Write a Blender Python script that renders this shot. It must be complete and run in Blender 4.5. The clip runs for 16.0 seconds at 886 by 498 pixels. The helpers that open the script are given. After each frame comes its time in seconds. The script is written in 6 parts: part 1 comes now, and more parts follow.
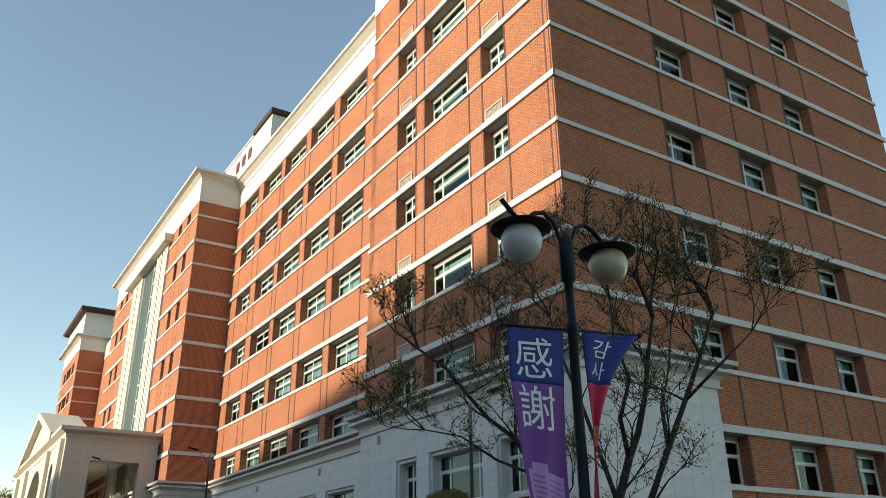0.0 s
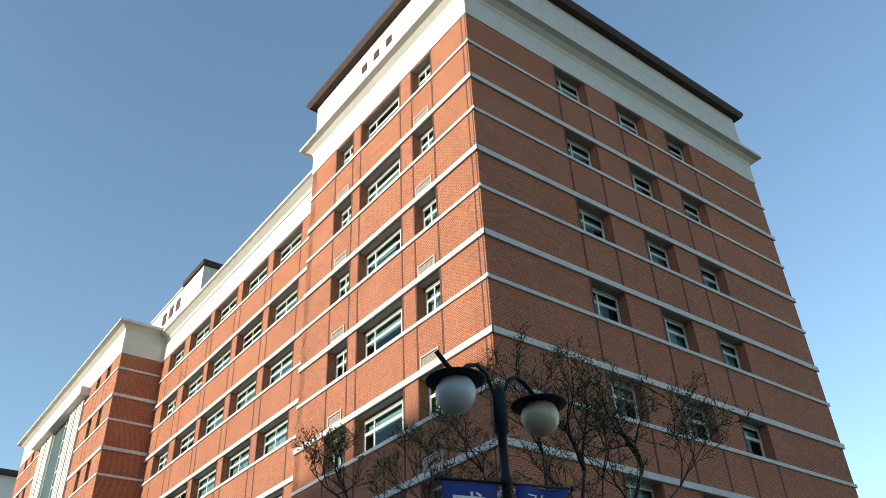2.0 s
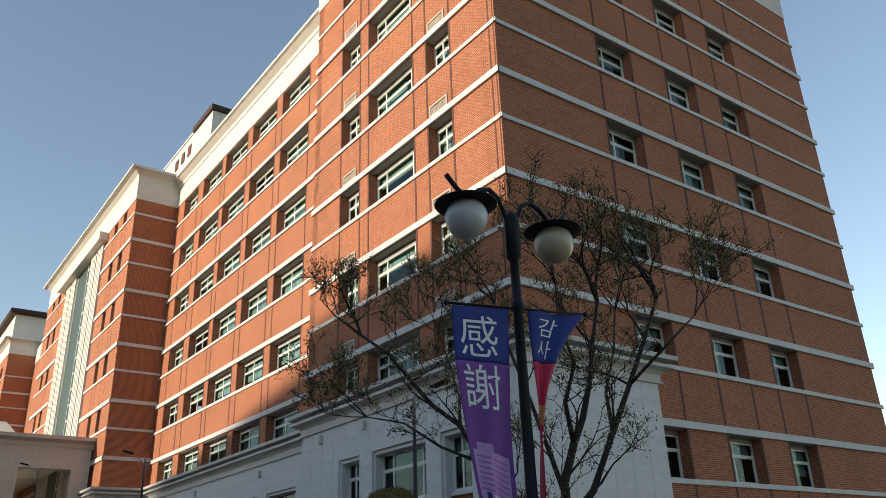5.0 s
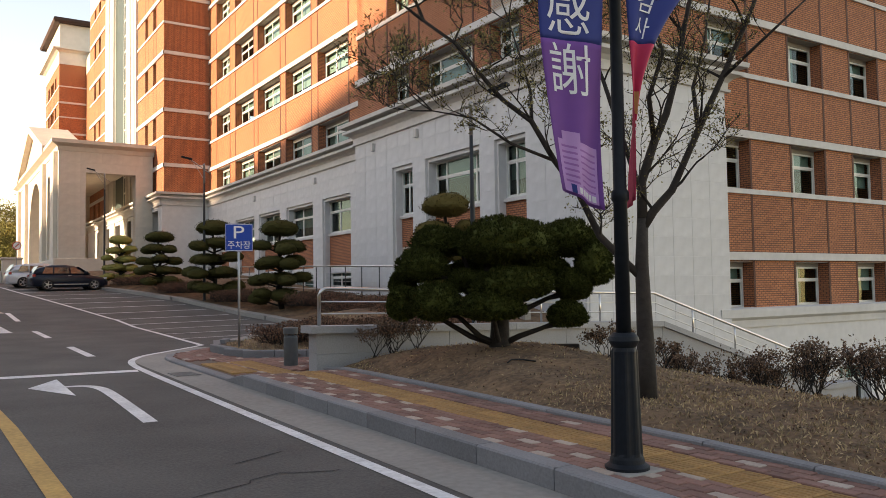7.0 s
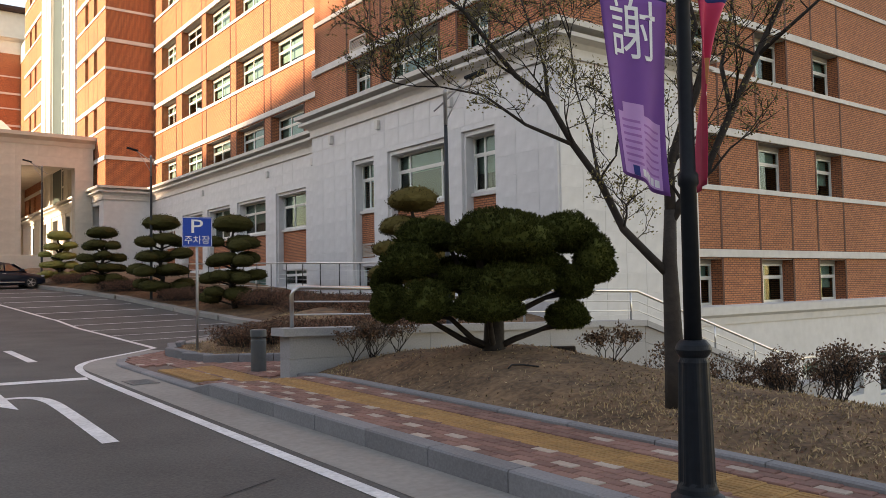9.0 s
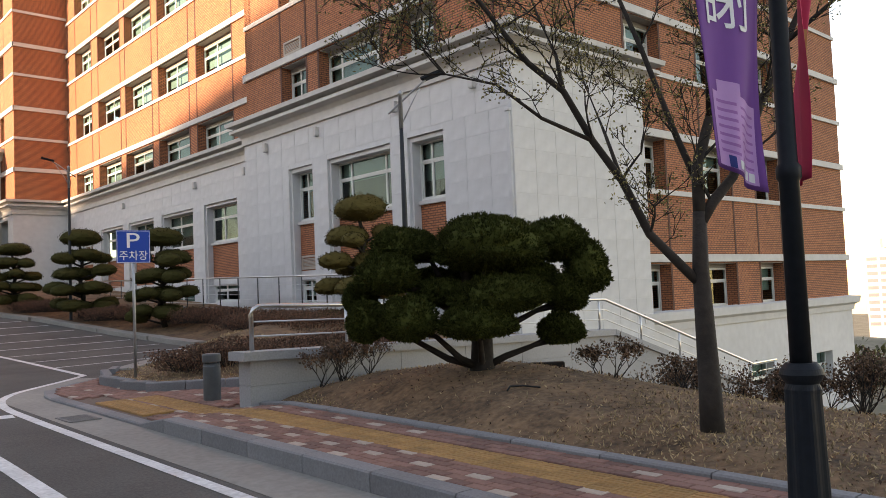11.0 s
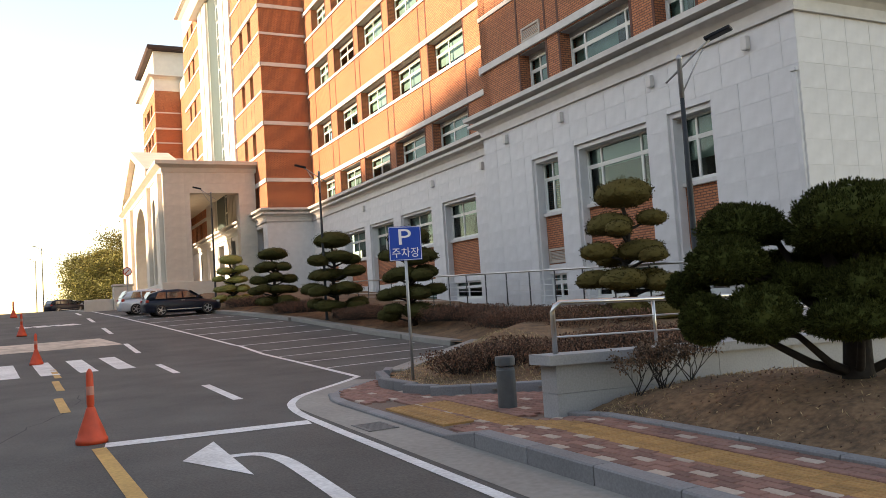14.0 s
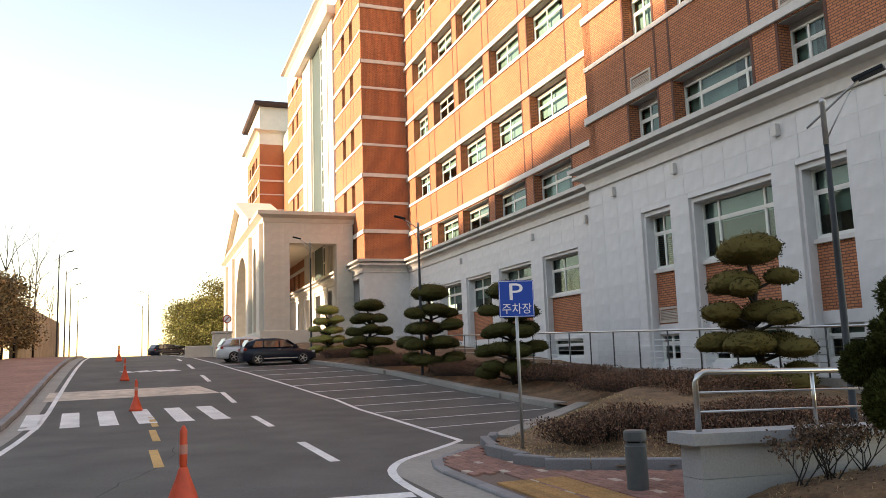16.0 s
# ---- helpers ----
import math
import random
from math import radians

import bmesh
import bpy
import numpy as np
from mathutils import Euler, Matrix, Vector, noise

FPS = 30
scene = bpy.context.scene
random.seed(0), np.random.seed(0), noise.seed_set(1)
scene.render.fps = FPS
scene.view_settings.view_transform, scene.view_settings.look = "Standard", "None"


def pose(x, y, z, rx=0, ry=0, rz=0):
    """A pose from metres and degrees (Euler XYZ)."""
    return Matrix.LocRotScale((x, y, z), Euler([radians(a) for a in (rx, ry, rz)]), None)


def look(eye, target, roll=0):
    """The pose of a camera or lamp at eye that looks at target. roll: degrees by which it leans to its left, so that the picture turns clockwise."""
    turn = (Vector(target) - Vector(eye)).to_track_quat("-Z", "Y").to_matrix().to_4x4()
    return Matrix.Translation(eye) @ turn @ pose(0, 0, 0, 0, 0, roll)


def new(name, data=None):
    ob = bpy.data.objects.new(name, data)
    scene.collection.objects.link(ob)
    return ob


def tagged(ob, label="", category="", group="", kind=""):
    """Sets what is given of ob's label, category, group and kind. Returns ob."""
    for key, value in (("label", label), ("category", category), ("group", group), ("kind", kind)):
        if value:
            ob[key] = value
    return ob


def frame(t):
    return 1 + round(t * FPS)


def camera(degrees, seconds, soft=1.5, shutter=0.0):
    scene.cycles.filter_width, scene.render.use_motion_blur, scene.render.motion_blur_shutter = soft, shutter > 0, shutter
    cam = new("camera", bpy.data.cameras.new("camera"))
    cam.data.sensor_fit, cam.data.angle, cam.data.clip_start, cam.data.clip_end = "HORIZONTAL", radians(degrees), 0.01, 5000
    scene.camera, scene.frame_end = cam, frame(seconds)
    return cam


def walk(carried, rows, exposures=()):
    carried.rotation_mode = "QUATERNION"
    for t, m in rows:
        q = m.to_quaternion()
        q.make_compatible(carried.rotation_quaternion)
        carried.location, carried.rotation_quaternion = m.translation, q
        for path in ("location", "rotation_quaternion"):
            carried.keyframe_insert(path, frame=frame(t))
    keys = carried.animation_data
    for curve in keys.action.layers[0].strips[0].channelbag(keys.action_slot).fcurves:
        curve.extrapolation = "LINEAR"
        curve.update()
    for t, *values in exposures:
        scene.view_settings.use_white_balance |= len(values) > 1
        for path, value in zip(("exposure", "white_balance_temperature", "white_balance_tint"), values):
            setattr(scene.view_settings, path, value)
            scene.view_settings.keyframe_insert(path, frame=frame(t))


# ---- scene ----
cam = camera(58.4, 16.0, soft=0.7)
PATH = [
    (0, (-15.838, -17.49, 1.761), (-14.848, -15.938, 2.542), -0.6),
    (0.5, (-15.931, -17.626, 1.718), (-14.903, -16.158, 2.606), -0.6),
    (1, (-15.882, -17.563, 1.739), (-14.844, -16.128, 2.668), -1.0),
    (1.5, (-15.949, -17.62, 1.68), (-14.93, -16.238, 2.706), -1.4),
    (2, (-15.984, -17.616, 1.637), (-14.951, -16.319, 2.755), -2.8),
    (2.5, (-15.999, -17.612, 1.621), (-14.952, -16.373, 2.79), -3.9),
    (3, (-16.015, -17.661, 1.626), (-14.972, -16.457, 2.835), -4.4),
    (5.5, (-15.589, -17.102, 1.619), (-14.507, -15.513, 2.171), -1.7),
    (6, (-15.538, -16.932, 1.599), (-14.524, -15.237, 1.91), -0.8),
    (6.5, (-15.485, -16.675, 1.572), (-14.449, -14.972, 1.728), -0.9),
    (7, (-15.43, -16.473, 1.567), (-14.344, -14.797, 1.664), -0.9),
    (7.5, (-15.374, -16.229, 1.56), (-14.282, -14.555, 1.656), -0.1),
    (8, (-15.45, -15.987, 1.596), (-14.344, -14.324, 1.7), -0.3),
    (8.5, (-15.392, -15.651, 1.589), (-14.239, -14.02, 1.683), -0.6),
    (11, (-15.351, -14.084, 1.67), (-14.005, -12.609, 1.777), -2.4),
    (11.5, (-15.322, -13.752, 1.69), (-13.94, -12.31, 1.789), -2.3),
    (12, (-15.351, -13.437, 1.68), (-14.033, -11.936, 1.787), -1.1),
    (12.5, (-15.397, -13.131, 1.687), (-14.175, -11.551, 1.79), -1.8),
    (13, (-15.403, -12.813, 1.713), (-14.374, -11.102, 1.832), -3.0),
    (13.5, (-15.44, -12.515, 1.725), (-14.515, -10.746, 1.848), -3.5),
    (14, (-15.464, -12.253, 1.727), (-14.562, -10.473, 1.85), -3.8),
    (14.5, (-15.407, -11.984, 1.761), (-14.535, -10.19, 1.9), -3.0),
    (15, (-15.435, -11.743, 1.769), (-14.589, -9.939, 1.936), -2.3),
    (15.5, (-15.437, -11.501, 1.795), (-14.626, -9.683, 1.984), -2.2),
    (16, (-15.376, -11.266, 1.832), (-14.684, -9.409, 2.101), -2.0),
]
EXPOSURES = [(0.0, 0.97, 7500, 7), (3.0, 0.82, 6000, 3), (5.5, 0.74, 8200, 14), (6.0, 1.48, 9200, 16), (6.4, 1.68, 10000, 23), (8.5, 1.86, 10200, 26), (12.5, 1.93, 9600, 24), (16.0, 1.90, 9600, 21)]
walk(cam, [(t, look(eye, target, roll)) for t, eye, target, roll in PATH], EXPOSURES)

# ---- world and sun ----
SUN_AZ = radians(-83.0)   # clockwise from +y, seen from above
SUN_EL = radians(13.0)
world = bpy.data.worlds.new("sky")
scene.world = world
world.use_nodes = True
wn = world.node_tree
sky = wn.nodes.new("ShaderNodeTexSky")
sky.sky_type = "NISHITA"
sky.sun_disc = False
sky.sun_elevation = SUN_EL
sky.sun_rotation = SUN_AZ
sky.air_density, sky.dust_density, sky.ozone_density = 1.0, 0.25, 1.4
wn.links.new(sky.outputs[0], wn.nodes["Background"].inputs[0])
wn.nodes["Background"].inputs[1].default_value = 0.15
sun_data = bpy.data.lights.new("sun", "SUN")
sun_data.energy, sun_data.angle, sun_data.color = 3.5, radians(1.1), (1.0, 0.92, 0.79)
sun = new("sun", sun_data)
to_sun = Vector((math.sin(SUN_AZ) * math.cos(SUN_EL), math.cos(SUN_AZ) * math.cos(SUN_EL), math.sin(SUN_EL)))
sun.matrix_world = look((-40, 0, 40), Vector((-40, 0, 40)) - to_sun)


# ---- materials ----
def material(name, base, rough=0.7, metal=0.0, spread=0.15, grain=12.0, large=0.6, bump=0.15, random_obj=0.0, island=0.0, spec=0.5):
    """Principled surface whose colour varies at two scales, with a fine bump."""
    m = bpy.data.materials.new(name)
    m.use_nodes = True
    nt = m.node_tree
    b = nt.nodes["Principled BSDF"]
    b.inputs["Roughness"].default_value = rough
    b.inputs["Metallic"].default_value = metal
    b.inputs["Specular IOR Level"].default_value = spec
    tc = nt.nodes.new("ShaderNodeTexCoord")
    n1 = nt.nodes.new("ShaderNodeTexNoise")
    n1.inputs["Scale"].default_value, n1.inputs["Detail"].default_value = grain, 6.0
    n2 = nt.nodes.new("ShaderNodeTexNoise")
    n2.inputs["Scale"].default_value, n2.inputs["Detail"].default_value = large, 4.0
    for n in (n1, n2):
        nt.links.new(tc.outputs["Object"], n.inputs["Vector"])
    add = nt.nodes.new("ShaderNodeMath")
    add.operation = "ADD"
    nt.links.new(n1.outputs[0], add.inputs[0])
    nt.links.new(n2.outputs[0], add.inputs[1])
    last = add.outputs[0]
    for src, amount in (("ShaderNodeObjectInfo", random_obj), ("ShaderNodeNewGeometry", island)):
        if amount:
            info = nt.nodes.new(src)
            mul = nt.nodes.new("ShaderNodeMath")
            mul.operation = "MULTIPLY_ADD"
            mul.inputs[1].default_value, mul.inputs[2].default_value = amount, -amount / 2
            nt.links.new(info.outputs["Random" if src.endswith("Info") else "Random Per Island"], mul.inputs[0])
            plus = nt.nodes.new("ShaderNodeMath")
            plus.operation = "ADD"
            nt.links.new(last, plus.inputs[0])
            nt.links.new(mul.outputs[0], plus.inputs[1])
            last = plus.outputs[0]
    mp = nt.nodes.new("ShaderNodeMapRange")
    mp.inputs["From Min"].default_value, mp.inputs["From Max"].default_value = 0.6, 1.4
    mp.inputs["To Min"].default_value, mp.inputs["To Max"].default_value = 1 - spread * 1.6, 1 + spread * 1.6
    nt.links.new(last, mp.inputs["Value"])
    mix = nt.nodes.new("ShaderNodeMix")
    mix.data_type, mix.blend_type = "RGBA", "MULTIPLY"
    mix.inputs[0].default_value = 1.0
    mix.inputs[6].default_value = (*base, 1)
    nt.links.new(mp.outputs[0], mix.inputs[7])
    nt.links.new(mix.outputs[2], b.inputs["Base Color"])
    if bump:
        bp = nt.nodes.new("ShaderNodeBump")
        bp.inputs["Strength"].default_value, bp.inputs["Distance"].default_value = bump, 0.02
        nt.links.new(n1.outputs[0], bp.inputs["Height"])
        nt.links.new(bp.outputs[0], b.inputs["Normal"])
    return m


def brick_material(name, c1, c2, mortar):
    """Running-bond brick, 0.2 x 0.067 m courses, on upright walls seen along local x and z."""
    m = material(name, c1, 0.85, spread=0.12, grain=9.0, large=0.35)
    nt = m.node_tree
    b = nt.nodes["Principled BSDF"]
    tc = nt.nodes.new("ShaderNodeTexCoord")
    sep = nt.nodes.new("ShaderNodeSeparateXYZ")
    com = nt.nodes.new("ShaderNodeCombineXYZ")
    ad = nt.nodes.new("ShaderNodeMath")
    ad.operation = "ADD"
    nt.links.new(tc.outputs["Object"], sep.inputs[0])
    nt.links.new(sep.outputs["X"], ad.inputs[0])
    nt.links.new(sep.outputs["Y"], ad.inputs[1])
    nt.links.new(ad.outputs[0], com.inputs[0])
    nt.links.new(sep.outputs["Z"], com.inputs[1])
    br = nt.nodes.new("ShaderNodeTexBrick")
    br.inputs["Scale"].default_value = 1.0
    br.inputs["Brick Width"].default_value, br.inputs["Row Height"].default_value = 0.21, 0.074
    br.inputs["Mortar Size"].default_value, br.inputs["Mortar Smooth"].default_value = 0.014, 0.15
    br.inputs["Bias"].default_value = -0.15
    br.inputs["Color1"].default_value, br.inputs["Color2"].default_value = (*c1, 1), (*c2, 1)
    br.inputs["Mortar"].default_value = (*mortar, 1)
    nt.links.new(com.outputs[0], br.inputs["Vector"])
    mix = next(n for n in nt.nodes if n.bl_idname == "ShaderNodeMix")
    nt.links.new(br.outputs["Color"], mix.inputs[6])
    bp = next(n for n in nt.nodes if n.bl_idname == "ShaderNodeBump")
    bp.inputs["Strength"].default_value, bp.inputs["Distance"].default_value = 0.6, 0.012
    inv = nt.nodes.new("ShaderNodeMath")
    inv.operation = "SUBTRACT"
    inv.inputs[0].default_value = 1.0
    nt.links.new(br.outputs["Fac"], inv.inputs[1])
    nt.links.new(inv.outputs[0], bp.inputs["Height"])
    return m


def glass_material(name, tint):
    m = bpy.data.materials.new(name)
    m.use_nodes = True
    nt = m.node_tree
    nt.nodes.remove(nt.nodes["Principled BSDF"])
    out = nt.nodes["Material Output"]
    tr = nt.nodes.new("ShaderNodeBsdfTransparent")
    tr.inputs[0].default_value = (*tint, 1)
    gl = nt.nodes.new("ShaderNodeBsdfGlossy")
    gl.inputs["Roughness"].default_value = 0.02
    gl.inputs[0].default_value = (0.66, 0.80, 0.78, 1)
    fr = nt.nodes.new("ShaderNodeFresnel")
    fr.inputs[0].default_value = 1.5
    mix = nt.nodes.new("ShaderNodeMixShader")
    nt.links.new(fr.outputs[0], mix.inputs[0])
    nt.links.new(tr.outputs[0], mix.inputs[1])
    nt.links.new(gl.outputs[0], mix.inputs[2])
    nt.links.new(mix.outputs[0], out.inputs[0])
    return m


BRICK = brick_material("brick", (0.51, 0.186, 0.084), (0.38, 0.124, 0.058), (0.15, 0.066, 0.043))
STONE = material("pale_stone", (0.60, 0.60, 0.60), 0.75, spread=0.07, grain=3.0, large=0.4, bump=0.05, random_obj=0.16)
PAINT = material("white_paint", (0.55, 0.53, 0.49), 0.7, spread=0.05, grain=2.0, bump=0.04)
CREAM = material("cream_stone", (0.56, 0.51, 0.44), 0.75, spread=0.07, grain=2.5, bump=0.05, random_obj=0.3)
BAND = material("band_stone", (0.55, 0.535, 0.515), 0.75, spread=0.08, grain=4.0, bump=0.06)
DARKROOF = material("dark_roof", (0.038, 0.015, 0.011), 0.7, spread=0.2)
STRIP = material("joint_strip", (0.085, 0.022, 0.012), 0.7, spread=0.2)
PVC = material("window_frame_white", (0.62, 0.64, 0.61), 0.45, spread=0.04, bump=0.0)
GLASS = glass_material("window_glass", (0.72, 0.86, 0.84))
# blind colour that also carries the teal reflections of the panes
BLINDSHEEN = material("blind", (0.17, 0.26, 0.235), 0.8, spread=0.12, grain=3.0, bump=0.0, random_obj=0.6)
# unlit look of the rooms, put into a near-black colour
DIMROOM = material("dimmed_interior", (0.09, 0.095, 0.09), 0.9, spread=0.2)
ASPHALT = material("asphalt", (0.085, 0.080, 0.074), 0.88, spread=0.30, grain=40.0, large=0.7, bump=0.35)
CONCRETE = material("concrete", (0.27, 0.255, 0.23), 0.85, spread=0.14, grain=14.0, large=0.8, bump=0.2)
GRANITE = material("grey_granite", (0.32, 0.325, 0.33), 0.8, spread=0.12, grain=40.0, large=0.8, bump=0.1, random_obj=0.25)
KERB = material("granite_kerb", (0.20, 0.20, 0.205), 0.8, spread=0.16, grain=45.0, large=0.8, bump=0.15, random_obj=0.35)
ROADWHITE = material("road_paint_white", (0.66, 0.66, 0.65), 0.75, spread=0.2, grain=22.0, large=1.5, bump=0.2)
ROADYELLOW = material("road_paint_yellow", (0.52, 0.30, 0.09), 0.75, spread=0.2, grain=22.0, large=1.5, bump=0.2)
SOIL = material("dry_lawn_soil", (0.165, 0.094, 0.050), 0.95, spread=0.5, grain=14.0, large=2.2, bump=0.9)
EARTH = material("earth", (0.16, 0.13, 0.085), 0.95, spread=0.35, grain=1.5, large=0.08, bump=0.4)


# ---- building blocks ----
def quad_mesh(name, verts, faces):
    me = bpy.data.meshes.new(name)
    me.from_pydata(verts, [], faces)
    me.update()
    return me


def box_into(bm, x0, x1, y0, y1, z0, z1, bevel=0.0):
    r = bmesh.ops.create_cube(bm, size=1.0)
    vs = r["verts"]
    for v in vs:
        v.co = Vector((x0 + (v.co.x + 0.5) * (x1 - x0), y0 + (v.co.y + 0.5) * (y1 - y0), z0 + (v.co.z + 0.5) * (z1 - z0)))
    if bevel:
        es = {e for v in vs for e in v.link_edges}
        bmesh.ops.bevel(bm, geom=list(es), offset=bevel, segments=2, profile=0.5, affect="EDGES")
    return vs


def to_mesh(name, bm, mat, smooth=False):
    me = bpy.data.meshes.new(name)
    bm.to_mesh(me)
    bm.free()
    me.materials.append(mat)
    if smooth:
        for p in me.polygons:
            p.use_smooth = True
    return me


def part(name, data, mat, parent, label="", m=None, smooth=False):
    """Links a bmesh or a mesh as one object under a thing or a part."""
    if isinstance(data, bmesh.types.BMesh):
        data = to_mesh(name, data, mat, smooth)
    elif mat and not data.materials:
        data.materials.append(mat)
    ob = new(name, data)
    ob.parent = parent
    if m is not None:
        ob.matrix_basis = m
    return tagged(ob, label)


def thing(name, label, category, m=None, group="", kind=""):
    ob = new(name)
    ob.empty_display_size = 0.2
    if m is not None:
        ob.matrix_basis = m
    return tagged(ob, label, category, group, kind)


def boxes(*dims, bevel=0.0):
    bm = bmesh.new()
    for d in dims:
        box_into(bm, *d, bevel=bevel)
    return bm


def sweep(profile, path, closed_profile=True):
    """A profile (offset, height) swept along a flat path of (x, y) with mitred corners; offsets go to the right of the path."""
    n, k = len(path), len(profile)
    verts, faces = [], []
    for i, (x, y) in enumerate(path):
        d0 = Vector((x - path[i - 1][0], y - path[i - 1][1])).normalized() if i else None
        d1 = Vector((path[i + 1][0] - x, path[i + 1][1] - y)).normalized() if i < n - 1 else None
        d0, d1 = d0 or d1, d1 or d0
        r0, r1 = Vector((d0.y, -d0.x)), Vector((d1.y, -d1.x))
        mid = (r0 + r1)
        mid = mid / max(mid.dot(r0), 0.2)
        verts += [(x + mid.x * o, y + mid.y * o, z) for o, z in profile]
    for i in range(n - 1):
        for j in range(k if closed_profile else k - 1):
            a, b = i * k + j, i * k + (j + 1) % k
            faces.append((a, b, b + k, a + k))
    if closed_profile:
        faces += [tuple(range(k - 1, -1, -1)), tuple(range((n - 1) * k, n * k))]
    return quad_mesh("sweep", verts, faces)


def wall_mesh(length, z0, z1, openings, depth, thick=0.5):
    """A wall in local x and z, facing -y, with openings (u0, u1, z0, z1) cut right through, reveals of that depth and a back."""
    us = sorted({0.0, length, *[o[0] for o in openings], *[o[1] for o in openings]})
    zs = sorted({z0, z1, *[o[2] for o in openings], *[o[3] for o in openings]})
    verts, faces = [], []

    def quad(a, b, c, d):
        verts.extend((a, b, c, d))
        faces.append(tuple(range(len(verts) - 4, len(verts))))

    for lo, hi in zip(zs, zs[1:]):
        run = None
        for a, b in zip(us, us[1:]):
            mid = ((a + b) / 2, (lo + hi) / 2)
            hole = any(o[0] < mid[0] < o[1] and o[2] < mid[1] < o[3] for o in openings)
            if not hole:
                run = (run[0] if run else a, b)
            if run and (hole or b == us[-1]):
                quad((run[0], 0, lo), (run[1], 0, lo), (run[1], 0, hi), (run[0], 0, hi))
                quad((run[1], thick, lo), (run[0], thick, lo), (run[0], thick, hi), (run[1], thick, hi))
                run = None
    for a, b, lo, hi in openings:
        quad((a, 0, lo), (a, 0, hi), (a, thick, hi), (a, thick, lo))
        quad((b, 0, hi), (b, 0, lo), (b, thick, lo), (b, thick, hi))
        quad((a, 0, hi), (b, 0, hi), (b, thick, hi), (a, thick, hi))
        quad((b, 0, lo), (a, 0, lo), (a, thick, lo), (b, thick, lo))
    for u, s in ((0.0, 1), (length, -1)):
        p = [(u, 0, z0), (u, thick, z0), (u, thick, z1), (u, 0, z1)]
        quad(*(p if s < 0 else p[::-1]))
    quad((0, 0, z1), (length, 0, z1), (length, thick, z1), (0, thick, z1))
    return quad_mesh("wall", verts, faces)


WINDOWS = {}


def window_meshes(w, h, style):
    """Frame, glass and blind for an opening w by h; style: 'pair' (narrow and wide sash), 'triple', 'slot'."""
    key = (round(w, 2), round(h, 2), style)
    if key in WINDOWS:
        return WINDOWS[key]
    f = 0.06
    tz = h * 0.66
    mull = {"pair": (0.38,), "triple": (0.22, 0.80), "slot": ()}[style]

    def ring(x0, x1, z0, z1, t, y0, y1):
        """A picture frame of bar width t."""
        v = [(x, y, z) for y in (y0, y1) for x, z in ((x0, z0), (x1, z0), (x1, z1), (x0, z1), (x0 + t, z0 + t), (x1 - t, z0 + t), (x1 - t, z1 - t), (x0 + t, z1 - t))]
        q = []
        for k in range(4):
            n = (k + 1) % 4
            q += [(k, n, n + 4, k + 4), (k + 8, k + 12, n + 12, n + 8), (k, k + 8, n + 8, n), (k + 4, n + 4, n + 12, k + 12)]
        return quad_mesh("window_frame", v, q)

    def finish(me, mat):
        me.materials.append(mat)
        return me

    pieces = []
    if style != "slot":
        pieces.append(("transom", to_mesh("transom", boxes((f, w - f, -0.07, -0.01, tz, tz + 0.07)), PVC)))
    for q in mull:
        pieces.append(("mullion", to_mesh("mullion", boxes((w * q - 0.035, w * q + 0.035, -0.065, -0.012, f, h - f)), PVC)))
    edges = [f] + [w * q for q in mull] + [w - f]
    for a, c in zip(edges, edges[1:]):
        pieces.append(("sash", finish(ring(a, c, f, tz if style != "slot" else h - f, 0.05, -0.055, -0.015), PVC)))
    frame_me = finish(ring(0, w, 0, h, f, -0.08, 0.0), PVC)
    pane = quad_mesh("pane", [(f, -0.03, f), (w - f, -0.03, f), (w - f, -0.03, h - f), (f, -0.03, h - f)], [(0, 1, 2, 3)])
    pane.materials.append(GLASS)
    blinds = []
    for k, lo in enumerate((0.0, 0.35, 0.62)):
        bl = quad_mesh("blind", [(0, 0.14, h * lo), (w * (1 if k else 0.62), 0.14, h * lo), (w * (1 if k else 0.62), 0.14, h), (0, 0.14, h)], [(0, 1, 2, 3)])
        bl.materials.append(BLINDSHEEN)
        blinds.append(bl)
    WINDOWS[key] = frame_me, pane, blinds, pieces
    return WINDOWS[key]


rng = random.Random(7)


def place_windows(wall, openings, recess, style_of):
    """Windows of a wall, as parts of the wall's building."""
    for u0, u1, lo, hi in openings:
        fr, pane, blinds, pieces = window_meshes(u1 - u0, hi - lo, style_of(u1 - u0))
        w = part("window", fr, None, wall.parent, m=wall.matrix_basis @ pose(u0, recess + 0.08, lo))
        for name, me in pieces:
            part(name, me, None, w)
        p = part("pane", pane, None, w)
        p.visible_shadow = False
        # most windows get a blind, whose tint imitates reflected sky
        if rng.random() < 0.9:
            part("blind", rng.choice(blinds), None, w, "roller blind, its grey-green standing for reflections in the glass")


HEADBOARDS = {}
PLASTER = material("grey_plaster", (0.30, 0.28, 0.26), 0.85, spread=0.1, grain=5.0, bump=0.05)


def headed(wall, openings, recess, drop=0.17):
    """Adds a grey plastered soffit and head board to each opening; returns the openings left for the windows."""
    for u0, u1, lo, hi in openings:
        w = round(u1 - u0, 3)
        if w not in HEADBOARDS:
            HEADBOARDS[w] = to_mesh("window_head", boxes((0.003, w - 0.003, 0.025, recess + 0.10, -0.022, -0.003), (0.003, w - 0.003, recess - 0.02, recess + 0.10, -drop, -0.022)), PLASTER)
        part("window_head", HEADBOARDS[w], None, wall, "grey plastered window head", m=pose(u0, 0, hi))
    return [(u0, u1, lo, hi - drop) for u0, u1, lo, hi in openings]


def style_for(w):
    return "triple" if w > 2.6 else ("slot" if w < 1.0 else "pair")
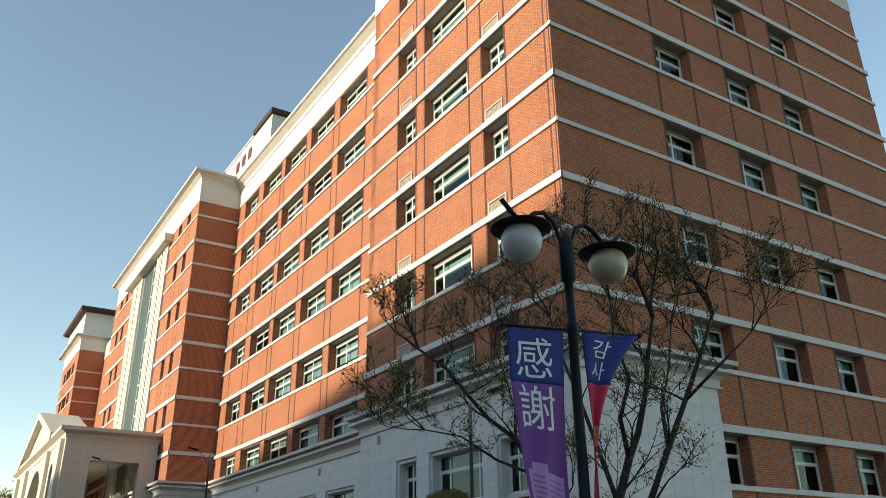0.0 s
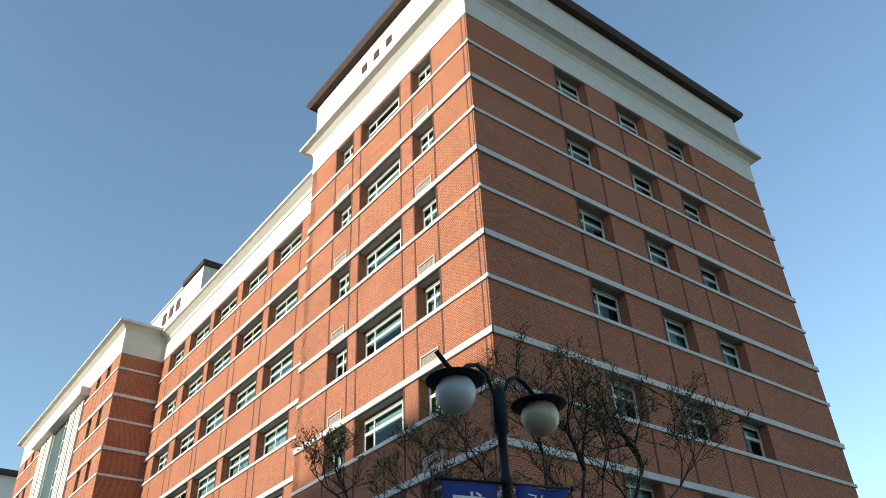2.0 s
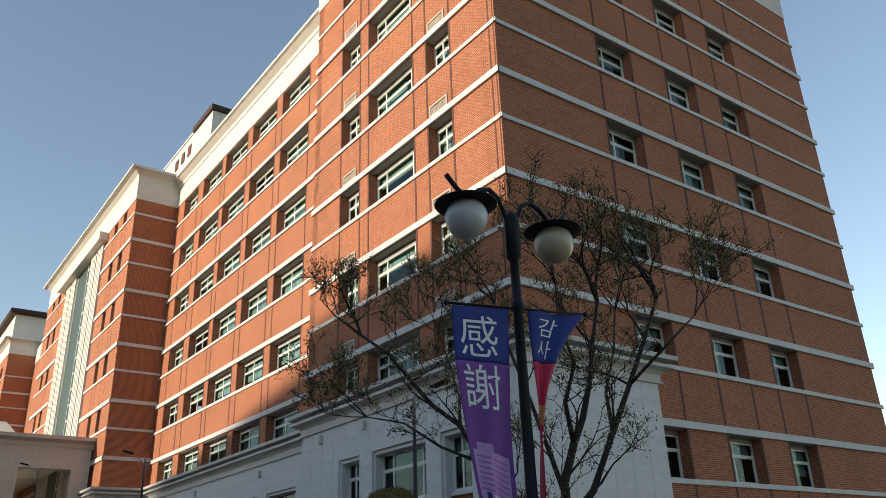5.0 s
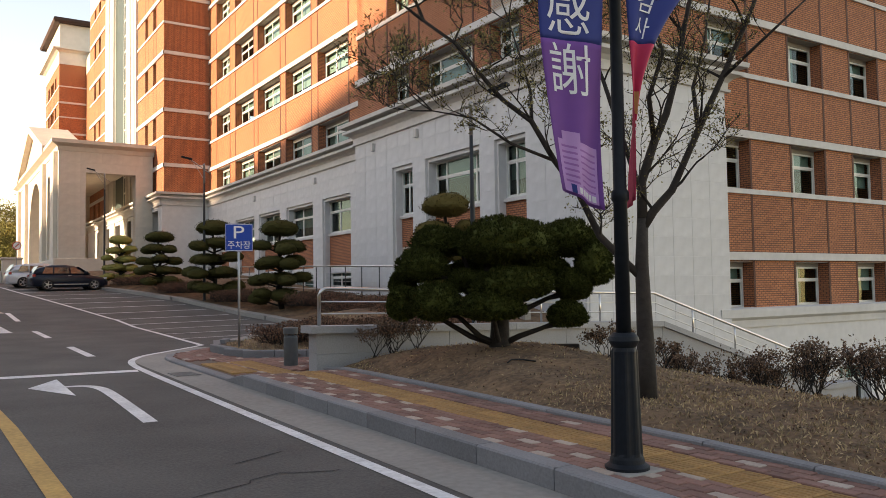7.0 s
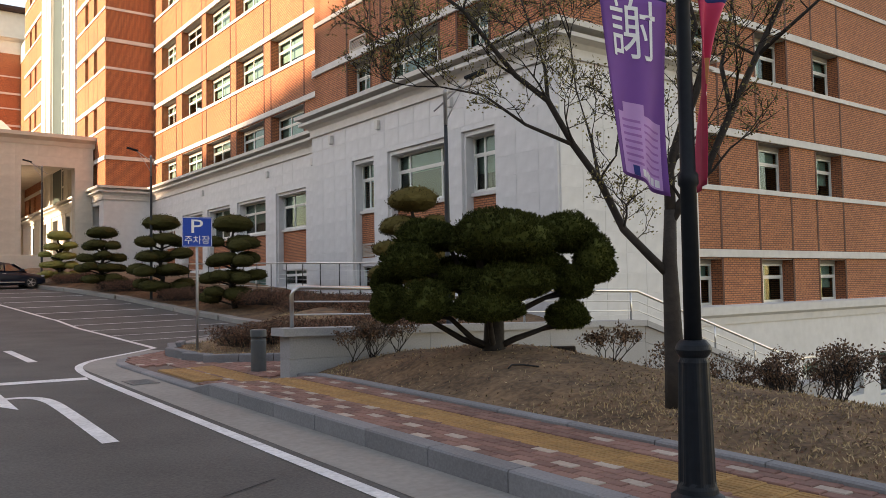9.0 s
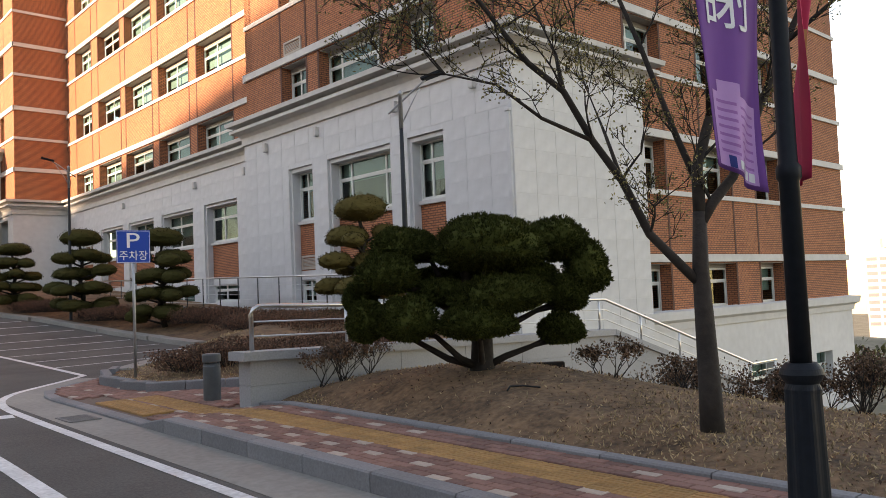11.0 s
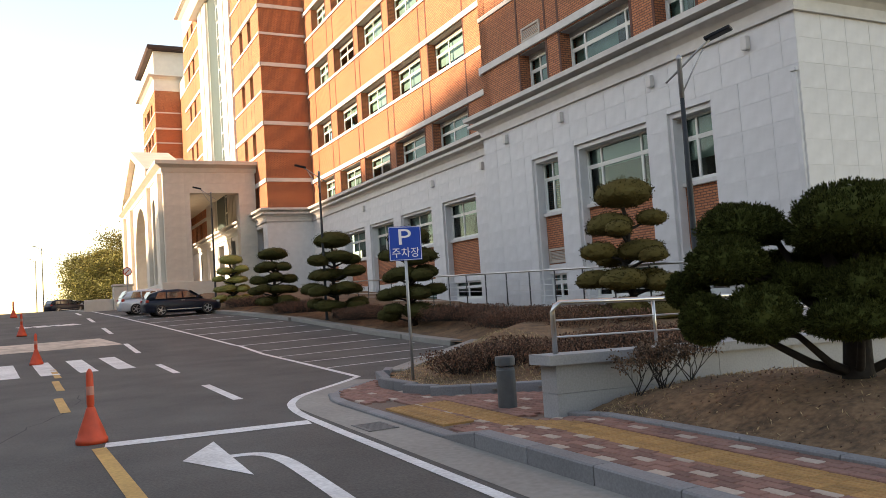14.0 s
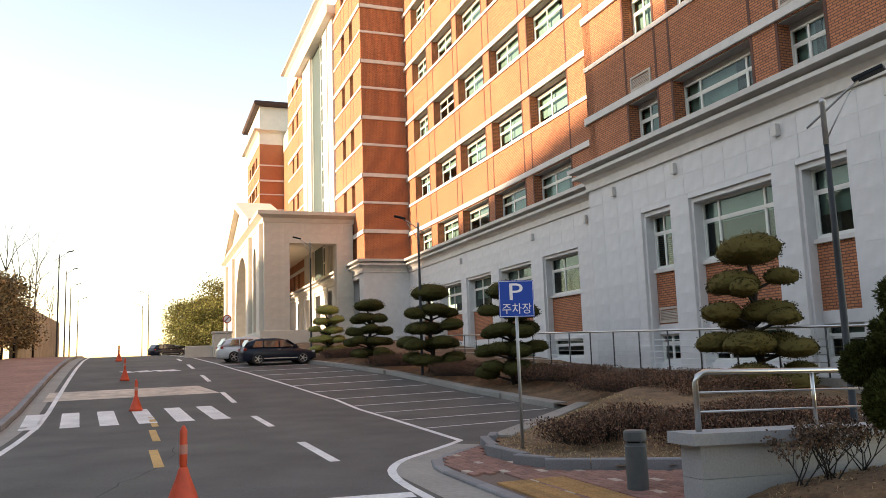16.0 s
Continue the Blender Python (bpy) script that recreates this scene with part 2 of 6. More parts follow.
# ---- levels ----
K0, H = 14.4, 4.05
HEADS = {n: K0 + H * n for n in range(0, 5)}           # top of each thick band
HEADS.update({-1: 10.52, -2: 6.62, -3: 2.57})
TOP = 30.4                                              # brick ends, white frieze begins
CORN = 8.6                                              # top of the cornice over the pale base


def rows(first, last=4):
    return [(HEADS[n] - 1.95, HEADS[n] - 0.26 if n < 4 else TOP - 0.04) for n in range(first, last + 1)]


def grid(cols, zs):
    return [(a, b, lo, hi) for a, b in cols for lo, hi in zs]


def dressed(parent, length, cols, z0, first, sill_first, extra=0.0):
    """Bands, sills and joint strips of a brick front that faces local -y."""
    for n in range(first, 4):
        z = HEADS[n]
        part("ledge", boxes((-extra, length, -0.10, 0.0, z - 0.26, z), bevel=0.012), BAND, parent)
    for n in range(sill_first, 5):
        z = HEADS[n] - 1.95
        part("sill", boxes((-extra, length, -0.07, 0.0, z - 0.17, z), bevel=0.01), BAND, parent)
    for a, b in cols:
        for u in (a - 0.07, b):
            part("joint_strip", boxes((u - 0.015, u + 0.085, -0.012, 0.0, z0, TOP)), STRIP, parent)


# ---- near pavilion: two brick faces over a pale stone base ----
pavilion = thing("corner_pavilion", "tall orange brick corner pavilion with pale bands and dark roof", "building")
A = pose(0, 13.9, 0, 0, 0, -90)
B = pose(0, 0, 0, 0, 0, 0)
colsA = [(13.9 - 11.22, 13.9 - 9.55), (13.9 - 8.74, 13.9 - 5.27), (13.9 - 4.26, 13.9 - 2.72)]
colsB = [(5.5, 7.5), (9.82, 11.84), (13.7, 15.62)]
opA = grid(colsA, [(CORN + 0.05, HEADS[-1] - 0.3)] + rows(0))
opB = [(5.95 if (lo < 8 and a < 6) else a, b, lo, hi) for a, b, lo, hi in grid(colsB, [(0.72, HEADS[-3] - 0.3)] + rows(-2))]
wa = part("wall", wall_mesh(13.4, CORN - 0.4, TOP, opA, 0.45, 0.9), BRICK, pavilion, m=A)
wb = part("wall", wall_mesh(21.9, 0.5, TOP, opB, 0.45, 0.9), BRICK, pavilion, m=B)
part("wall", wall_mesh(21.9, -4, TOP, [], 0.45), BRICK, pavilion, m=pose(21.9, 13.9, 0, 0, 0, 180))
part("wall", wall_mesh(13.0, -4, TOP, [], 0.45), BRICK, pavilion, m=pose(21.9, 0.5, 0, 0, 0, 90))
place_windows(wa, headed(wa, opA, 0.42), 0.42, style_for)
place_windows(wb, headed(wb, opB, 0.42), 0.42, style_for)
dressed(wa, 14.0, colsA, CORN, -1, 0)
dressed(wb, 22.0, colsB, 0.75, -3, -2, extra=0.1)
part("ledge", boxes((-0.1, 0.0, -0.1, 0, HEADS[-1] - 0.3, HEADS[-1])), BAND, wa)
part("joint_strip", boxes((13.52, 13.6, -0.006, 0, CORN, TOP)), STRIP, wa)
part("joint_strip", boxes((13.78, 13.84, -0.006, 0, CORN, TOP)), STRIP, wa)
# partitions and slabs added behind the glass, the rooms' dimness put into their colour
part("interior_wall", boxes((3.4, 3.6, 0.6, 13.3, -3, TOP - 0.2), (0.6, 21.3, 3.4, 3.6, -3, TOP - 0.2)), DIMROOM, pavilion)
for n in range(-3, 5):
    part("floor_slab", boxes((0.5, 21.4, 0.5, 13.4, HEADS[n] + 0.3, HEADS[n] + 0.6)), DIMROOM, pavilion)


def vent_mesh(w, h):
    bm = boxes((0, w, -0.05, 0, 0, 0.07), (0, w, -0.05, 0, h - 0.07, h), (0, 0.07, -0.05, 0, 0.07, h - 0.07), (w - 0.07, w, -0.05, 0, 0.07, h - 0.07))
    k = 7
    for i in range(k):
        z = 0.08 + (h - 0.16) * i / k
        vs = box_into(bm, 0.07, w - 0.07, -0.03, -0.004, z, z + (h - 0.16) / k * 0.55)
        for v in vs:
            if v.co.y < -0.01:
                v.co.z -= 0.012
    return to_mesh("vent_grille", bm, material("vent_paint", (0.44, 0.37, 0.31), 0.6, spread=0.08))


VENT = vent_mesh(1.15, 0.5)
for n in range(-1, 4):
    for u in (13.9 - 10.95, 13.9 - 4.1):
        part("vent_grille", VENT, None, wa, "white louvred vent grille", m=pose(u, -0.004, HEADS[n] + 0.03))

# pale stone base of the pavilion
caseA = [(13.9 - 10.70, 13.9 - 9.14), (13.9 - 8.22, 13.9 - 4.80), (13.9 - 3.96, 13.9 - 2.37)]
STEP = 0.10                                             # outer rebate of each base opening
colsBase = [(a + STEP, b - STEP) for a, b in caseA]
opBase = [(a, b, 4.4, 6.16) for a, b in colsBase]
CASE = [(a, b, 1.2, 6.31) for a, b in caseA]
baseA = part("base_wall", wall_mesh(13.55, -4, CORN - 0.4, CASE, 0.45, 0.42), STONE, pavilion, m=pose(-0.15, 13.9, 0, 0, 0, -90))
baseB = part("base_wall", wall_mesh(6.02, -4, CORN - 0.4, [], 0.45, 0.64), STONE, pavilion, m=pose(-0.15, -0.30, 0))
part("base_wall", boxes((5.872, 5.9, -0.298, 0.3, -4, CORN - 0.4)), STONE, pavilion)
for a, b in colsBase:
    # brick panel under each base window
    part("brick_panel", wall_mesh(b - a, 2.62, 4.28, [], 0.4, 0.3), BRICK, baseA, m=pose(a, 0.36, 0))
    part("window_sill", boxes((a, b, 0.26, 0.6, 4.28, 4.4), bevel=0.01), BAND, baseA)
    for d in ((a - STEP + 0.002, a, 0.09, 0.45, 1.202, 6.308), (b, b + STEP - 0.002, 0.09, 0.45, 1.202, 6.308)):
        part("window_jamb", boxes(d, bevel=0.004), STONE, baseA, "pale stone window surround")
    part("window_lintel", boxes((a + 0.002, b - 0.002, 0.09, 0.45, 6.162, 6.306), bevel=0.004), STONE, baseA, "pale stone window surround")
for a, b in colsBase:
    part("stone_infill", boxes((a, b, 0.33, 0.6, 2.3, 2.62)), STONE, baseA)
    part("stone_infill", boxes((a, b, 0.33, 0.6, 1.2, 1.4)), STONE, baseA)
place_windows(baseA, [(a, b, 1.4, 2.3) for a, b in colsBase], 0.42, style_for)
place_windows(baseA, opBase, 0.4, style_for)
part("vent_grille", VENT, None, baseA, "white louvred vent grille", m=pose(13.9 - 10.5, 0.355, 2.66))

CORNICE = [(-0.1, CORN - 0.92), (0.09, CORN - 0.92), (0.10, CORN - 0.84), (0.03, CORN - 0.82), (0.05, CORN - 0.62), (0.16, CORN - 0.50), (0.34, CORN - 0.43), (0.40, CORN - 0.42), (0.40, CORN - 0.31), (0.10, CORN - 0.30), (0.10, CORN - 0.165), (0.51, CORN - 0.16), (0.53, CORN - 0.01), (-0.1, CORN + 0.02)]
part("cornice", sweep(CORNICE, [(1.2, 14.0), (-0.15, 14.0), (-0.15, -0.30), (6.0, -0.30), (6.0, 0.1)]), BAND, pavilion, "moulded pale stone cornice")
LEDGE = [(-0.1, 0.1), (0.1, 0.12), (0.14, 0.35), (0.3, 0.45), (0.34, 0.72), (-0.1, 0.76)]
part("cornice", sweep(LEDGE, [(5.7, 0.0), (5.7, -0.02), (22.0, -0.02), (22.0, 0.4)]), STONE, pavilion, "moulded pale stone cornice")
lowB = [(12.2, 14.2, -3.2, -1.5), (15.6, 16.6, -3.0, -1.6), (18.0, 19.6, -3.2, -1.5)]
baseLow = part("base_wall", wall_mesh(16.1, -4.2, 0.4, [(a - 5.9, b - 5.9, lo, hi) for a, b, lo, hi in lowB], 0.4), STONE, pavilion, m=pose(5.9, -0.06, 0))
place_windows(baseLow, [(a - 5.9, b - 5.9, lo, hi) for a, b, lo, hi in lowB], 0.3, style_for)

# white frieze, cornice, attic and dark roof
def crown(parent, x0, y0, x1, y1, z, frieze, over, attic, roof):
    ring = [(x0, y0), (x0, y1), (x1, y1), (x1, y0)]
    loop = [(x0, (y0 + y1) / 2), (x0, y0), (x1, y0), (x1, y1), (x0, y1), (x0, (y0 + y1) / 2)]
    part("frieze", boxes((x0 - 0.04, x1 + 0.04, y0 - 0.04, y1 + 0.04, z + 0.004, z + frieze)), PAINT, parent, "white rendered frieze")
    zc = z + frieze
    prof = [(-0.5, zc - 0.1), (0.05, zc - 0.1), (0.1, zc + 0.1), (over * 0.55, zc + 0.32), (over, zc + 0.4), (over, zc + 0.58), (-0.5, zc + 0.66)]
    part("cornice", sweep(prof, loop), PAINT, parent, "white moulded cornice")
    if attic:
        part("attic_wall", boxes((x0 + 0.02, x1 - 0.02, y0 + 0.02, y1 - 0.02, zc + 0.3, zc + attic)), PAINT, parent, "white attic wall with faint panel joints")
        zr = zc + attic
        prof = [(-1.0, zr - 0.02), (roof - 0.15, zr), (roof, zr + 0.25), (roof, zr + 0.42), (roof - 0.1, zr + 0.62), (-1.0, zr + 0.85)]
        part("roof", sweep(prof, loop), DARKROOF, parent, "dark brown overhanging roof edge")
        part("roof", boxes((x0 + 0.5, x1 - 0.5, y0 + 0.5, y1 - 0.5, zr + 0.2, zr + 0.8)), DARKROOF, parent)
    else:
        part("roof", boxes((x0 + 0.3, x1 - 0.3, y0 + 0.3, y1 - 0.3, zc + 0.1, zc + 0.5)), CONCRETE, parent)


crown(pavilion, 0, 0, 21.9, 13.9, TOP, 1.45, 0.64, 3.75, 0.5)
for y in (6.2, 7.4, 8.6):
    part("attic_window", boxes((-0.02, 0.06, y - 0.25, y + 0.25, 34.15, 34.65)), DARKROOF, pavilion, "small dark attic window")

# ---- long wing ----
wing = thing("long_wing", "long brick wing with rows of wide windows between pale stone bands", "building")
W = pose(1.65, 41.1, 0, 0, 0, -90)
LW = 41.1 - 13.9
colsW = [(LW - (y1 - 13.9), LW - (y0 - 13.9)) for y0, y1 in ((18.15, 21.75), (22.65, 26.25), (27.15, 30.85), (31.65, 35.2), (36.4, 39.3))]
opW = grid(colsW, [(CORN + 0.05, HEADS[-1] - 0.3)] + rows(0))
ww = part("wall", wall_mesh(LW, CORN - 0.4, TOP, opW, 0.45, 0.9), BRICK, wing, m=W)
place_windows(ww, headed(ww, opW, 0.42), 0.42, lambda w: "pair")
dressed(ww, LW, colsW, CORN, -1, 0)
caseW = [(a, b, 1.6, 6.2) for a, b in [(LW - (y1 - 13.9), LW - (y0 - 13.9)) for y0, y1 in ((17.75, 21.0), (22.2, 25.9), (26.9, 30.4), (31.2, 34.8), (36.2, 39.0))]]
bw = part("base_wall", wall_mesh(LW, -1, CORN - 0.4, caseW, 0.45, 0.42), STONE, wing, m=pose(1.5, 41.1, 0, 0, 0, -90))
for a, b, lo, hi in caseW:
    part("brick_panel", wall_mesh(b - a, 2.7, 4.28, [], 0.4, 0.3), BRICK, bw, m=pose(a, 0.36, 0))
    part("window_sill", boxes((a, b, 0.26, 0.6, 4.28, 4.4), bevel=0.01), BAND, bw)
    for d in ((a + 0.002, a + STEP, 0.09, 0.45, 1.602, 6.198), (b - STEP, b - 0.002, 0.09, 0.45, 1.602, 6.198)):
        part("window_jamb", boxes(d, bevel=0.004), STONE, bw, "pale stone window surround")
    part("window_lintel", boxes((a + STEP + 0.002, b - STEP - 0.002, 0.09, 0.45, 6.062, 6.196), bevel=0.004), STONE, bw, "pale stone window surround")
for a, b, lo, hi in caseW:
    part("stone_infill", boxes((a, b, 0.33, 0.6, 2.42, 2.7)), STONE, bw)
place_windows(bw, [(a + STEP, b - STEP, 1.6, 2.42) for a, b, lo, hi in caseW], 0.42, lambda w: "pair")
place_windows(bw, [(a + STEP, b - STEP, 4.4, 6.06) for a, b, lo, hi in caseW], 0.4, lambda w: "pair")
part("cornice", sweep(CORNICE, [(1.5, 41.1), (1.5, 14.0)]), BAND, wing, "moulded pale stone cornice")
# added partition and slabs, dimmed by colour like the pavilion's
part("interior_wall", boxes((5.0, 5.2, 13.9, 41, -1, TOP)), DIMROOM, wing)
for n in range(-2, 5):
    part("floor_slab", boxes((2.2, 12, 13.9, 41, HEADS[n] + 0.3, HEADS[n] + 0.6)), DIMROOM, wing)
part("wall", boxes((14, 14.4, 13.9, 41, -4, TOP)), BRICK, wing)
part("frieze", boxes((1.6, 14, 13.9, 41.2, TOP + 0.004, TOP + 1.75)), PAINT, wing, "white rendered frieze")
z = TOP + 1.75
part("cornice", sweep([(-0.5, z - 0.1), (0.05, z - 0.1), (0.1, z + 0.15), (0.45, z + 0.4), (0.6, z + 0.45), (0.6, z + 0.65), (-0.5, z + 0.7)], [(1.6, 41.2), (1.6, 13.9)]), PAINT, wing, "white moulded cornice")
part("roof", boxes((1.9, 14, 13.9, 41.2, z + 0.1, z + 0.5)), CONCRETE, wing)
part("antenna", boxes((1.98, 2.02, 24.18, 24.22, z + 0.4, z + 2.6)), DARKROOF, wing, "thin dark mast on the roof edge")

# ---- centre block with stair tower and portico ----
block = thing("centre_block", "projecting brick centre block with a tall white stair bay", "building")
XF, YF, YE = -1.6, 41.1, 72.0
F = pose(XF, YE, 0, 0, 0, -90)
LB = YE - YF


def higher(z):
    """Storeys of the centre block stand slightly higher than the wing's."""
    return 1.7 + (z - 1.7) * 1.022


slots = [(43.4, 44.3), (46.0, 46.9), (66.2, 67.1), (68.8, 69.7)]
bay = (LB - (63.6 - YF), LB - (49.5 - YF))
colsF = [(LB - (b - YF), LB - (a - YF)) for a, b in slots]
opF = grid(colsF, [(CORN + 0.05, higher(HEADS[-1]) - 0.3)] + [(higher(a), min(higher(b), TOP - 0.04)) for a, b in rows(0)]) + [(bay[0], bay[1], CORN + 0.2, TOP + 0.0)]
wf = part("wall", wall_mesh(LB - 0.5, CORN - 0.4, TOP, opF, 0.45), BRICK, block, m=F)
place_windows(wf, opF[:-1], 0.3, lambda w: "slot")
for n in range(-1, 4):
    z = higher(HEADS[n])
    for a, b in ((0, bay[0]), (bay[1], LB + 0.1)):
        part("ledge", boxes((a, b, -0.10, 0, z - 0.3, z), bevel=0.012), BAND, wf)
        part("sill", boxes((a, b, -0.07, 0, higher(HEADS[n + 1] - 2.12), higher(HEADS[n + 1] - 1.95)), bevel=0.01), BAND, wf)
for a, b in colsF:
    for u in (a - 0.07, b):
        part("joint_strip", boxes((u, u + 0.07, -0.006, 0, CORN, TOP)), STRIP, wf)
ws = part("wall", wall_mesh(3.25, CORN - 0.4, TOP, [], 0.45), BRICK, block, m=pose(XF, YF, 0))
for n in range(-1, 4):
    part("ledge", boxes((-0.1, 3.25, -0.1, 0, higher(HEADS[n]) - 0.26, higher(HEADS[n])), bevel=0.012), BAND, ws)
    part("sill", boxes((-0.07, 3.25, -0.07, 0, higher(HEADS[n + 1] - 2.12), higher(HEADS[n + 1] - 1.95)), bevel=0.01), BAND, ws)
part("wall", boxes((XF, 14, YE, YE + 0.4, 0, TOP)), BRICK, block)
part("base_wall", wall_mesh(3.3, -1, CORN - 0.4, [], 0.4), STONE, block, m=pose(XF - 0.15, YF - 0.15, 0))
part("base_wall", wall_mesh(LB - 0.1, -1, CORN - 0.4, [(LB - 3 - 4.5 * i, LB - 0.9 - 4.5 * i, 4.6, 7.4) for i in range(6)], 0.4), STONE, block, m=pose(XF - 0.15, YE + 0.15, 0, 0, 0, -90))
part("cornice", sweep(CORNICE, [(XF - 0.15, YE + 0.15), (XF - 0.15, YF - 0.15), (1.5, YF - 0.15)]), BAND, block, "moulded pale stone cornice")
# added partition, dimmed by its dark colour
part("interior_wall", boxes((1.5, 1.7, YF + 0.5, YE - 0.5, 0, TOP)), DIMROOM, block)
crown(block, XF, YF, 14, YE, TOP, 2.0, 0.75, 0, 0)
# white stair bay: piers, round columns and a strip of glass
stair = part("stair_bay", boxes((XF + 0.5, XF + 0.8, 49.5, 63.6, CORN, TOP), (XF - 0.02, XF + 0.5, 62.9, 63.6, CORN, TOP)), PAINT, block, "tall white stair bay")
for y in (49.55, 51.65, 58.9, 61.0):
    ribs = [(XF + 0.02, XF + 0.5, y, y + 1.85, CORN, TOP)] + [(XF - 0.16, XF + 0.02, y + 0.03 + 0.48 * k, y + 0.35 + 0.48 * k, CORN, TOP) for k in range(4)]
    part("fluted_pier", boxes(*ribs), PAINT, stair, "tall fluted white pier")
part("stair_glazing", boxes((XF + 0.06, XF + 0.12, 53.5, 58.9, CORN, TOP)), material("stair_glass", (0.06, 0.085, 0.08), 0.45, spread=0.1, spec=0.12), stair, "tall strip of grey-green glass")
for i in range(16):
    part("mullion", boxes((XF + 0.03, XF + 0.06, 53.5, 55.1, CORN + i * 1.36, CORN + i * 1.36 + 0.12)), PVC, stair)
for y in (53.5, 55.1, 58.8):
    part("mullion", boxes((XF + 0.02, XF + 0.06, y, y + 0.1, CORN, TOP)), PVC, stair)
part("stair_hood", boxes((XF - 0.75, XF + 0.6, 48.8, 64.3, TOP - 0.7, TOP + 0.05), bevel=0.05), PAINT, block, "white hood over the stair bay")

# portico
portico = thing("entrance_portico", "cream stone entrance portico with tall arches and a pediment", "portico")
PX, PY0, PY1, PZ, PT = -8.0, 44.0, 73.0, 2.4, 12.3
side_wall = part("side_wall", wall_mesh(6.3, PZ, PT - 0.7, [(1.75, 5.1, 4.0, 10.1)], 0.9, 0.9), CREAM, portico, m=pose(PX, PY0, 0))
part("side_wall", wall_mesh(6.3, PZ, PT - 0.7, [(1.2, 4.55, 4.0, 10.1)], 0.9, 0.9), CREAM, portico, m=pose(XF, PY1, 0, 0, 0, 180))


def arch_wall(length, z0, z1, arches, thick):
    """A wall facing local -y with round-headed openings (u0, u1, spring)."""
    bm = bmesh.new()
    for y in (0.0, thick):
        u = 0.0
        for a, b, s in arches:
            bm.faces.new([bm.verts.new((p[0], y, p[1])) for p in ((u, z0), (a, z0), (a, z1), (u, z1))])
            r, c = (b - a) / 2, (a + b) / 2
            pts = [(c - r * math.cos(math.pi * i / 14), s + r * math.sin(math.pi * i / 14)) for i in range(15)]
            for p, q in zip(pts, pts[1:]):
                bm.faces.new([bm.verts.new((k[0], y, k[1])) for k in (p, q, (q[0], z1), (p[0], z1))])
            if y == 0.0:
                rim = [(a, z0)] + pts + [(b, z0)]
                for p, q in zip(rim, rim[1:]):
                    bm.faces.new([bm.verts.new(k) for k in ((p[0], 0, p[1]), (q[0], 0, q[1]), (q[0], thick, q[1]), (p[0], thick, p[1]))])
            u = b
        bm.faces.new([bm.verts.new((p[0], y, p[1])) for p in ((u, z0), (length, z0), (length, z1), (u, z1))])
    bmesh.ops.remove_doubles(bm, verts=bm.verts, dist=0.0005)
    bmesh.ops.recalc_face_normals(bm, faces=bm.faces)
    return bm


LP = PY1 - PY0
front = part("front_wall", arch_wall(LP, PZ, PT - 0.7, [(4.6, 6.2, 9.6), (9.9, 19.1, 6.3), (22.8, 24.4, 9.6)], 0.9), CREAM, portico, m=pose(PX, PY1, 0, 0, 0, -90))
for y in (45.4, 51.9, 65.1, 71.6):
    part("pilaster", boxes((PX - 0.28, PX - 0.004, y - 0.85, y + 0.85, 4.004, PT - 0.76), bevel=0.02), CREAM, portico, "flat cream pilaster")
part("plinth", boxes((PX - 0.35, XF, PY0 - 0.35, PY1 + 0.35, 1.0, 4.0), bevel=0.04), CREAM, portico, "rough cream stone plinth")
prof = [(-0.6, PT - 0.75), (0.05, PT - 0.75), (0.12, PT - 0.45), (0.4, PT - 0.3), (0.5, PT - 0.25), (0.5, PT), (-0.6, PT + 0.05)]
part("cornice", sweep(prof, [(XF, PY1), (PX, PY1), (PX, PY0), (XF, PY0)]), CREAM, portico, "moulded cream cornice")
part("portico_roof", boxes((PX + 0.3, XF, PY0 + 0.3, PY1 - 0.3, PT - 0.75, PT - 0.05)), CREAM, portico)
bm = bmesh.new()
mid, half, zt = (PY0 + PY1) / 2, 9.5, PT + 3.0
for x in (PX - 0.1, PX + 2.4):
    bm.faces.new([bm.verts.new((x, y, z)) for y, z in ((mid - half, PT), (mid + half, PT), (mid, zt))])
bm.verts.ensure_lookup_table()
for i, j in ((0, 1), (1, 2), (2, 0)):
    bm.faces.new([bm.verts[k] for k in (i, j, j + 3, i + 3)])
bmesh.ops.recalc_face_normals(bm, faces=bm.faces)
part("pediment", bm, CREAM, portico, "plain cream pediment")
for s in (-1, 1):
    L = math.hypot(half + 0.6, 3.2)
    an = math.degrees(math.atan2(3.2, half + 0.6))
    part("raking_cornice", boxes((PX - 0.6, PX + 2.5, 0, L, -0.25, 0.3), bevel=0.03), CREAM, portico, m=pose(0, mid - s * (half + 0.6), PT - 0.05, an, 0, 0) if s > 0 else pose(0, mid + half + 0.6, PT - 0.05, -an, 0, 0) @ pose(0, -L, 0))
for y in (47.0, 52.5, 58, 63.5):
    part("panel", boxes((XF - 0.2, XF - 0.1, y, y + 2.2, 4.1, 8.4)), PAINT, portico, "white entrance panel")

# ---- far pavilion ----
far = thing("far_pavilion", "distant matching brick pavilion with white frieze and dark roof", "building")
colsX = [(2.7, 4.2), (5.2, 8.5), (9.6, 11.1)]
opX = grid(colsX, rows(0))
fx = part("wall", wall_mesh(13.4, CORN - 8, TOP + 1.1, opX, 0.45), BRICK, far, m=pose(-1.6, 110, 0, 0, 0, -90))
fy = part("wall", wall_mesh(21.9, CORN - 8, TOP + 1.1, [], 0.45), BRICK, far, m=pose(-1.6, 96.1, 0))
place_windows(fx, opX, 0.37, style_for)
dressed(fx, 14.0, colsX, CORN, -1, 0)
dressed(fy, 22.0, [], CORN, -1, 0, extra=0.1)
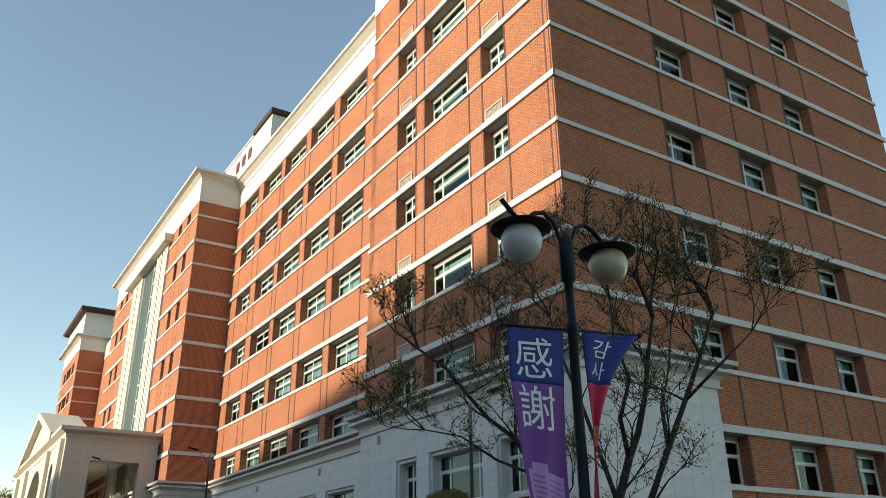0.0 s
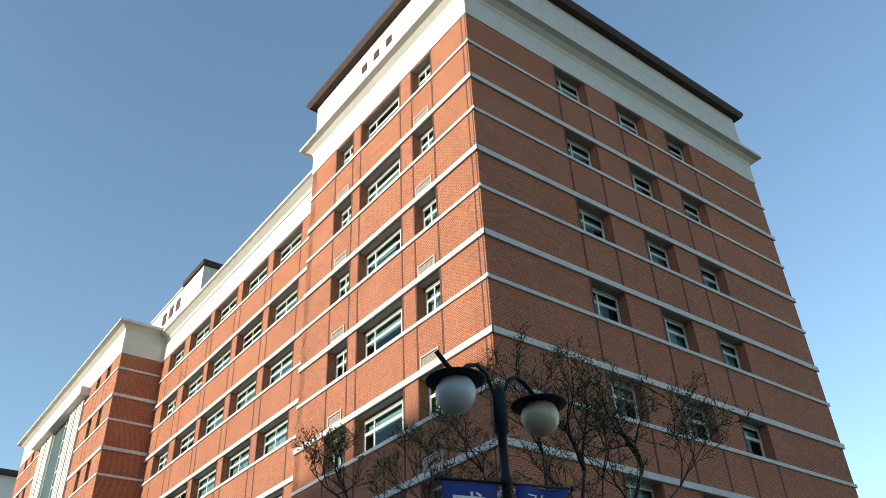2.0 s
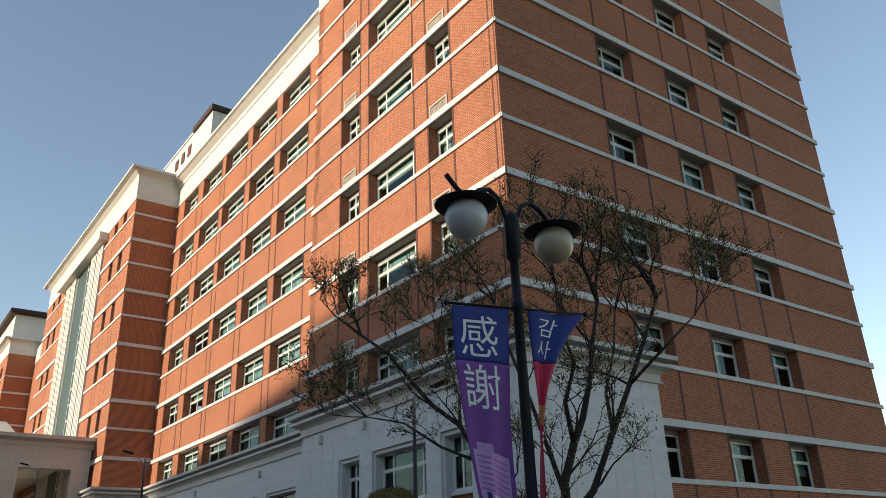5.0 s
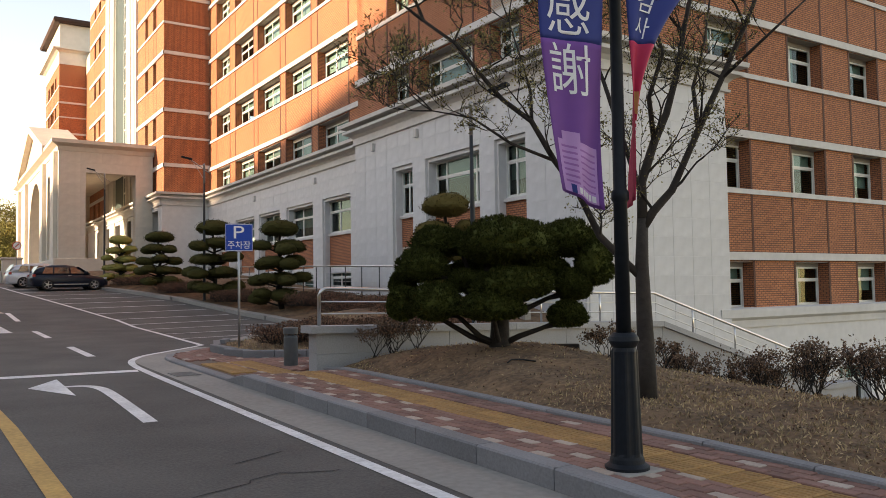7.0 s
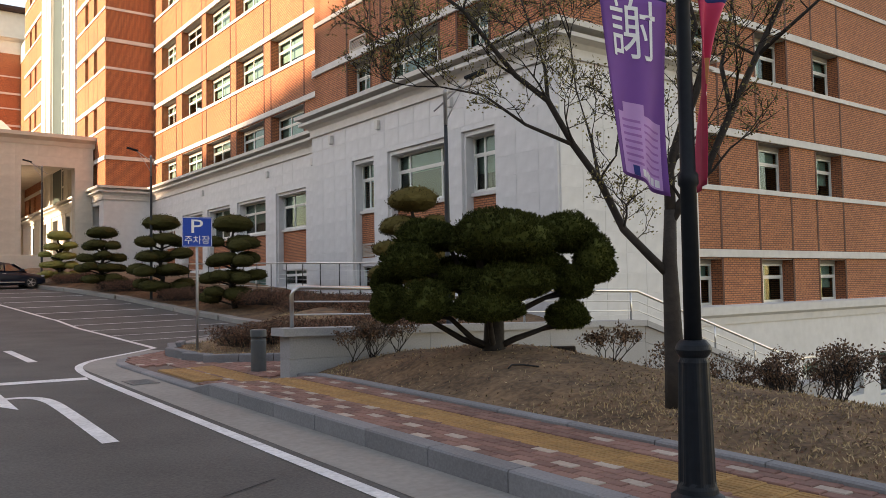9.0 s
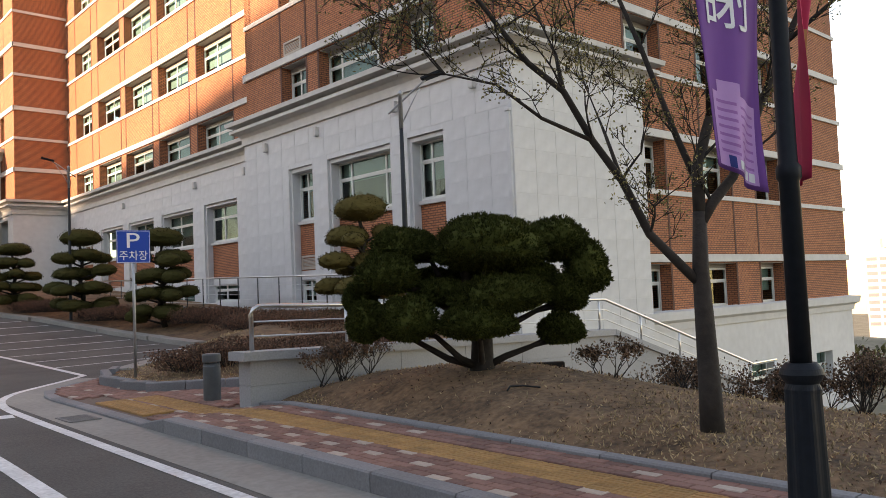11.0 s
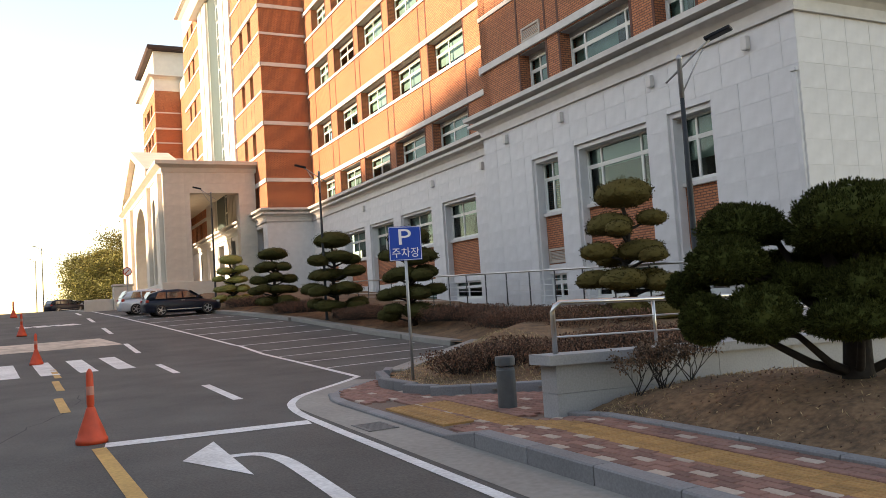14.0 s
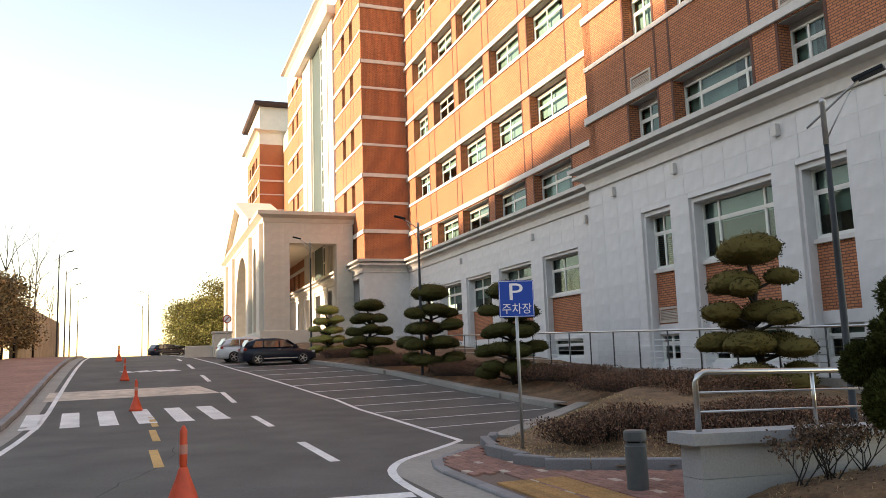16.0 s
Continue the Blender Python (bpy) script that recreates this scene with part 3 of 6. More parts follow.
crown(far, -1.6, 96.1, 20.3, 110, TOP + 1.1, 1.45, 0.85, 3.9, 0.8)
link = thing("far_wing", "brick wing beyond the centre block", "building")
part("wall", boxes((1.65, 14, 72.4, 96.1, 0, TOP)), BRICK, link)
part("frieze", boxes((1.6, 14, 72.4, 96.1, TOP, TOP + 2.2)), PAINT, link)
# penthouse on the roof of the centre block
pent = thing("roof_penthouse", "white rooftop penthouse with small dark openings and a brown roof", "penthouse")
part("wall", boxes((2.7, 11, 37.9, 50.0, 32.4, 38.3)), PAINT, pent)
part("roof", boxes((2.5, 11.2, 37.7, 42.2, 38.3, 38.85), bevel=0.08), DARKROOF, pent)
part("coping", boxes((2.6, 11.1, 42.22, 50.1, 38.3, 38.5), bevel=0.03), PAINT, pent)
for y in (42.6, 44.2, 45.8):
    part("vent_opening", boxes((2.64, 2.9, y, y + 0.8, 36.5, 37.5)), STRIP, pent)

# ---- ground ----
YS = [-200, -60, -12, 0, 8, 11.6, 15.3, 18.5, 25.4, 32, 40, 50, 60, 90, 140, 400]
ZS = [-6, -1.5, 0.045, 0.22, 0.31, 0.4, 0.6, 0.86, 1.41, 1.88, 2.3, 2.6, 2.75, 2.8, 2, -20]


def road_z(y):
    return float(np.interp(y, YS, ZS))


def bend(y):
    return -0.085 * max(0.0, y - 11.0)


def smooth01(v):
    v = min(1.0, max(0.0, v))
    return v * v * (3 - 2 * v)


def land_z(x, y):
    """Height of the open land, apart from road and paving."""
    z = road_z(y) - 0.12
    # unseen hill added across the road, ridge heights set by the fronts' shadow line
    hill = smooth01((-27 - x) / 36) * float(np.interp(y, [8, 22, 36, 48, 58, 75], [27.6, 26.0, 22.9, 20.2, 16.5, 5.0]))
    z += hill * (1 - 0.75 * smooth01((y - 90) / 90))
    drop = smooth01((x + 7.5) / 8.0) if y < -4.3 else smooth01((x + 0.8) / 4.0)
    z -= drop * 4.2 * smooth01((16.0 - y) / 8.0)
    z -= smooth01((x - 22) / 60) * 10 + smooth01((x - 100) / 400) * 40
    return z


def grid_sheet(name, xs, ys, height, mat, label, category="ground"):
    verts = [(x, y, height(x, y)) for y in ys for x in xs]
    nx = len(xs)
    faces = [(j * nx + i, j * nx + i + 1, (j + 1) * nx + i + 1, (j + 1) * nx + i) for j in range(len(ys) - 1) for i in range(nx - 1)]
    me = quad_mesh(name, verts, faces)
    me.materials.append(mat)
    for p in me.polygons:
        p.use_smooth = True
    return tagged(new(name, me), label, category, kind="structure")


def steps(*spans):
    out = []
    for a, b, n in spans:
        out += [a + (b - a) * i / n for i in range(n)]
    return out + [spans[-1][1]]


def sheet_z(x, y):
    z = land_z(x, y)
    if -24 < x < -4 and y > -60:
        z -= 0.35
    return z


ground = grid_sheet("ground", steps((-1500, -120, 8), (-120, -24, 32), (-24, 24, 48), (24, 120, 16), (120, 1500, 8)), steps((-1500, -80, 8), (-80, -20, 24), (-20, 20, 40), (20, 140, 48), (140, 1800, 10)), sheet_z, EARTH, "brown earth ground sloping away to the distance")


def strip_sheet(name, left, right, ys, mat, label, category, lift=0.0, n=2, kind="structure"):
    verts, faces = [], []
    for y in ys:
        a, b = left(y), right(y)
        verts += [(a + (b - a) * i / (n - 1), y, road_z(y) + lift) for i in range(n)]
    for j in range(len(ys) - 1):
        for i in range(n - 1):
            faces.append((j * n + i, j * n + i + 1, (j + 1) * n + i + 1, (j + 1) * n + i))
    me = quad_mesh(name, verts, faces)
    me.materials.append(mat)
    return tagged(new(name, me), label, category, kind=kind)


YR = steps((-80, -14, 22), (-14, 60, 74), (60, 240, 30))
# ---- road, bay and paving ----
BAY = [(2.2, -9.6), (7.5, -5.0), (12.0, -4.75), (16.0, -5.0), (21.5, -5.6), (26.8, -6.8), (30.0, -7.7), (36.0, -8.6), (45.0, -9.6), (240.0, -22.0)]


def bay_x(y):
    return float(np.interp(y, [p[0] for p in BAY], [p[1] for p in BAY]))


def left_x(y):
    return -18.75 + bend(y) * 0.4


def pav_z(y):
    return road_z(y) + 0.15 - 0.10 * smooth01((y + 5.3) / 1.2)


road = strip_sheet("road", left_x, lambda y: -11.45 if y <= 0 else min(-11.45 + max(0, (y - 0.0)) * 1.0, bay_x(max(y, 2.2)) + 0.02 if y > 2.2 else -9.4), steps((-80, -14, 22), (-14, 60, 148), (60, 240, 30)), ASPHALT, "dark grey asphalt road with an empty parking bay", "road", n=6)


def ribbon(name, pts, width, mat, parent=None, lift=0.006, label="", kind="structure", category="road marking", z=None):
    """A flat painted line of that width along points (x, y)."""
    zz = z or road_z
    verts, faces = [], []
    dense = [pts[0]]
    for p, q in zip(pts, pts[1:]):
        k = max(1, int(math.hypot(q[0] - p[0], q[1] - p[1]) / 0.6))
        dense += [(p[0] + (q[0] - p[0]) * i / k, p[1] + (q[1] - p[1]) * i / k) for i in range(1, k + 1)]
    for i, (x, y) in enumerate(dense):
        a, b = dense[max(i - 1, 0)], dense[min(i + 1, len(dense) - 1)]
        d = Vector((b[0] - a[0], b[1] - a[1])).normalized()
        for s in (-0.5, 0.5):
            px, py = x + d.y * s * width, y - d.x * s * width
            verts.append((px, py, zz(py) + lift))
    for i in range(len(dense) - 1):
        faces.append((2 * i, 2 * i + 2, 2 * i + 3, 2 * i + 1))
    me = quad_mesh(name, verts, faces)
    me.materials.append(mat)
    ob = new(name, me)
    return tagged(ob, label, category, kind=kind)


def eased(pts):
    """The same line with its corners rounded."""
    for _ in range(2):
        out = [pts[0]]
        for p, q in zip(pts, pts[1:]):
            out += [(p[0] * 0.75 + q[0] * 0.25, p[1] * 0.75 + q[1] * 0.25), (p[0] * 0.25 + q[0] * 0.75, p[1] * 0.25 + q[1] * 0.75)]
        pts = out + [pts[-1]]
    return pts


def polygon(name, pts, mat, label, lift=0.006):
    bm = bmesh.new()
    f = bm.faces.new([bm.verts.new((x, y, road_z(y) + lift)) for x, y in pts])
    bmesh.ops.triangulate(bm, faces=[f])
    bmesh.ops.recalc_face_normals(bm, faces=bm.faces)
    return tagged(new(name, to_mesh(name, bm, mat)), label, "road marking", kind="structure")


ribbon("edge_line", [(-12.3, -60), (-12.27, -3.0)] + eased([(-12.27, -2.9), (-12.24, -0.4), (-11.75, 0.9), (-10.95, 1.75), (-10.3, 2.45), (-9.85, 3.0)]), 0.13, ROADWHITE, label="white painted edge line round the corner")
ribbon("edge_line", [(-9.85, 3.0), (-9.62, 8), (-9.65, 14.7), (-10.5, 20.7), (-11.6, 28), (-12.2, 33), (-13.4, 45), (-16, 70)], 0.13, ROADWHITE, label="white painted line along the parking bay")
ribbon("stop_line", [(-14.85, -1.55), (-12.35, -1.85)], 0.34, ROADWHITE, label="white painted stop line")
ribbon("centre_line", [(-14.0, -60), (-14.38, -20), (-14.62, -9.8), (-14.69, -6.7), (-14.8, -4.4), (-14.93, -1.7)], 0.16, ROADYELLOW, label="worn yellow centre line")
for y in (2.4, 6.6, 10.0):
    ribbon("centre_dash", [(-15.2 + bend(y) * 0.3, y), (-15.28 + bend(y + 1.9) * 0.3, y + 2.6)], 0.16, ROADYELLOW, label="worn yellow centre dash")
for y in (15.3, 22.3, 29.0, 36.0):
    ribbon("lane_dash", [(-12.6 + bend(y) * 0.5, y), (-12.6 + bend(y + 3) * 0.5, y + 3.0)], 0.17, ROADWHITE, label="white lane dash")
ribbon("lane_dash", [(-12.57, 1.5), (-12.57, 4.6)], 0.17, ROADWHITE, label="white lane dash")
ribbon("lane_dash", [(-12.6, 8.3), (-12.66, 11.4)], 0.17, ROADWHITE, label="white lane dash")
for i in range(6):
    x = -13.5 - i * 0.93
    ribbon("crossing_bar", [(x, 11.0), (x - 0.28, 14.7)], 0.46, ROADWHITE, label="white crossing bar")
polygon("speed_hump_marking", [(-13.0, 18.2), (-18.6, 17.9), (-18.7, 20.6), (-13.6, 20.9)], material("hump_paint", (0.52, 0.44, 0.36), 0.8, spread=0.3, grain=3.0), "worn cream and yellow speed hump paint")
for i, (a, b) in enumerate(((-16.5, -16.1), (-15.9, -15.3), (-15.1, -14.7), (-14.6, -14.1))):
    ribbon("road_letter_bar", [(a, 28.4), (b, 28.6)], 0.9, ROADWHITE, label="worn white road lettering")
# turn arrow: shaft, bend and head
ribbon("turn_arrow", eased([(-13.34, -7.2), (-13.27, -4.5), (-13.30, -3.8), (-13.44, -3.45), (-13.76, -3.4)]), 0.16, ROADWHITE, label="white left-turn arrow shaft")
polygon("turn_arrow", [(-13.72, -4.5), (-13.70, -2.35), (-14.20, -3.3)], ROADWHITE, "white arrow head", 0.007)
for i in range(13):
    y = 5.6 + i * 2.3
    if y > 3:
        xr = bay_x(y + 0.9) - 0.25
        xl = float(np.interp(y, [3, 8, 14.7, 20.7, 28, 33], [-9.85, -9.62, -9.65, -10.5, -11.6, -12.2])) + 0.1
        ribbon("bay_stripe", [(xl, y), (xr, y + 0.55)], 0.1, ROADWHITE, label="worn white parking bay stripe")
# asphalt cracks and a drain
CRACK = material("tar_crack", (0.025, 0.025, 0.026), 0.9)
rc = random.Random(4)
for x, y, dx, dy, n in ((-13.9, -12.2, 0.35, 0.12, 16), (-14.4, -10.5, 0.25, 0.02, 12), (-16.6, -2, 0.1, 0.45, 18), (-13.2, -9.7, 0.4, 0.25, 7)):
    pts = [(x, y)]
    for i in range(n):
        pts.append((pts[-1][0] + dx * rc.uniform(0.3, 1.4) + rc.uniform(-0.1, 0.1), pts[-1][1] + dy * rc.uniform(0.2, 1.4) + rc.uniform(-0.12, 0.12)))
    ribbon("road_crack", [p for p in pts if p[0] < -12.5], 0.018, CRACK, lift=0.004, label="thin dark crack in the asphalt")

# gutter and kerb stones
CORNER = [(-11.52, -60), (-11.52, -0.6), (-11.45, 0.05), (-11.2, 0.6), (-10.8, 1.1), (-10.3, 1.55), (-9.75, 2.05)]
gut = [(-11.83, -60), (-11.83, -0.6), (-11.75, 0.15), (-11.45, 0.82), (-11.0, 1.38), (-10.45, 1.85), (-9.9, 2.35)]
ribbon("gutter", eased(gut), 0.6, CONCRETE, lift=0.004, label="pale concrete gutter strip", category="gutter")
drain = tagged(new("drain_grate", to_mesh("drain_grate", boxes(*[(-0.2, 0.2, -0.4 + i * 0.1, -0.35 + i * 0.1, 0, 0.02) for i in range(9)], (-0.22, -0.18, -0.42, 0.48, 0, 0.022), (0.18, 0.22, -0.42, 0.48, 0, 0.022)), material("iron", (0.16, 0.16, 0.16), 0.7))), "dark iron drain grate in the gutter", "drain")
drain.matrix_basis = pose(-11.83, -2.9, road_z(-2.9) + 0.006) @ Matrix.Diagonal((0.9, 0.7, 0.5, 1))


def along(pts, step):
    """Points, directions at even steps along a flat polyline."""
    out, carry = [], 0.0
    for p, q in zip(pts, pts[1:]):
        L = math.hypot(q[0] - p[0], q[1] - p[1])
        d = ((q[0] - p[0]) / L, (q[1] - p[1]) / L)
        s = carry
        while s < L - 1e-4:
            out.append((p[0] + d[0] * s, p[1] + d[1] * s, d))
            s += step
        carry = s - L
    return out


def kerb_row(name, pts, step, width, height_at, base_at, label, parent, mat=None):
    """Kerb stones as pieces under one kerb; the stones lie to the right of the line."""
    for x, y, d in along(pts, step):
        x2, y2 = x + d[0] * (step - 0.012), y + d[1] * (step - 0.012)
        za, zb = height_at(y), height_at(y2)
        ba, bb = base_at(y), base_at(y2)
        nx, ny = d[1] * width, -d[0] * width
        e = 0.015
        ex, ey = d[1] * e, -d[0] * e
        v = [(x, y, ba - 0.1), (x2, y2, bb - 0.1), (x2 + nx, y2 + ny, bb - 0.1), (x + nx, y + ny, ba - 0.1),
             (x, y, za - e), (x2, y2, zb - e), (x2 + nx, y2 + ny, zb - e), (x + nx, y + ny, za - e),
             (x + ex, y + ey, za), (x2 + ex, y2 + ey, zb), (x2 + nx - ex, y2 + ny - ey, zb), (x + nx - ex, y + ny - ey, za)]
        f = [(0, 4, 5, 1), (1, 5, 6, 2), (2, 6, 7, 3), (3, 7, 4, 0), (4, 8, 9, 5), (5, 9, 10, 6), (6, 10, 11, 7), (7, 11, 8, 4), (8, 11, 10, 9)]
        part("kerb_stone", quad_mesh("kerb_stone", v, f), mat or KERB, parent)


kerb = thing("kerb", "grey granite kerb stones along the road, dropped at the corner", "kerb", kind="structure")
kerb_row("kerb", [(-11.52, -30.9), (-11.52, -4.9)], 1.0, 0.2, lambda y: road_z(y) + 0.17, road_z, "", kerb)
kerb_row("kerb", [(-11.52, -4.9), (-11.52, -4.2)], 0.7, 0.2, lambda y: road_z(y) + 0.17 - 0.12 * smooth01((y + 4.9) / 0.65), road_z, "", kerb)
kerb_row("kerb", [(-11.52, -4.2)] + eased(CORNER[1:]), 0.6, 0.18, lambda y: road_z(y) + 0.045, road_z, "", kerb)
bedkerb = thing("bed_kerb", "low grey concrete edging between the paving and the planting bed", "kerb", kind="structure")
kerb_row("bed_kerb", [(-9.98, -30.0), (-9.98, -4.35)], 1.0, 0.14, lambda y: pav_z(y) + 0.05, pav_z, "", bedkerb)
islekerb = thing("island_kerb", "grey granite kerb round the planted island and bay", "kerb", kind="structure")
ISLE = [(-8.7, -2.25), (-10.0, -1.5), (-10.3, -0.95), (-10.35, 0.4), (-10.1, 1.25), (-9.6, 2.2)]
kerb_row("island_kerb", ISLE, 0.62, 0.16, lambda y: road_z(y) + 0.2, road_z, "", islekerb)
kerb_row("island_kerb", [(x, y) for y, x in BAY[:9]], 1.0, 0.42, lambda y: road_z(y) + 0.16, road_z, "", islekerb, CONCRETE)
leftkerb = thing("left_kerb", "pale kerb along the far side of the road", "kerb", kind="structure")
kerb_row("left_kerb", [(left_x(y), y) for y in range(60, -31, -3)], 1.0, 0.2, lambda y: road_z(y) + 0.15, road_z, "", leftkerb)
ribbon("gutter", [(left_x(y) + 0.28, y) for y in range(-30, 61, 3)], 0.5, CONCRETE, lift=0.004, label="pale concrete gutter strip", category="gutter")
ribbon("edge_line", [(left_x(y) + 0.75, y) for y in range(-30, 61, 3)], 0.14, ROADWHITE, label="white painted edge line")
PAVER = material("red_paver", (0.21, 0.104, 0.082), 0.9, spread=0.2, grain=25.0, large=0.6, bump=0.25, random_obj=0.7, island=0.7)
CREAMPAVER = material("cream_paver", (0.43, 0.34, 0.28), 0.9, spread=0.12, grain=25.0, bump=0.2, random_obj=0.3, island=0.3)
TACTILE = material("yellow_tactile_paver", (0.36, 0.19, 0.070), 0.9, spread=0.16, grain=25.0, bump=0.25, random_obj=0.4, island=0.4)
BEDDING = material("paver_bedding", (0.15, 0.10, 0.08), 0.95, spread=0.25, grain=30.0)
leftwalk = strip_sheet("pavement", lambda y: left_x(y) - 4.2, lambda y: left_x(y) - 0.2, steps((-40, 80, 40)), material("far_pavers", (0.30, 0.15, 0.11), 0.9, spread=0.25, grain=6.0), "reddish paved walk across the road", "pavement", lift=0.14)

# ---- paved walk: bedding sheet, then pavers ----
def inside(x, y):
    """True where the near pavement lies."""
    if y < -4.3:
        return -11.32 < x < -10.0
    if y < -3.85:
        return -11.34 < x < -10.3
    if y > 2.0:
        return False
    lx = float(np.interp(y, [-3.9, -0.6, 0.05, 0.6, 1.1, 1.55, 2.05], [-11.33, -11.33, -11.25, -11.0, -10.62, -10.15, -9.7]))
    rx = float(np.interp(y, [-3.9, -2.6, -2.25, -1.5, -0.95, 0.4, 1.25, 2.0], [-8.3, -8.3, -8.7, -10.02, -10.34, -10.4, -10.15, -9.75]))
    return lx < x < rx


walk_sheet_pts = [(-11.35, -30)] + [(-11.35, -0.6), (-11.28, 0.05), (-11.02, 0.62), (-10.64, 1.12), (-10.15, 1.57), (-9.7, 2.0)] + [(-10.1, 1.2), (-10.34, 0.4), (-10.28, -0.95), (-9.98, -1.5), (-8.3, -2.45), (-8.3, -3.9), (-9.95, -3.9), (-9.95, -30)]
sheet = bmesh.new()
f = sheet.faces.new([sheet.verts.new((x, y, 0)) for x, y in walk_sheet_pts])
bmesh.ops.triangulate(sheet, faces=[f])
for cut in range(-29, 2):
    bmesh.ops.bisect_plane(sheet, geom=sheet.verts[:] + sheet.edges[:] + sheet.faces[:], plane_co=(0, cut, 0), plane_no=(0, 1, 0))
for v in sheet.verts:
    v.co.z = pav_z(v.co.y) - 0.012
bmesh.ops.recalc_face_normals(sheet, faces=sheet.faces)
pavement = tagged(new("pavement", to_mesh("pavement", sheet, BEDDING)), "red brick-paved walk with a yellow tactile strip and scattered cream pavers", "pavement", kind="structure")

# ---- planting beds ----
def south_bed(x, y):
    z = pav_z(y) + 0.03 + 0.08 * smooth01((x + 9.9) / 0.9) + 0.32 * smooth01((x + 9.9) / 0.7) * math.exp(-((x + 8.0) ** 2 / 2.2 + (y + 7.0) ** 2 / 5.5))
    z -= 3.4 * smooth01((x + 7.5) / 7.5)
    return z - 0.02 + smooth01((x + 9.86) / 0.6) * (0.03 + 0.05 * noise.noise((x * 1.3, y * 1.3, 0.0)) + 0.02 * noise.noise((x * 5, y * 5, 3.0)))


def north_bed(x, y):
    z = road_z(y) + 0.12 + 0.62 * smooth01((x - bay_x(max(y, 2.2)) - 0.4) / 2.6) * smooth01((y + 2) / 5)
    return z + 0.04 * noise.noise((x * 1.3, y * 1.3, 7.0))


def clipped_sheet(name, xs, ys, height, keep, mat, label):
    verts, index, faces = [], {}, []
    for j, y in enumerate(ys):
        for i, x in enumerate(xs):
            index[i, j] = len(verts)
            verts.append((x, y, height(x, y)))
    for j in range(len(ys) - 1):
        for i in range(len(xs) - 1):
            if keep((xs[i] + xs[i + 1]) / 2, (ys[j] + ys[j + 1]) / 2):
                faces.append((index[i, j], index[i + 1, j], index[i + 1, j + 1], index[i, j + 1]))
    me = quad_mesh(name, verts, faces)
    me.materials.append(mat)
    for p in me.polygons:
        p.use_smooth = True
    return tagged(new(name, me), label, "planting bed", kind="structure")


clipped_sheet("planting_bed", [-9.86 + 0.2 * i for i in range(90)], [-30 + 0.25 * i for i in range(104)], south_bed, lambda x, y: True, SOIL, "planting bed of dry grass and brown mulch")
clipped_sheet("planting_bed", [-10.3 + 0.2 * i for i in range(54)], [-4.0 + 0.3 * i for i in range(148)], north_bed, lambda x, y: x > (bay_x(y) + 0.14 if y > 2.2 else float(np.interp(y, [-2.3, -1.5, -0.95, 0.4, 1.25, 2.2], [-8.6, -9.85, -10.15, -10.2, -9.95, -9.45]))) and (x < -0.4 if y < 13.5 else x < 1.4), SOIL, "planting bed of dry grass beside the building")

# ---- low wall with rail, and the stair down ----
STEEL = material("brushed_steel", (0.58, 0.57, 0.55), 0.28, 1.0, spread=0.06, grain=30.0, bump=0.02)


def tube(pts, r, seg=10):
    """A round tube along points."""
    bm = bmesh.new()
    rings = []
    for i, p in enumerate(pts):
        p = Vector(p)
        a, b = Vector(pts[max(i - 1, 0)]), Vector(pts[min(i + 1, len(pts) - 1)])
        d = (b - a).normalized()
        up = Vector((0, 0, 1)) if abs(d.z) < 0.9 else Vector((0, 1, 0))
        s = d.cross(up).normalized()
        u = s.cross(d)
        rr = r[i] if isinstance(r, (list, tuple)) else r
        rings.append([bm.verts.new(p + (s * math.cos(k) + u * math.sin(k)) * rr) for k in [2 * math.pi * j / seg for j in range(seg)]])
    for A0, B0 in zip(rings, rings[1:]):
        for j in range(seg):
            bm.faces.new((A0[j], A0[(j + 1) % seg], B0[(j + 1) % seg], B0[j]))
    bm.faces.new(rings[0][::-1])
    bm.faces.new(rings[-1])
    bmesh.ops.recalc_face_normals(bm, faces=bm.faces)
    return bm


low = thing("low_wall", "low pale granite wall with a coping, falling with the stair", "wall")
WX = [-10.2, -1.9, 4.2, 5.6]
WZ = [0.97, 0.76, -1.12, -1.12]


def wall_top(x):
    return float(np.interp(x, WX, WZ))


def slab(x0, x1, y0, y1, zlo, top, drop):
    bm = boxes((x0, x1, y0, y1, 0, 1))
    for v in bm.verts:
        t = top(v.co.x)
        v.co.z = t if v.co.z > 0.5 else (zlo if drop is None else t - drop)
    return bm


for i, (a, b) in enumerate(((-10.1, -8.9), (-8.89, -7.5), (-7.49, -6.1), (-6.09, -4.7), (-4.69, -3.3), (-3.29, -1.9), (-1.89, -0.3), (-0.29, 1.4), (1.41, 3.0), (3.01, 4.2), (4.21, 5.6))):
    part("stone_block", slab(a, b, -4.4, -4.08, -4.0, lambda x: wall_top(x) - 0.465, None), GRANITE, low)
    part("stone_block", slab(a, b, -4.402, -4.078, 0, lambda x: wall_top(x) - 0.125, 0.335), GRANITE, low)
for a, b in ((-10.22, -6.0), (-5.99, -1.9), (-1.89, 4.2), (4.21, 5.6)):
    part("coping", slab(a, b, -4.46, -4.02, 0, wall_top, 0.12), GRANITE, low, "pale stone coping")
rail = thing("stair_rail", "brushed steel handrail with two bars on the low wall", "railing")
RX = [-9.98, -8.4, -6.8, -5.2, -3.6, -2.15, -0.7, 0.8, 2.4, 4.1, 5.4]
top = [(-9.98, -4.24, wall_top(-9.98)), (-9.98, -4.24, wall_top(-10) + 0.5), (-9.95, -4.24, wall_top(-10) + 0.57), (-9.86, -4.24, wall_top(-10) + 0.61)] + [(x, -4.24, wall_top(x) + 0.61) for x in (-6, -1.95, 4.2, 5.5)]
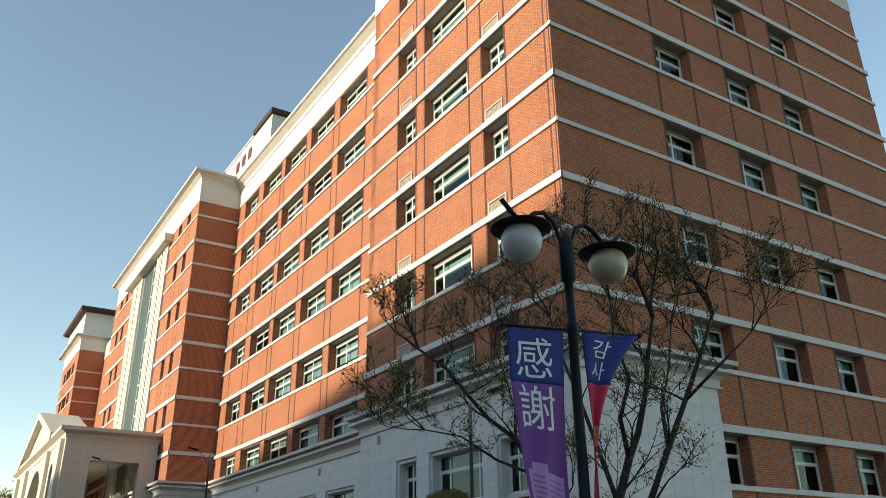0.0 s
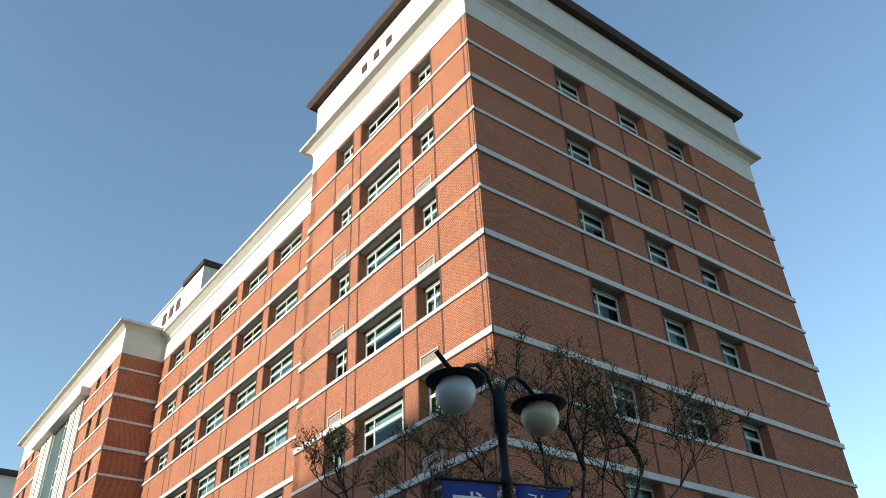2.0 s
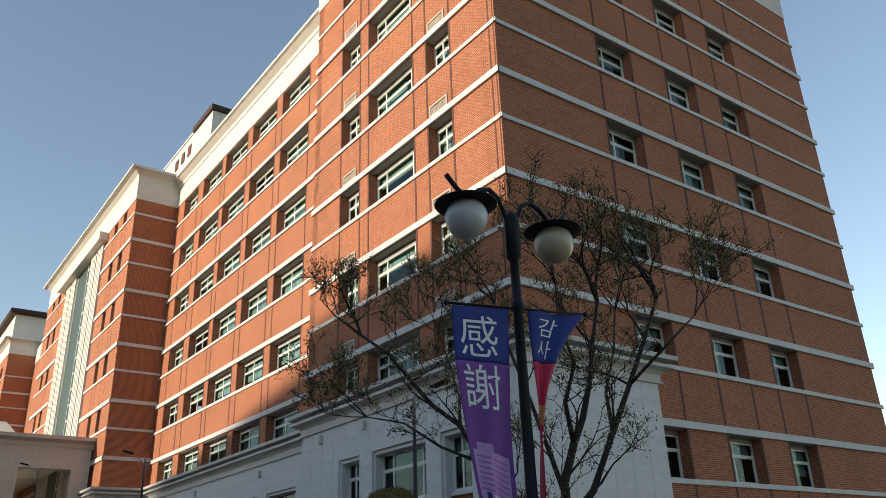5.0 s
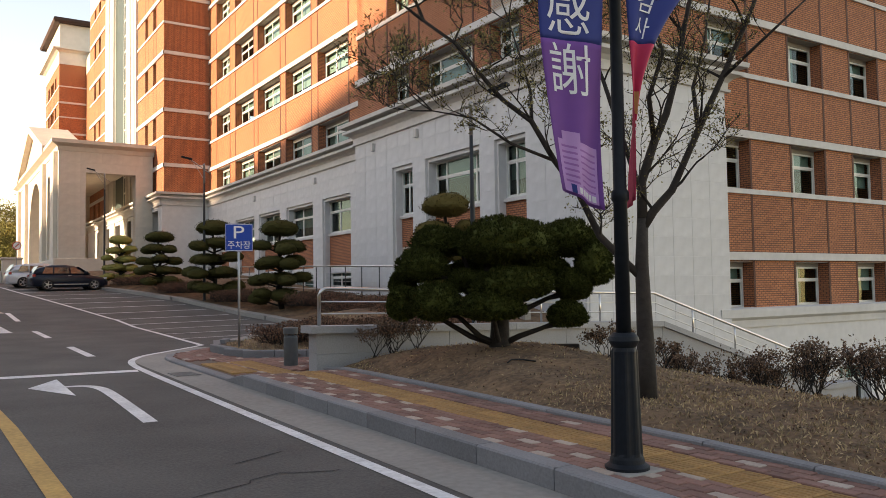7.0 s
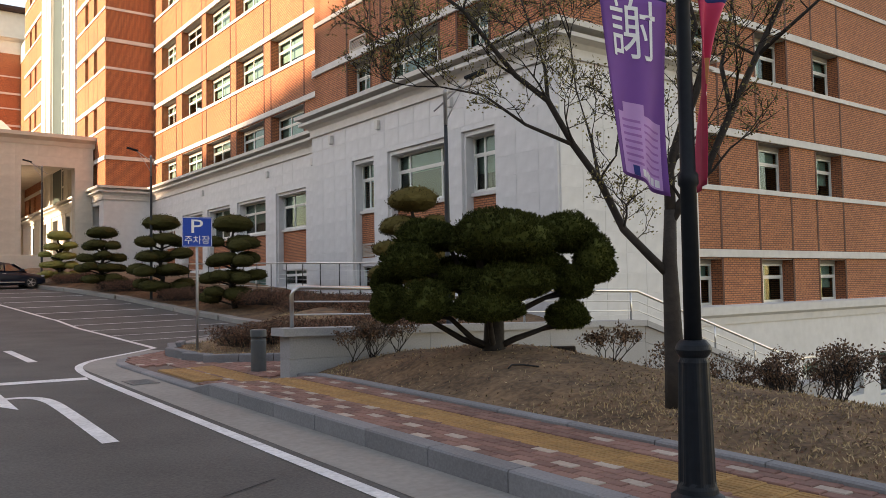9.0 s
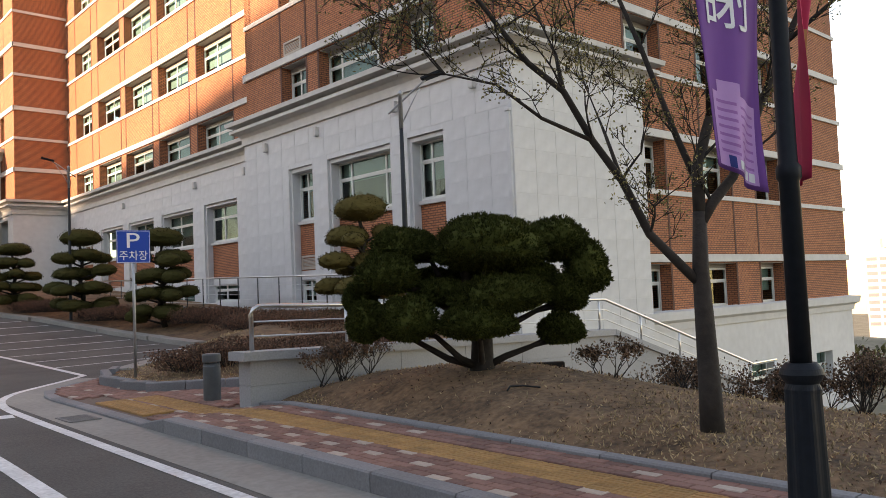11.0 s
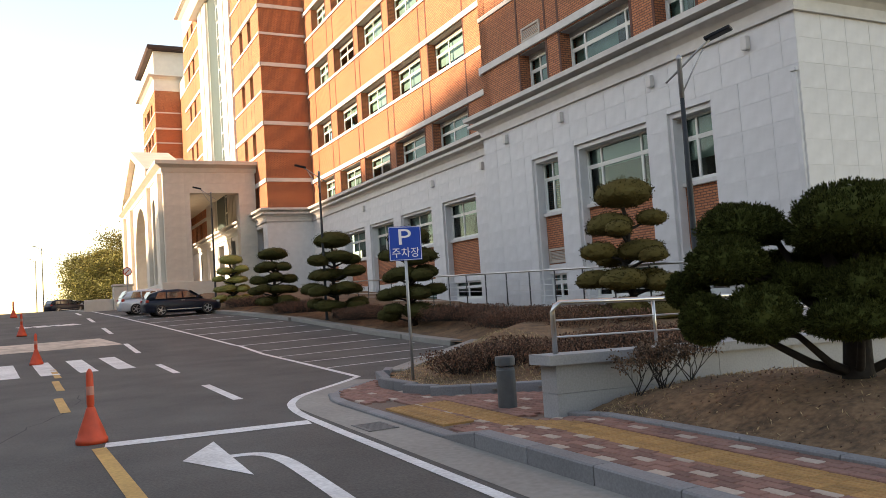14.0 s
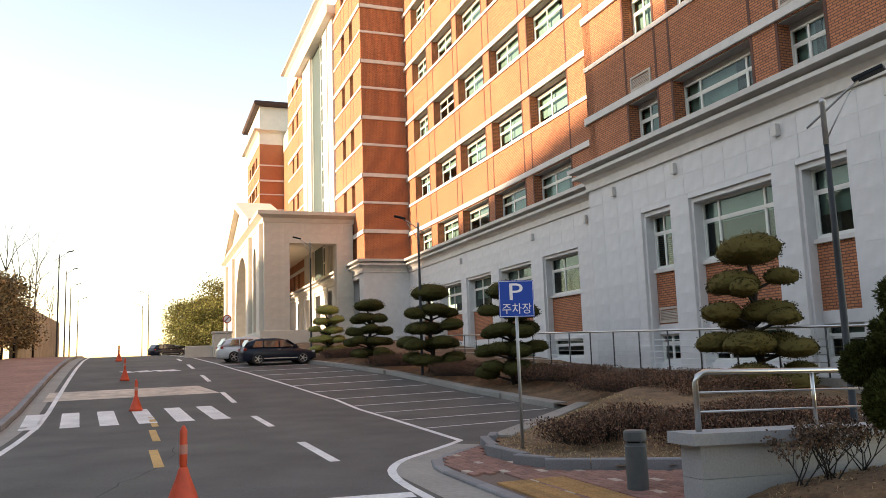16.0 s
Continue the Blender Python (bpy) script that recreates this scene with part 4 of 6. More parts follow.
part("handrail", tube(top, 0.032, 12), STEEL, rail, smooth=True)
for x in RX[1:]:
    part("post", tube([(x, -4.24, wall_top(x) - 0.01), (x, -4.24, wall_top(x) + 0.59)], 0.022), STEEL, rail, smooth=True)
for dz in (0.2, 0.4):
    part("bar", tube([(x, -4.24, wall_top(x) + dz) for x in (-9.98, -6, -1.95, 4.2, 5.5)], 0.012, 8), STEEL, rail, smooth=True)
stair_steps = thing("outdoor_stair", "concrete stair going down along the building", "stair")
for i in range(22):
    part("step", boxes((-1.6 + 0.3 * i, -1.3 + 0.3 * i + 0.02, -4.05, -0.25, -4.2, 0.55 - 0.165 * (i + 1)), bevel=0.01), CONCRETE, stair_steps)
part("landing", boxes((-3.6, -1.6, -4.05, -0.25, 0.0, 0.55)), CONCRETE, stair_steps)
# long rail along the light well
long_rail = thing("terrace_rail", "long steel railing with bars along the building", "railing")
LX = -1.7


def lr_z(y):
    return 1.18 + 0.028 * (y - 5)


part("rail_kerb", boxes((LX - 0.1, LX + 0.1, 0.5, 34, 0.2, 1.2)), CONCRETE, long_rail)
for v in long_rail.children[0].data.vertices:
    if v.co.z > 1:
        v.co.z = lr_z(v.co.y)
part("handrail", tube([(LX, 0.5, lr_z(0.5) + 1.1), (LX, 34, lr_z(34) + 1.1)], 0.03), STEEL, long_rail, smooth=True)
for k in range(5):
    part("bar", tube([(LX, 0.5, lr_z(0.5) + 0.15 + 0.17 * k), (LX, 34, lr_z(34) + 0.15 + 0.17 * k)], 0.009, 6), STEEL, long_rail)
DARKSTEEL = material("dark_steel", (0.10, 0.10, 0.10), 0.5, 0.7)
for i in range(24):
    y = 0.6 + i * 1.4
    part("post", tube([(LX, y, lr_z(y) - 0.02), (LX, y, lr_z(y) + 1.09)], 0.022, 8), DARKSTEEL, long_rail, smooth=True)
# ---- plants ----
TYRE = material("tyre", (0.018, 0.018, 0.018), 0.85)
BROWNYEW = material("brown_tipped_yew", (0.066, 0.052, 0.018), 0.95, spread=0.35, grain=8.0, large=1.2, bump=0.0, island=0.9, spec=0.08)
PINE = material("clipped_yew", (0.036, 0.035, 0.012), 0.95, spread=0.35, grain=8.0, large=1.2, bump=0.0, island=0.9, spec=0.08)
JUNIPER = material("clipped_juniper", (0.046, 0.055, 0.015), 0.95, spread=0.35, grain=8.0, large=1.2, bump=0.0, island=0.9, spec=0.08)
# sunlight put into the leaf colour, yellower and lighter than PINE
SUNLITYEW = material("sunlit_topiary", (0.16, 0.15, 0.035), 0.8, spread=0.3, grain=8.0, bump=0.0, island=0.8)
BARK = material("bark", (0.024, 0.019, 0.016), 0.9, spread=0.3, grain=14.0, large=2.0, bump=0.6)
TREEBARK = material("grey_bark", (0.034, 0.027, 0.023), 0.9, spread=0.3, grain=14.0, large=2.0, bump=0.6)
SHRUBLEAF = material("red_brown_leaf", (0.135, 0.078, 0.048), 0.85, spread=0.4, grain=6.0, bump=0.0, island=1.0)
BUD = material("young_leaf", (0.19, 0.16, 0.058), 0.8, spread=0.35, grain=6.0, bump=0.0, island=0.9)
DRYLEAF = material("dry_hedge_leaf", (0.15, 0.074, 0.046), 0.9, spread=0.4, grain=6.0, bump=0.0, island=1.0)
# DRYLEAF lightened, with the sun on the bank put into the colour
SUNLITSCRUB = material("sunlit_scrub", (0.27, 0.20, 0.105), 0.85, spread=0.35, grain=3.0, bump=0.0, island=0.9)
FARGREEN = material("far_foliage", (0.15, 0.15, 0.042), 0.85, spread=0.35, grain=3.0, bump=0.0, island=0.9)


def leaf_quads(points, normals, length, width, gen, lean=0.6):
    """Small pointed leaves at points, set roughly along the normals."""
    n = len(points)
    d = normals + gen.normal(0, lean, (n, 3))
    d /= np.linalg.norm(d, axis=1, keepdims=True) + 1e-9
    s = np.cross(d, gen.normal(0, 1, (n, 3)))
    s /= np.linalg.norm(s, axis=1, keepdims=True) + 1e-9
    L = length * gen.uniform(0.6, 1.3, (n, 1))
    w = width * gen.uniform(0.7, 1.3, (n, 1))
    p = points
    v = np.stack([p, p + d * L * 0.5 + s * w, p + d * L, p + d * L * 0.5 - s * w], axis=1).reshape(-1, 3)
    f = np.arange(4 * n).reshape(n, 4)
    return v, f


def pad_mesh(name, radii, count, length, width, mat, seed, under=0.7, shaggy=0.5, lumps=1.0, square=2.5):
    """A foliage clump: a full rounded core under a coat of needle tufts, flatter below."""
    gen = np.random.default_rng(seed)
    bm = bmesh.new()
    bmesh.ops.create_icosphere(bm, subdivisions=3, radius=1.0)
    off = Vector((seed * 1.7, seed * 0.9, 0))

    def shape(dirs):
        out = []
        for q in dirs:
            q = Vector(q)
            e = (math.hypot(q.x, q.y) ** square + abs(q.z) ** square) ** (-1 / square)
            k = e * (0.97 + lumps * (0.20 * noise.noise(q * 1.5 + off) + 0.20 * abs(noise.noise(q * 3.1 + off)) + 0.09 * noise.noise(q * 7.5 + off)))
            z = q.z if q.z > 0 else q.z * under
            out.append((q.x * radii[0] * k, q.y * radii[1] * k, z * radii[2] * k))
        return np.array(out)

    core = shape([v.co.normalized() for v in bm.verts]) * 0.93
    faces = [tuple(v.index for v in f.verts) for f in bm.faces]
    bm.free()
    per = 9
    tufts = max(40, count // per)
    d = gen.normal(0, 1, (tufts, 3))
    d /= np.linalg.norm(d, axis=1, keepdims=True)
    pts = shape(d) * gen.uniform(0.90, 1.0 + 0.03 * shaggy, (tufts, 1))
    nrm = d * np.array([1 / radii[0], 1 / radii[1], 1 / radii[2]])
    nrm /= np.linalg.norm(nrm, axis=1, keepdims=True)
    nrm[:, 2] += 0.35
    nrm += gen.normal(0, 0.25 * shaggy, nrm.shape)
    pts = np.repeat(pts, per, axis=0) + gen.normal(0, length * 0.25, (tufts * per, 3))
    v, f = leaf_quads(pts, np.repeat(nrm, per, axis=0), length, width, gen, 0.42)
    k = len(core)
    me = bpy.data.meshes.new(name)
    me.from_pydata(np.vstack([core, v]).tolist(), [], faces + (f + k).tolist())
    me.materials.append(mat)
    me.update()
    return me


def topiary(x, y, z, height, width, label, seed, mat=PINE, dense=1.0):
    """A cloud-pruned conifer: a trunk, and tiers of one broad clump with small ones round it."""
    r = random.Random(seed)
    tree = thing("topiary_tree", label, "tree", pose(x, y, z, 0, 0, r.uniform(0, 360)), "cloud-pruned trees")
    pts = [(0.07 * math.sin(i * 1.3 + seed), 0.06 * math.cos(i * 1.7), -0.1 + height * 0.93 * i / 8) for i in range(9)]
    part("trunk", tube(pts, [0.11 - 0.009 * i for i in range(9)], 8), BARK, tree, smooth=True)

    def clump(a, out, pz, ra, rb, rc, n, k):
        px, py = math.cos(a) * out, math.sin(a) * out
        if out > 0.1:
            part("limb", tube([(0, 0, pz - 0.28), (px * 0.5, py * 0.5, pz - 0.14), (px, py, pz)], [0.045, 0.035, 0.02], 6), BARK, tree)
        part("foliage_pad", pad_mesh("foliage_pad", (ra, rb, rc), int(n * dense), 0.026, 0.008, mat, seed * 31 + k, 0.75, 0.2, 0.45, 2.2), None, tree, m=pose(px, py, pz, r.uniform(-4, 4), r.uniform(-4, 4), math.degrees(a)))

    a0, k = r.uniform(0, 6.28), 0
    for t in range(4):
        zc = height * (0.115 + 0.185 * t)
        big = width * (0.27, 0.285, 0.27, 0.25)[t]
        a0 += 2.5
        clump(a0, width * 0.15, zc + r.uniform(-0.04, 0.04), big, big * 0.85, height * r.uniform(0.082, 0.092), 3800, k)
        k += 1
        for q in range((4, 4, 3, 3)[t]):
            a = a0 + 1.5 + q * (3.4 / (3, 3, 2, 2)[t]) + r.uniform(-0.2, 0.2)
            side_r = width * r.uniform(0.13, 0.165)
            clump(a, width * (0.37 - 0.03 * t) * r.uniform(0.9, 1.05), zc + (0.09 if q % 2 else -0.07) * height / 3.6 + r.uniform(-0.05, 0.05), side_r * 1.2, side_r, side_r * 0.68, 1700, k)
            k += 1
    clump(0, 0, height * 0.875, width * 0.31, width * 0.30, height * 0.115, 4600, 99)
    return tree


topiary(-2.7, 3.0, 0.75, 3.65, 2.5, "tall cloud-pruned yew with brown-green flat pads", 3, BROWNYEW)
topiary(-3.6, 13.9, 0.9, 3.55, 2.7, "dark cloud-pruned yew beside the parking bay", 5, dense=0.8)
topiary(-4.6, 19.4, 1.3, 3.55, 2.8, "dark cloud-pruned yew in front of a street lamp", 8, dense=0.7)
topiary(-5.6, 25.3, 1.75, 2.95, 2.5, "dark cloud-pruned yew near the portico", 11, dense=0.6)
topiary(-6.4, 31.0, 2.1, 2.75, 2.2, "sunlit yellow-green cloud-pruned yew by the portico", 14, SUNLITYEW, dense=0.5)


def spreading_juniper(x, y, z):
    tree = thing("spreading_juniper", "wide dark green clipped juniper with a short forked trunk", "tree", pose(x, y, z))
    # right is towards (0.77, -0.64), depth towards (0.64, 0.77)
    rx, ry = (0.77, -0.64), (0.64, 0.77)

    def at(r, d, h):
        return Vector((rx[0] * r + ry[0] * d, rx[1] * r + ry[1] * d, h))

    # the forked trunk
    part("trunk", tube([at(0, 0, -0.15), at(0.0, 0, 0.1), at(0.01, 0, 0.35), at(-0.03, 0.02, 0.7), at(-0.12, 0.05, 1.05), at(-0.2, 0.1, 1.3)], [0.19, 0.145, 0.135, 0.115, 0.08, 0.045], 10), BARK, tree, smooth=True)
    clumps = [(0.12, -0.05, 1.50, 0.74, 0.66, 0.42), (-0.88, 0.40, 1.55, 0.46, 0.48, 0.28), (1.00, 0.40, 1.54, 0.46, 0.50, 0.34), (1.34, 0.22, 1.16, 0.31, 0.42, 0.50), (-1.08, 0.0, 1.18, 0.42, 0.42, 0.32), (0.22, -0.35, 0.88, 0.62, 0.42, 0.31), (1.05, 0.0, 0.86, 0.27, 0.30, 0.30),
              (-1.36, -0.15, 0.61, 0.25, 0.30, 0.32), (-0.88, -0.35, 0.62, 0.39, 0.40, 0.34), (-0.08, -0.50, 0.57, 0.50, 0.36, 0.24), (0.95, -0.1, 0.44, 0.31, 0.26, 0.23), (-1.46, 0.45, 0.92, 0.22, 0.30, 0.24), (0.2, 0.80, 1.25, 0.55, 0.42, 0.34), (-0.5, 0.85, 1.05, 0.40, 0.36, 0.28), (0.62, 0.25, 1.12, 0.42, 0.40, 0.22), (-0.45, 0.1, 0.95, 0.36, 0.36, 0.22)]
    for i, (r, d, h, a, b, c) in enumerate((q[0] * 1.04, q[1], q[2], q[3] * k, q[4] * k, q[5] * k) for q in clumps for k in [0.95 if q[2] > 1.4 else 0.89]):
        low_limb = h < 0.7
        s = at(0.0, 0.0, 0.02) if low_limb else at(-0.02, 0.02, min(0.55, h - 0.5))
        m1 = at(r * 0.30, d * 0.4, 0.16 if low_limb else s.z + 0.16)
        m2 = at(r * 0.62, d * 0.8, h - 0.17)
        part("limb", tube([s, m1, m2, at(r, d, h)], [0.048, 0.042, 0.032, 0.018], 8), BARK, tree, smooth=True)
        for k in range(4):
            an = 1.57 * k + i
            e = at(r + 0.6 * a * math.cos(an), d + 0.6 * b * math.sin(an), h + 0.02)
            part("twig", tube([m2, (m2 + e) * 0.5 + Vector((0, 0, -0.05)), e], [0.024, 0.018, 0.008], 5), BARK, tree)
        part("foliage_pad", pad_mesh("foliage_pad", (a, b, c), int(52000 * a * b + 9000), 0.038, 0.006, JUNIPER, 200 + i, 0.62, 1.0, 0.8, 2.15), None, tree, m=Matrix.Translation(at(r, d, h)) @ pose(0, 0, 0, 0, 0, -39.7))
    rs = random.Random(5)
    for k in range(16):
        q = at(rs.uniform(-0.4, 0.6), rs.uniform(-0.3, 0.3), 1.68)
        part("shoot", tube([q, q + Vector((rs.uniform(-0.02, 0.02), 0, rs.uniform(0.1, 0.2)))], [0.008, 0.003], 4), JUNIPER, tree)
    return tree


spreading_juniper(-8.35, -7.05, 0.68)
board = thing("edging_board", "dark weathered timber edging beside the clipped juniper", "edging", pose(-7.25, -6.75, 0.45, 0, 0, -39.7))
part("board", boxes((-0.75, 0.55, -0.06, 0.06, -0.4, 0.20), bevel=0.015), material("dark_timber", (0.03, 0.024, 0.02), 0.85, spread=0.3), board)


def branching_tree(name, label, x, y, z, limbs, seed, leaves, leaf_mat, leaf_size, spread=0.5, group="", bark=BARK, thin=0.0048):
    """A tree from given first limbs [(points, radius)], each ending in forks, with leaves at the tips."""
    r = random.Random(seed)
    tree = thing(name, label, "tree", pose(x, y, z), group)
    tips = []
    bm = bmesh.new()

    def tube_into(pts, radii, seg):
        t = tube(pts, radii, seg)
        me = bpy.data.meshes.new("tmp")
        t.to_mesh(me)
        t.free()
        bm.from_mesh(me)
        bpy.data.meshes.remove(me)

    def grow(p, d, length, rad, level):
        rad = max(rad, thin)
        pts, radii = [p], [rad]
        q = p
        for i in range(3):
            d = (d + Vector((r.uniform(-1, 1), r.uniform(-1, 1), r.uniform(-0.6, 0.8))) * 0.22).normalized()
            q = q + d * length / 3
            pts.append(q)
            radii.append(rad * (1 - 0.16 * (i + 1)))
            if level <= 2:
                tips.append((q, d))
        tube_into(pts, radii, 6 if level > 2 else 4)
        if level == 0:
            tips.append((q, d))
            return
        for k in range(2 if level > 1 or r.random() < 0.5 else 3):
            s = Vector((r.uniform(-1, 1), r.uniform(-1, 1), r.uniform(-0.35, 0.75))).normalized()
            grow(q, (d + s * spread * r.uniform(0.7, 1.5)).normalized(), length * r.uniform(0.62, 0.85), rad * r.uniform(0.5, 0.62), level - 1)
        if level >= 2:
            s = Vector((r.uniform(-1, 1), r.uniform(-1, 1), r.uniform(-0.2, 0.6))).normalized()
            grow(pts[2], (d * 0.6 + s).normalized(), length * 0.6, rad * 0.42, level - 2)

    for pts, rad, lev, last in limbs:
        vs = [Vector(p) for p in pts]
        n = len(vs)
        part("trunk" if lev < 0 else "limb", tube(pts, [rad * (0.92 - (0.42 if lev < 0 else 0.60) * i / (n - 1)) for i in range(n)], 10), bark, tree, smooth=True)
        if lev >= 0:
            d = (vs[-1] - vs[-2]).normalized()
            for k in range(3):
                s = Vector((r.uniform(-1, 1), r.uniform(-1, 1), r.uniform(-0.2, 0.7))).normalized()
                grow(vs[-1], (d + s * spread).normalized(), last * r.uniform(0.8, 1.15), rad * 0.42, lev)
            for k in range(1, n - 1):
                s = Vector((r.uniform(-1, 1), r.uniform(-1, 1), r.uniform(0.0, 0.7))).normalized()
                grow(vs[k], (d * 0.5 + s).normalized(), last * 0.75, rad * 0.3, max(lev - 1, 1))
    bmesh.ops.recalc_face_normals(bm, faces=bm.faces)
    tagged(part("branchwork", bm, BARK, tree, "fine dark twigs"), kind="stuff")
    if leaves:
        gen = np.random.default_rng(seed)
        base = np.array([tuple(t[0]) for t in tips])
        dirs = np.array([tuple(t[1]) for t in tips])
        k = gen.integers(0, len(base), leaves)
        p = base[k] + gen.normal(0, leaf_size * 1.3, (leaves, 3))
        v, f = leaf_quads(p, dirs[k], leaf_size, leaf_size * 0.3, gen, 1.2)
        me = bpy.data.meshes.new("leaves")
        me.from_pydata(v.tolist(), [], f.tolist())
        part("crown", me, leaf_mat, tree, "sparse small yellow-green and brown leaves")
    return tree


# roadside tree: trunk forks low, one limb sweeps out over the bed
def side(r, d, h):
    """Offsets to the right of the walker's view, in depth, and up."""
    return (0.72 * r + 0.69 * d, -0.69 * r + 0.72 * d, h)


branching_tree("street_tree", "nearly bare street tree with low forked trunk and sparse buds", -8.94, -10.45, 0.38, [
    ([side(0, 0, -0.15), side(0, 0, 0.4), side(-0.01, 0, 0.9), side(-0.02, 0, 1.4), side(0.0, 0, 1.9)], 0.120, -1, 0),
    ([side(-0.02, 0, 1.25), side(-0.22, -0.02, 1.46), side(-0.46, -0.04, 1.72), side(-0.68, -0.06, 2.2), side(-0.93, -0.1, 2.56), side(-1.17, -0.15, 3.0), side(-1.48, -0.25, 3.24), side(-1.72, -0.35, 3.53), side(-1.96, -0.45, 3.84), side(-2.3, -0.5, 4.1)], 0.049, 5, 0.40),
    ([side(-0.93, -0.1, 2.56), side(-1.39, -0.3, 2.74), side(-1.78, -0.5, 3.0), side(-2.2, -0.6, 3.08)], 0.022, 5, 0.38),
    ([side(-1.17, -0.15, 3.0), side(-1.19, 0.1, 3.4), side(-1.3, 0.3, 3.8), side(-1.45, 0.35, 4.3)], 0.024, 5, 0.40),
    ([side(-0.68, -0.06, 2.2), side(-0.72, 0.4, 2.7), side(-0.85, 0.7, 3.3), side(-0.9, 0.8, 3.9)], 0.022, 5, 0.40),
    ([side(0.0, 0, 1.8), side(0.0, 0, 2.3), side(0.15, 0.04, 2.74), side(0.29, 0.08, 3.05), side(0.42, 0.1, 3.5), side(0.5, 0.1, 3.95), side(0.62, 0.1, 4.5)], 0.064, 5, 0.52),
    ([side(0.0, 0, 1.8), side(0.12, 0, 1.98), side(0.32, 0.02, 2.2), side(0.62, 0.05, 2.85), side(0.88, 0.05, 3.4), side(1.12, 0.0, 3.93), side(1.34, 0.0, 4.45)], 0.060, 5, 0.52),
    ([side(0.15, 0.04, 2.74), side(0.09, -0.2, 3.18), side(0.24, -0.3, 3.62), side(0.1, -0.4, 4.1), side(0.1, -0.4, 4.6)], 0.034, 5, 0.47),
    ([side(0.0, 0.0, 2.15), side(-0.12, 0.15, 2.6), side(-0.37, 0.3, 3.5), side(-0.6, 0.4, 4.2), side(-0.7, 0.45, 4.7)], 0.038, 5, 0.47),
    ([side(0.62, 0.05, 2.85), side(0.62, 0.4, 3.4), side(0.8, 0.7, 4.0), side(0.9, 0.8, 4.6)], 0.031, 5, 0.46),
    ([side(0.88, 0.05, 3.4), side(1.3, -0.2, 3.75), side(1.7, -0.3, 4.1)], 0.025, 5, 0.43),
], 12, 36000, BUD, 0.030, spread=0.68, bark=TREEBARK)


def hedge_mesh(name, length, depth, height, count, seed, size=0.045):
    """A dormant azalea hedge: upright twigs and small brown leaves in a low rounded mass."""
    gen = np.random.default_rng(seed)
    u = gen.uniform(-1, 1, (count, 3))
    u[:, 2] = np.abs(u[:, 2]) ** 0.6
    r = np.sqrt(u[:, 0] ** 4 + u[:, 1] ** 4)
    p = np.column_stack([u[:, 0] * length / 2, u[:, 1] * depth / 2, u[:, 2] * height * np.clip(1.12 - 0.35 * r, 0.3, 1)])
    p[:, 2] += 0.05 * np.sin(p[:, 0] * 3.1 + seed) + 0.04 * np.sin(p[:, 0] * 7.7)
    nrm = np.column_stack([u[:, 0] * 0.5, u[:, 1] * 0.5, np.ones(count)])
    v, f = leaf_quads(p, nrm, size, size * 0.33, gen, 0.9)
    tw = count // 9
    k = gen.integers(0, count, tw)
    base = p[k] * np.array([0.85, 0.75, 0.0])
    topp = p[k]
    w = 0.006
    side_v = np.column_stack([np.full(tw, w), np.zeros(tw), np.zeros(tw)])
    side_w = np.column_stack([np.zeros(tw), np.full(tw, w), np.zeros(tw)])
    tv = np.stack([base - side_v, base + side_v, topp + side_v * 0.4, topp - side_v * 0.4, base - side_w, base + side_w, topp + side_w * 0.4, topp - side_w * 0.4], axis=1).reshape(-1, 3)
    tf = (np.arange(tw * 8).reshape(-1, 4) + len(v))
    leaves = quad_mesh("foliage", v.tolist(), f.tolist())
    leaves.materials.append(DRYLEAF)
    stems = quad_mesh("stems", tv.tolist(), (tf - len(v)).tolist())
    stems.materials.append(BARK)
    return leaves, stems


def hedge(x, y, z, rz, length, depth, height, count, label, seed, pitch=0.0):
    ob = thing("hedge", label, "hedge", pose(x, y, z, 0, pitch, rz), "azalea hedges")
    leaves, stems = hedge_mesh("hedge", length, depth, height, count, seed)
    part("foliage", leaves, None, ob)
    part("branchwork", stems, None, ob, "thin dark upright stems")
    return ob


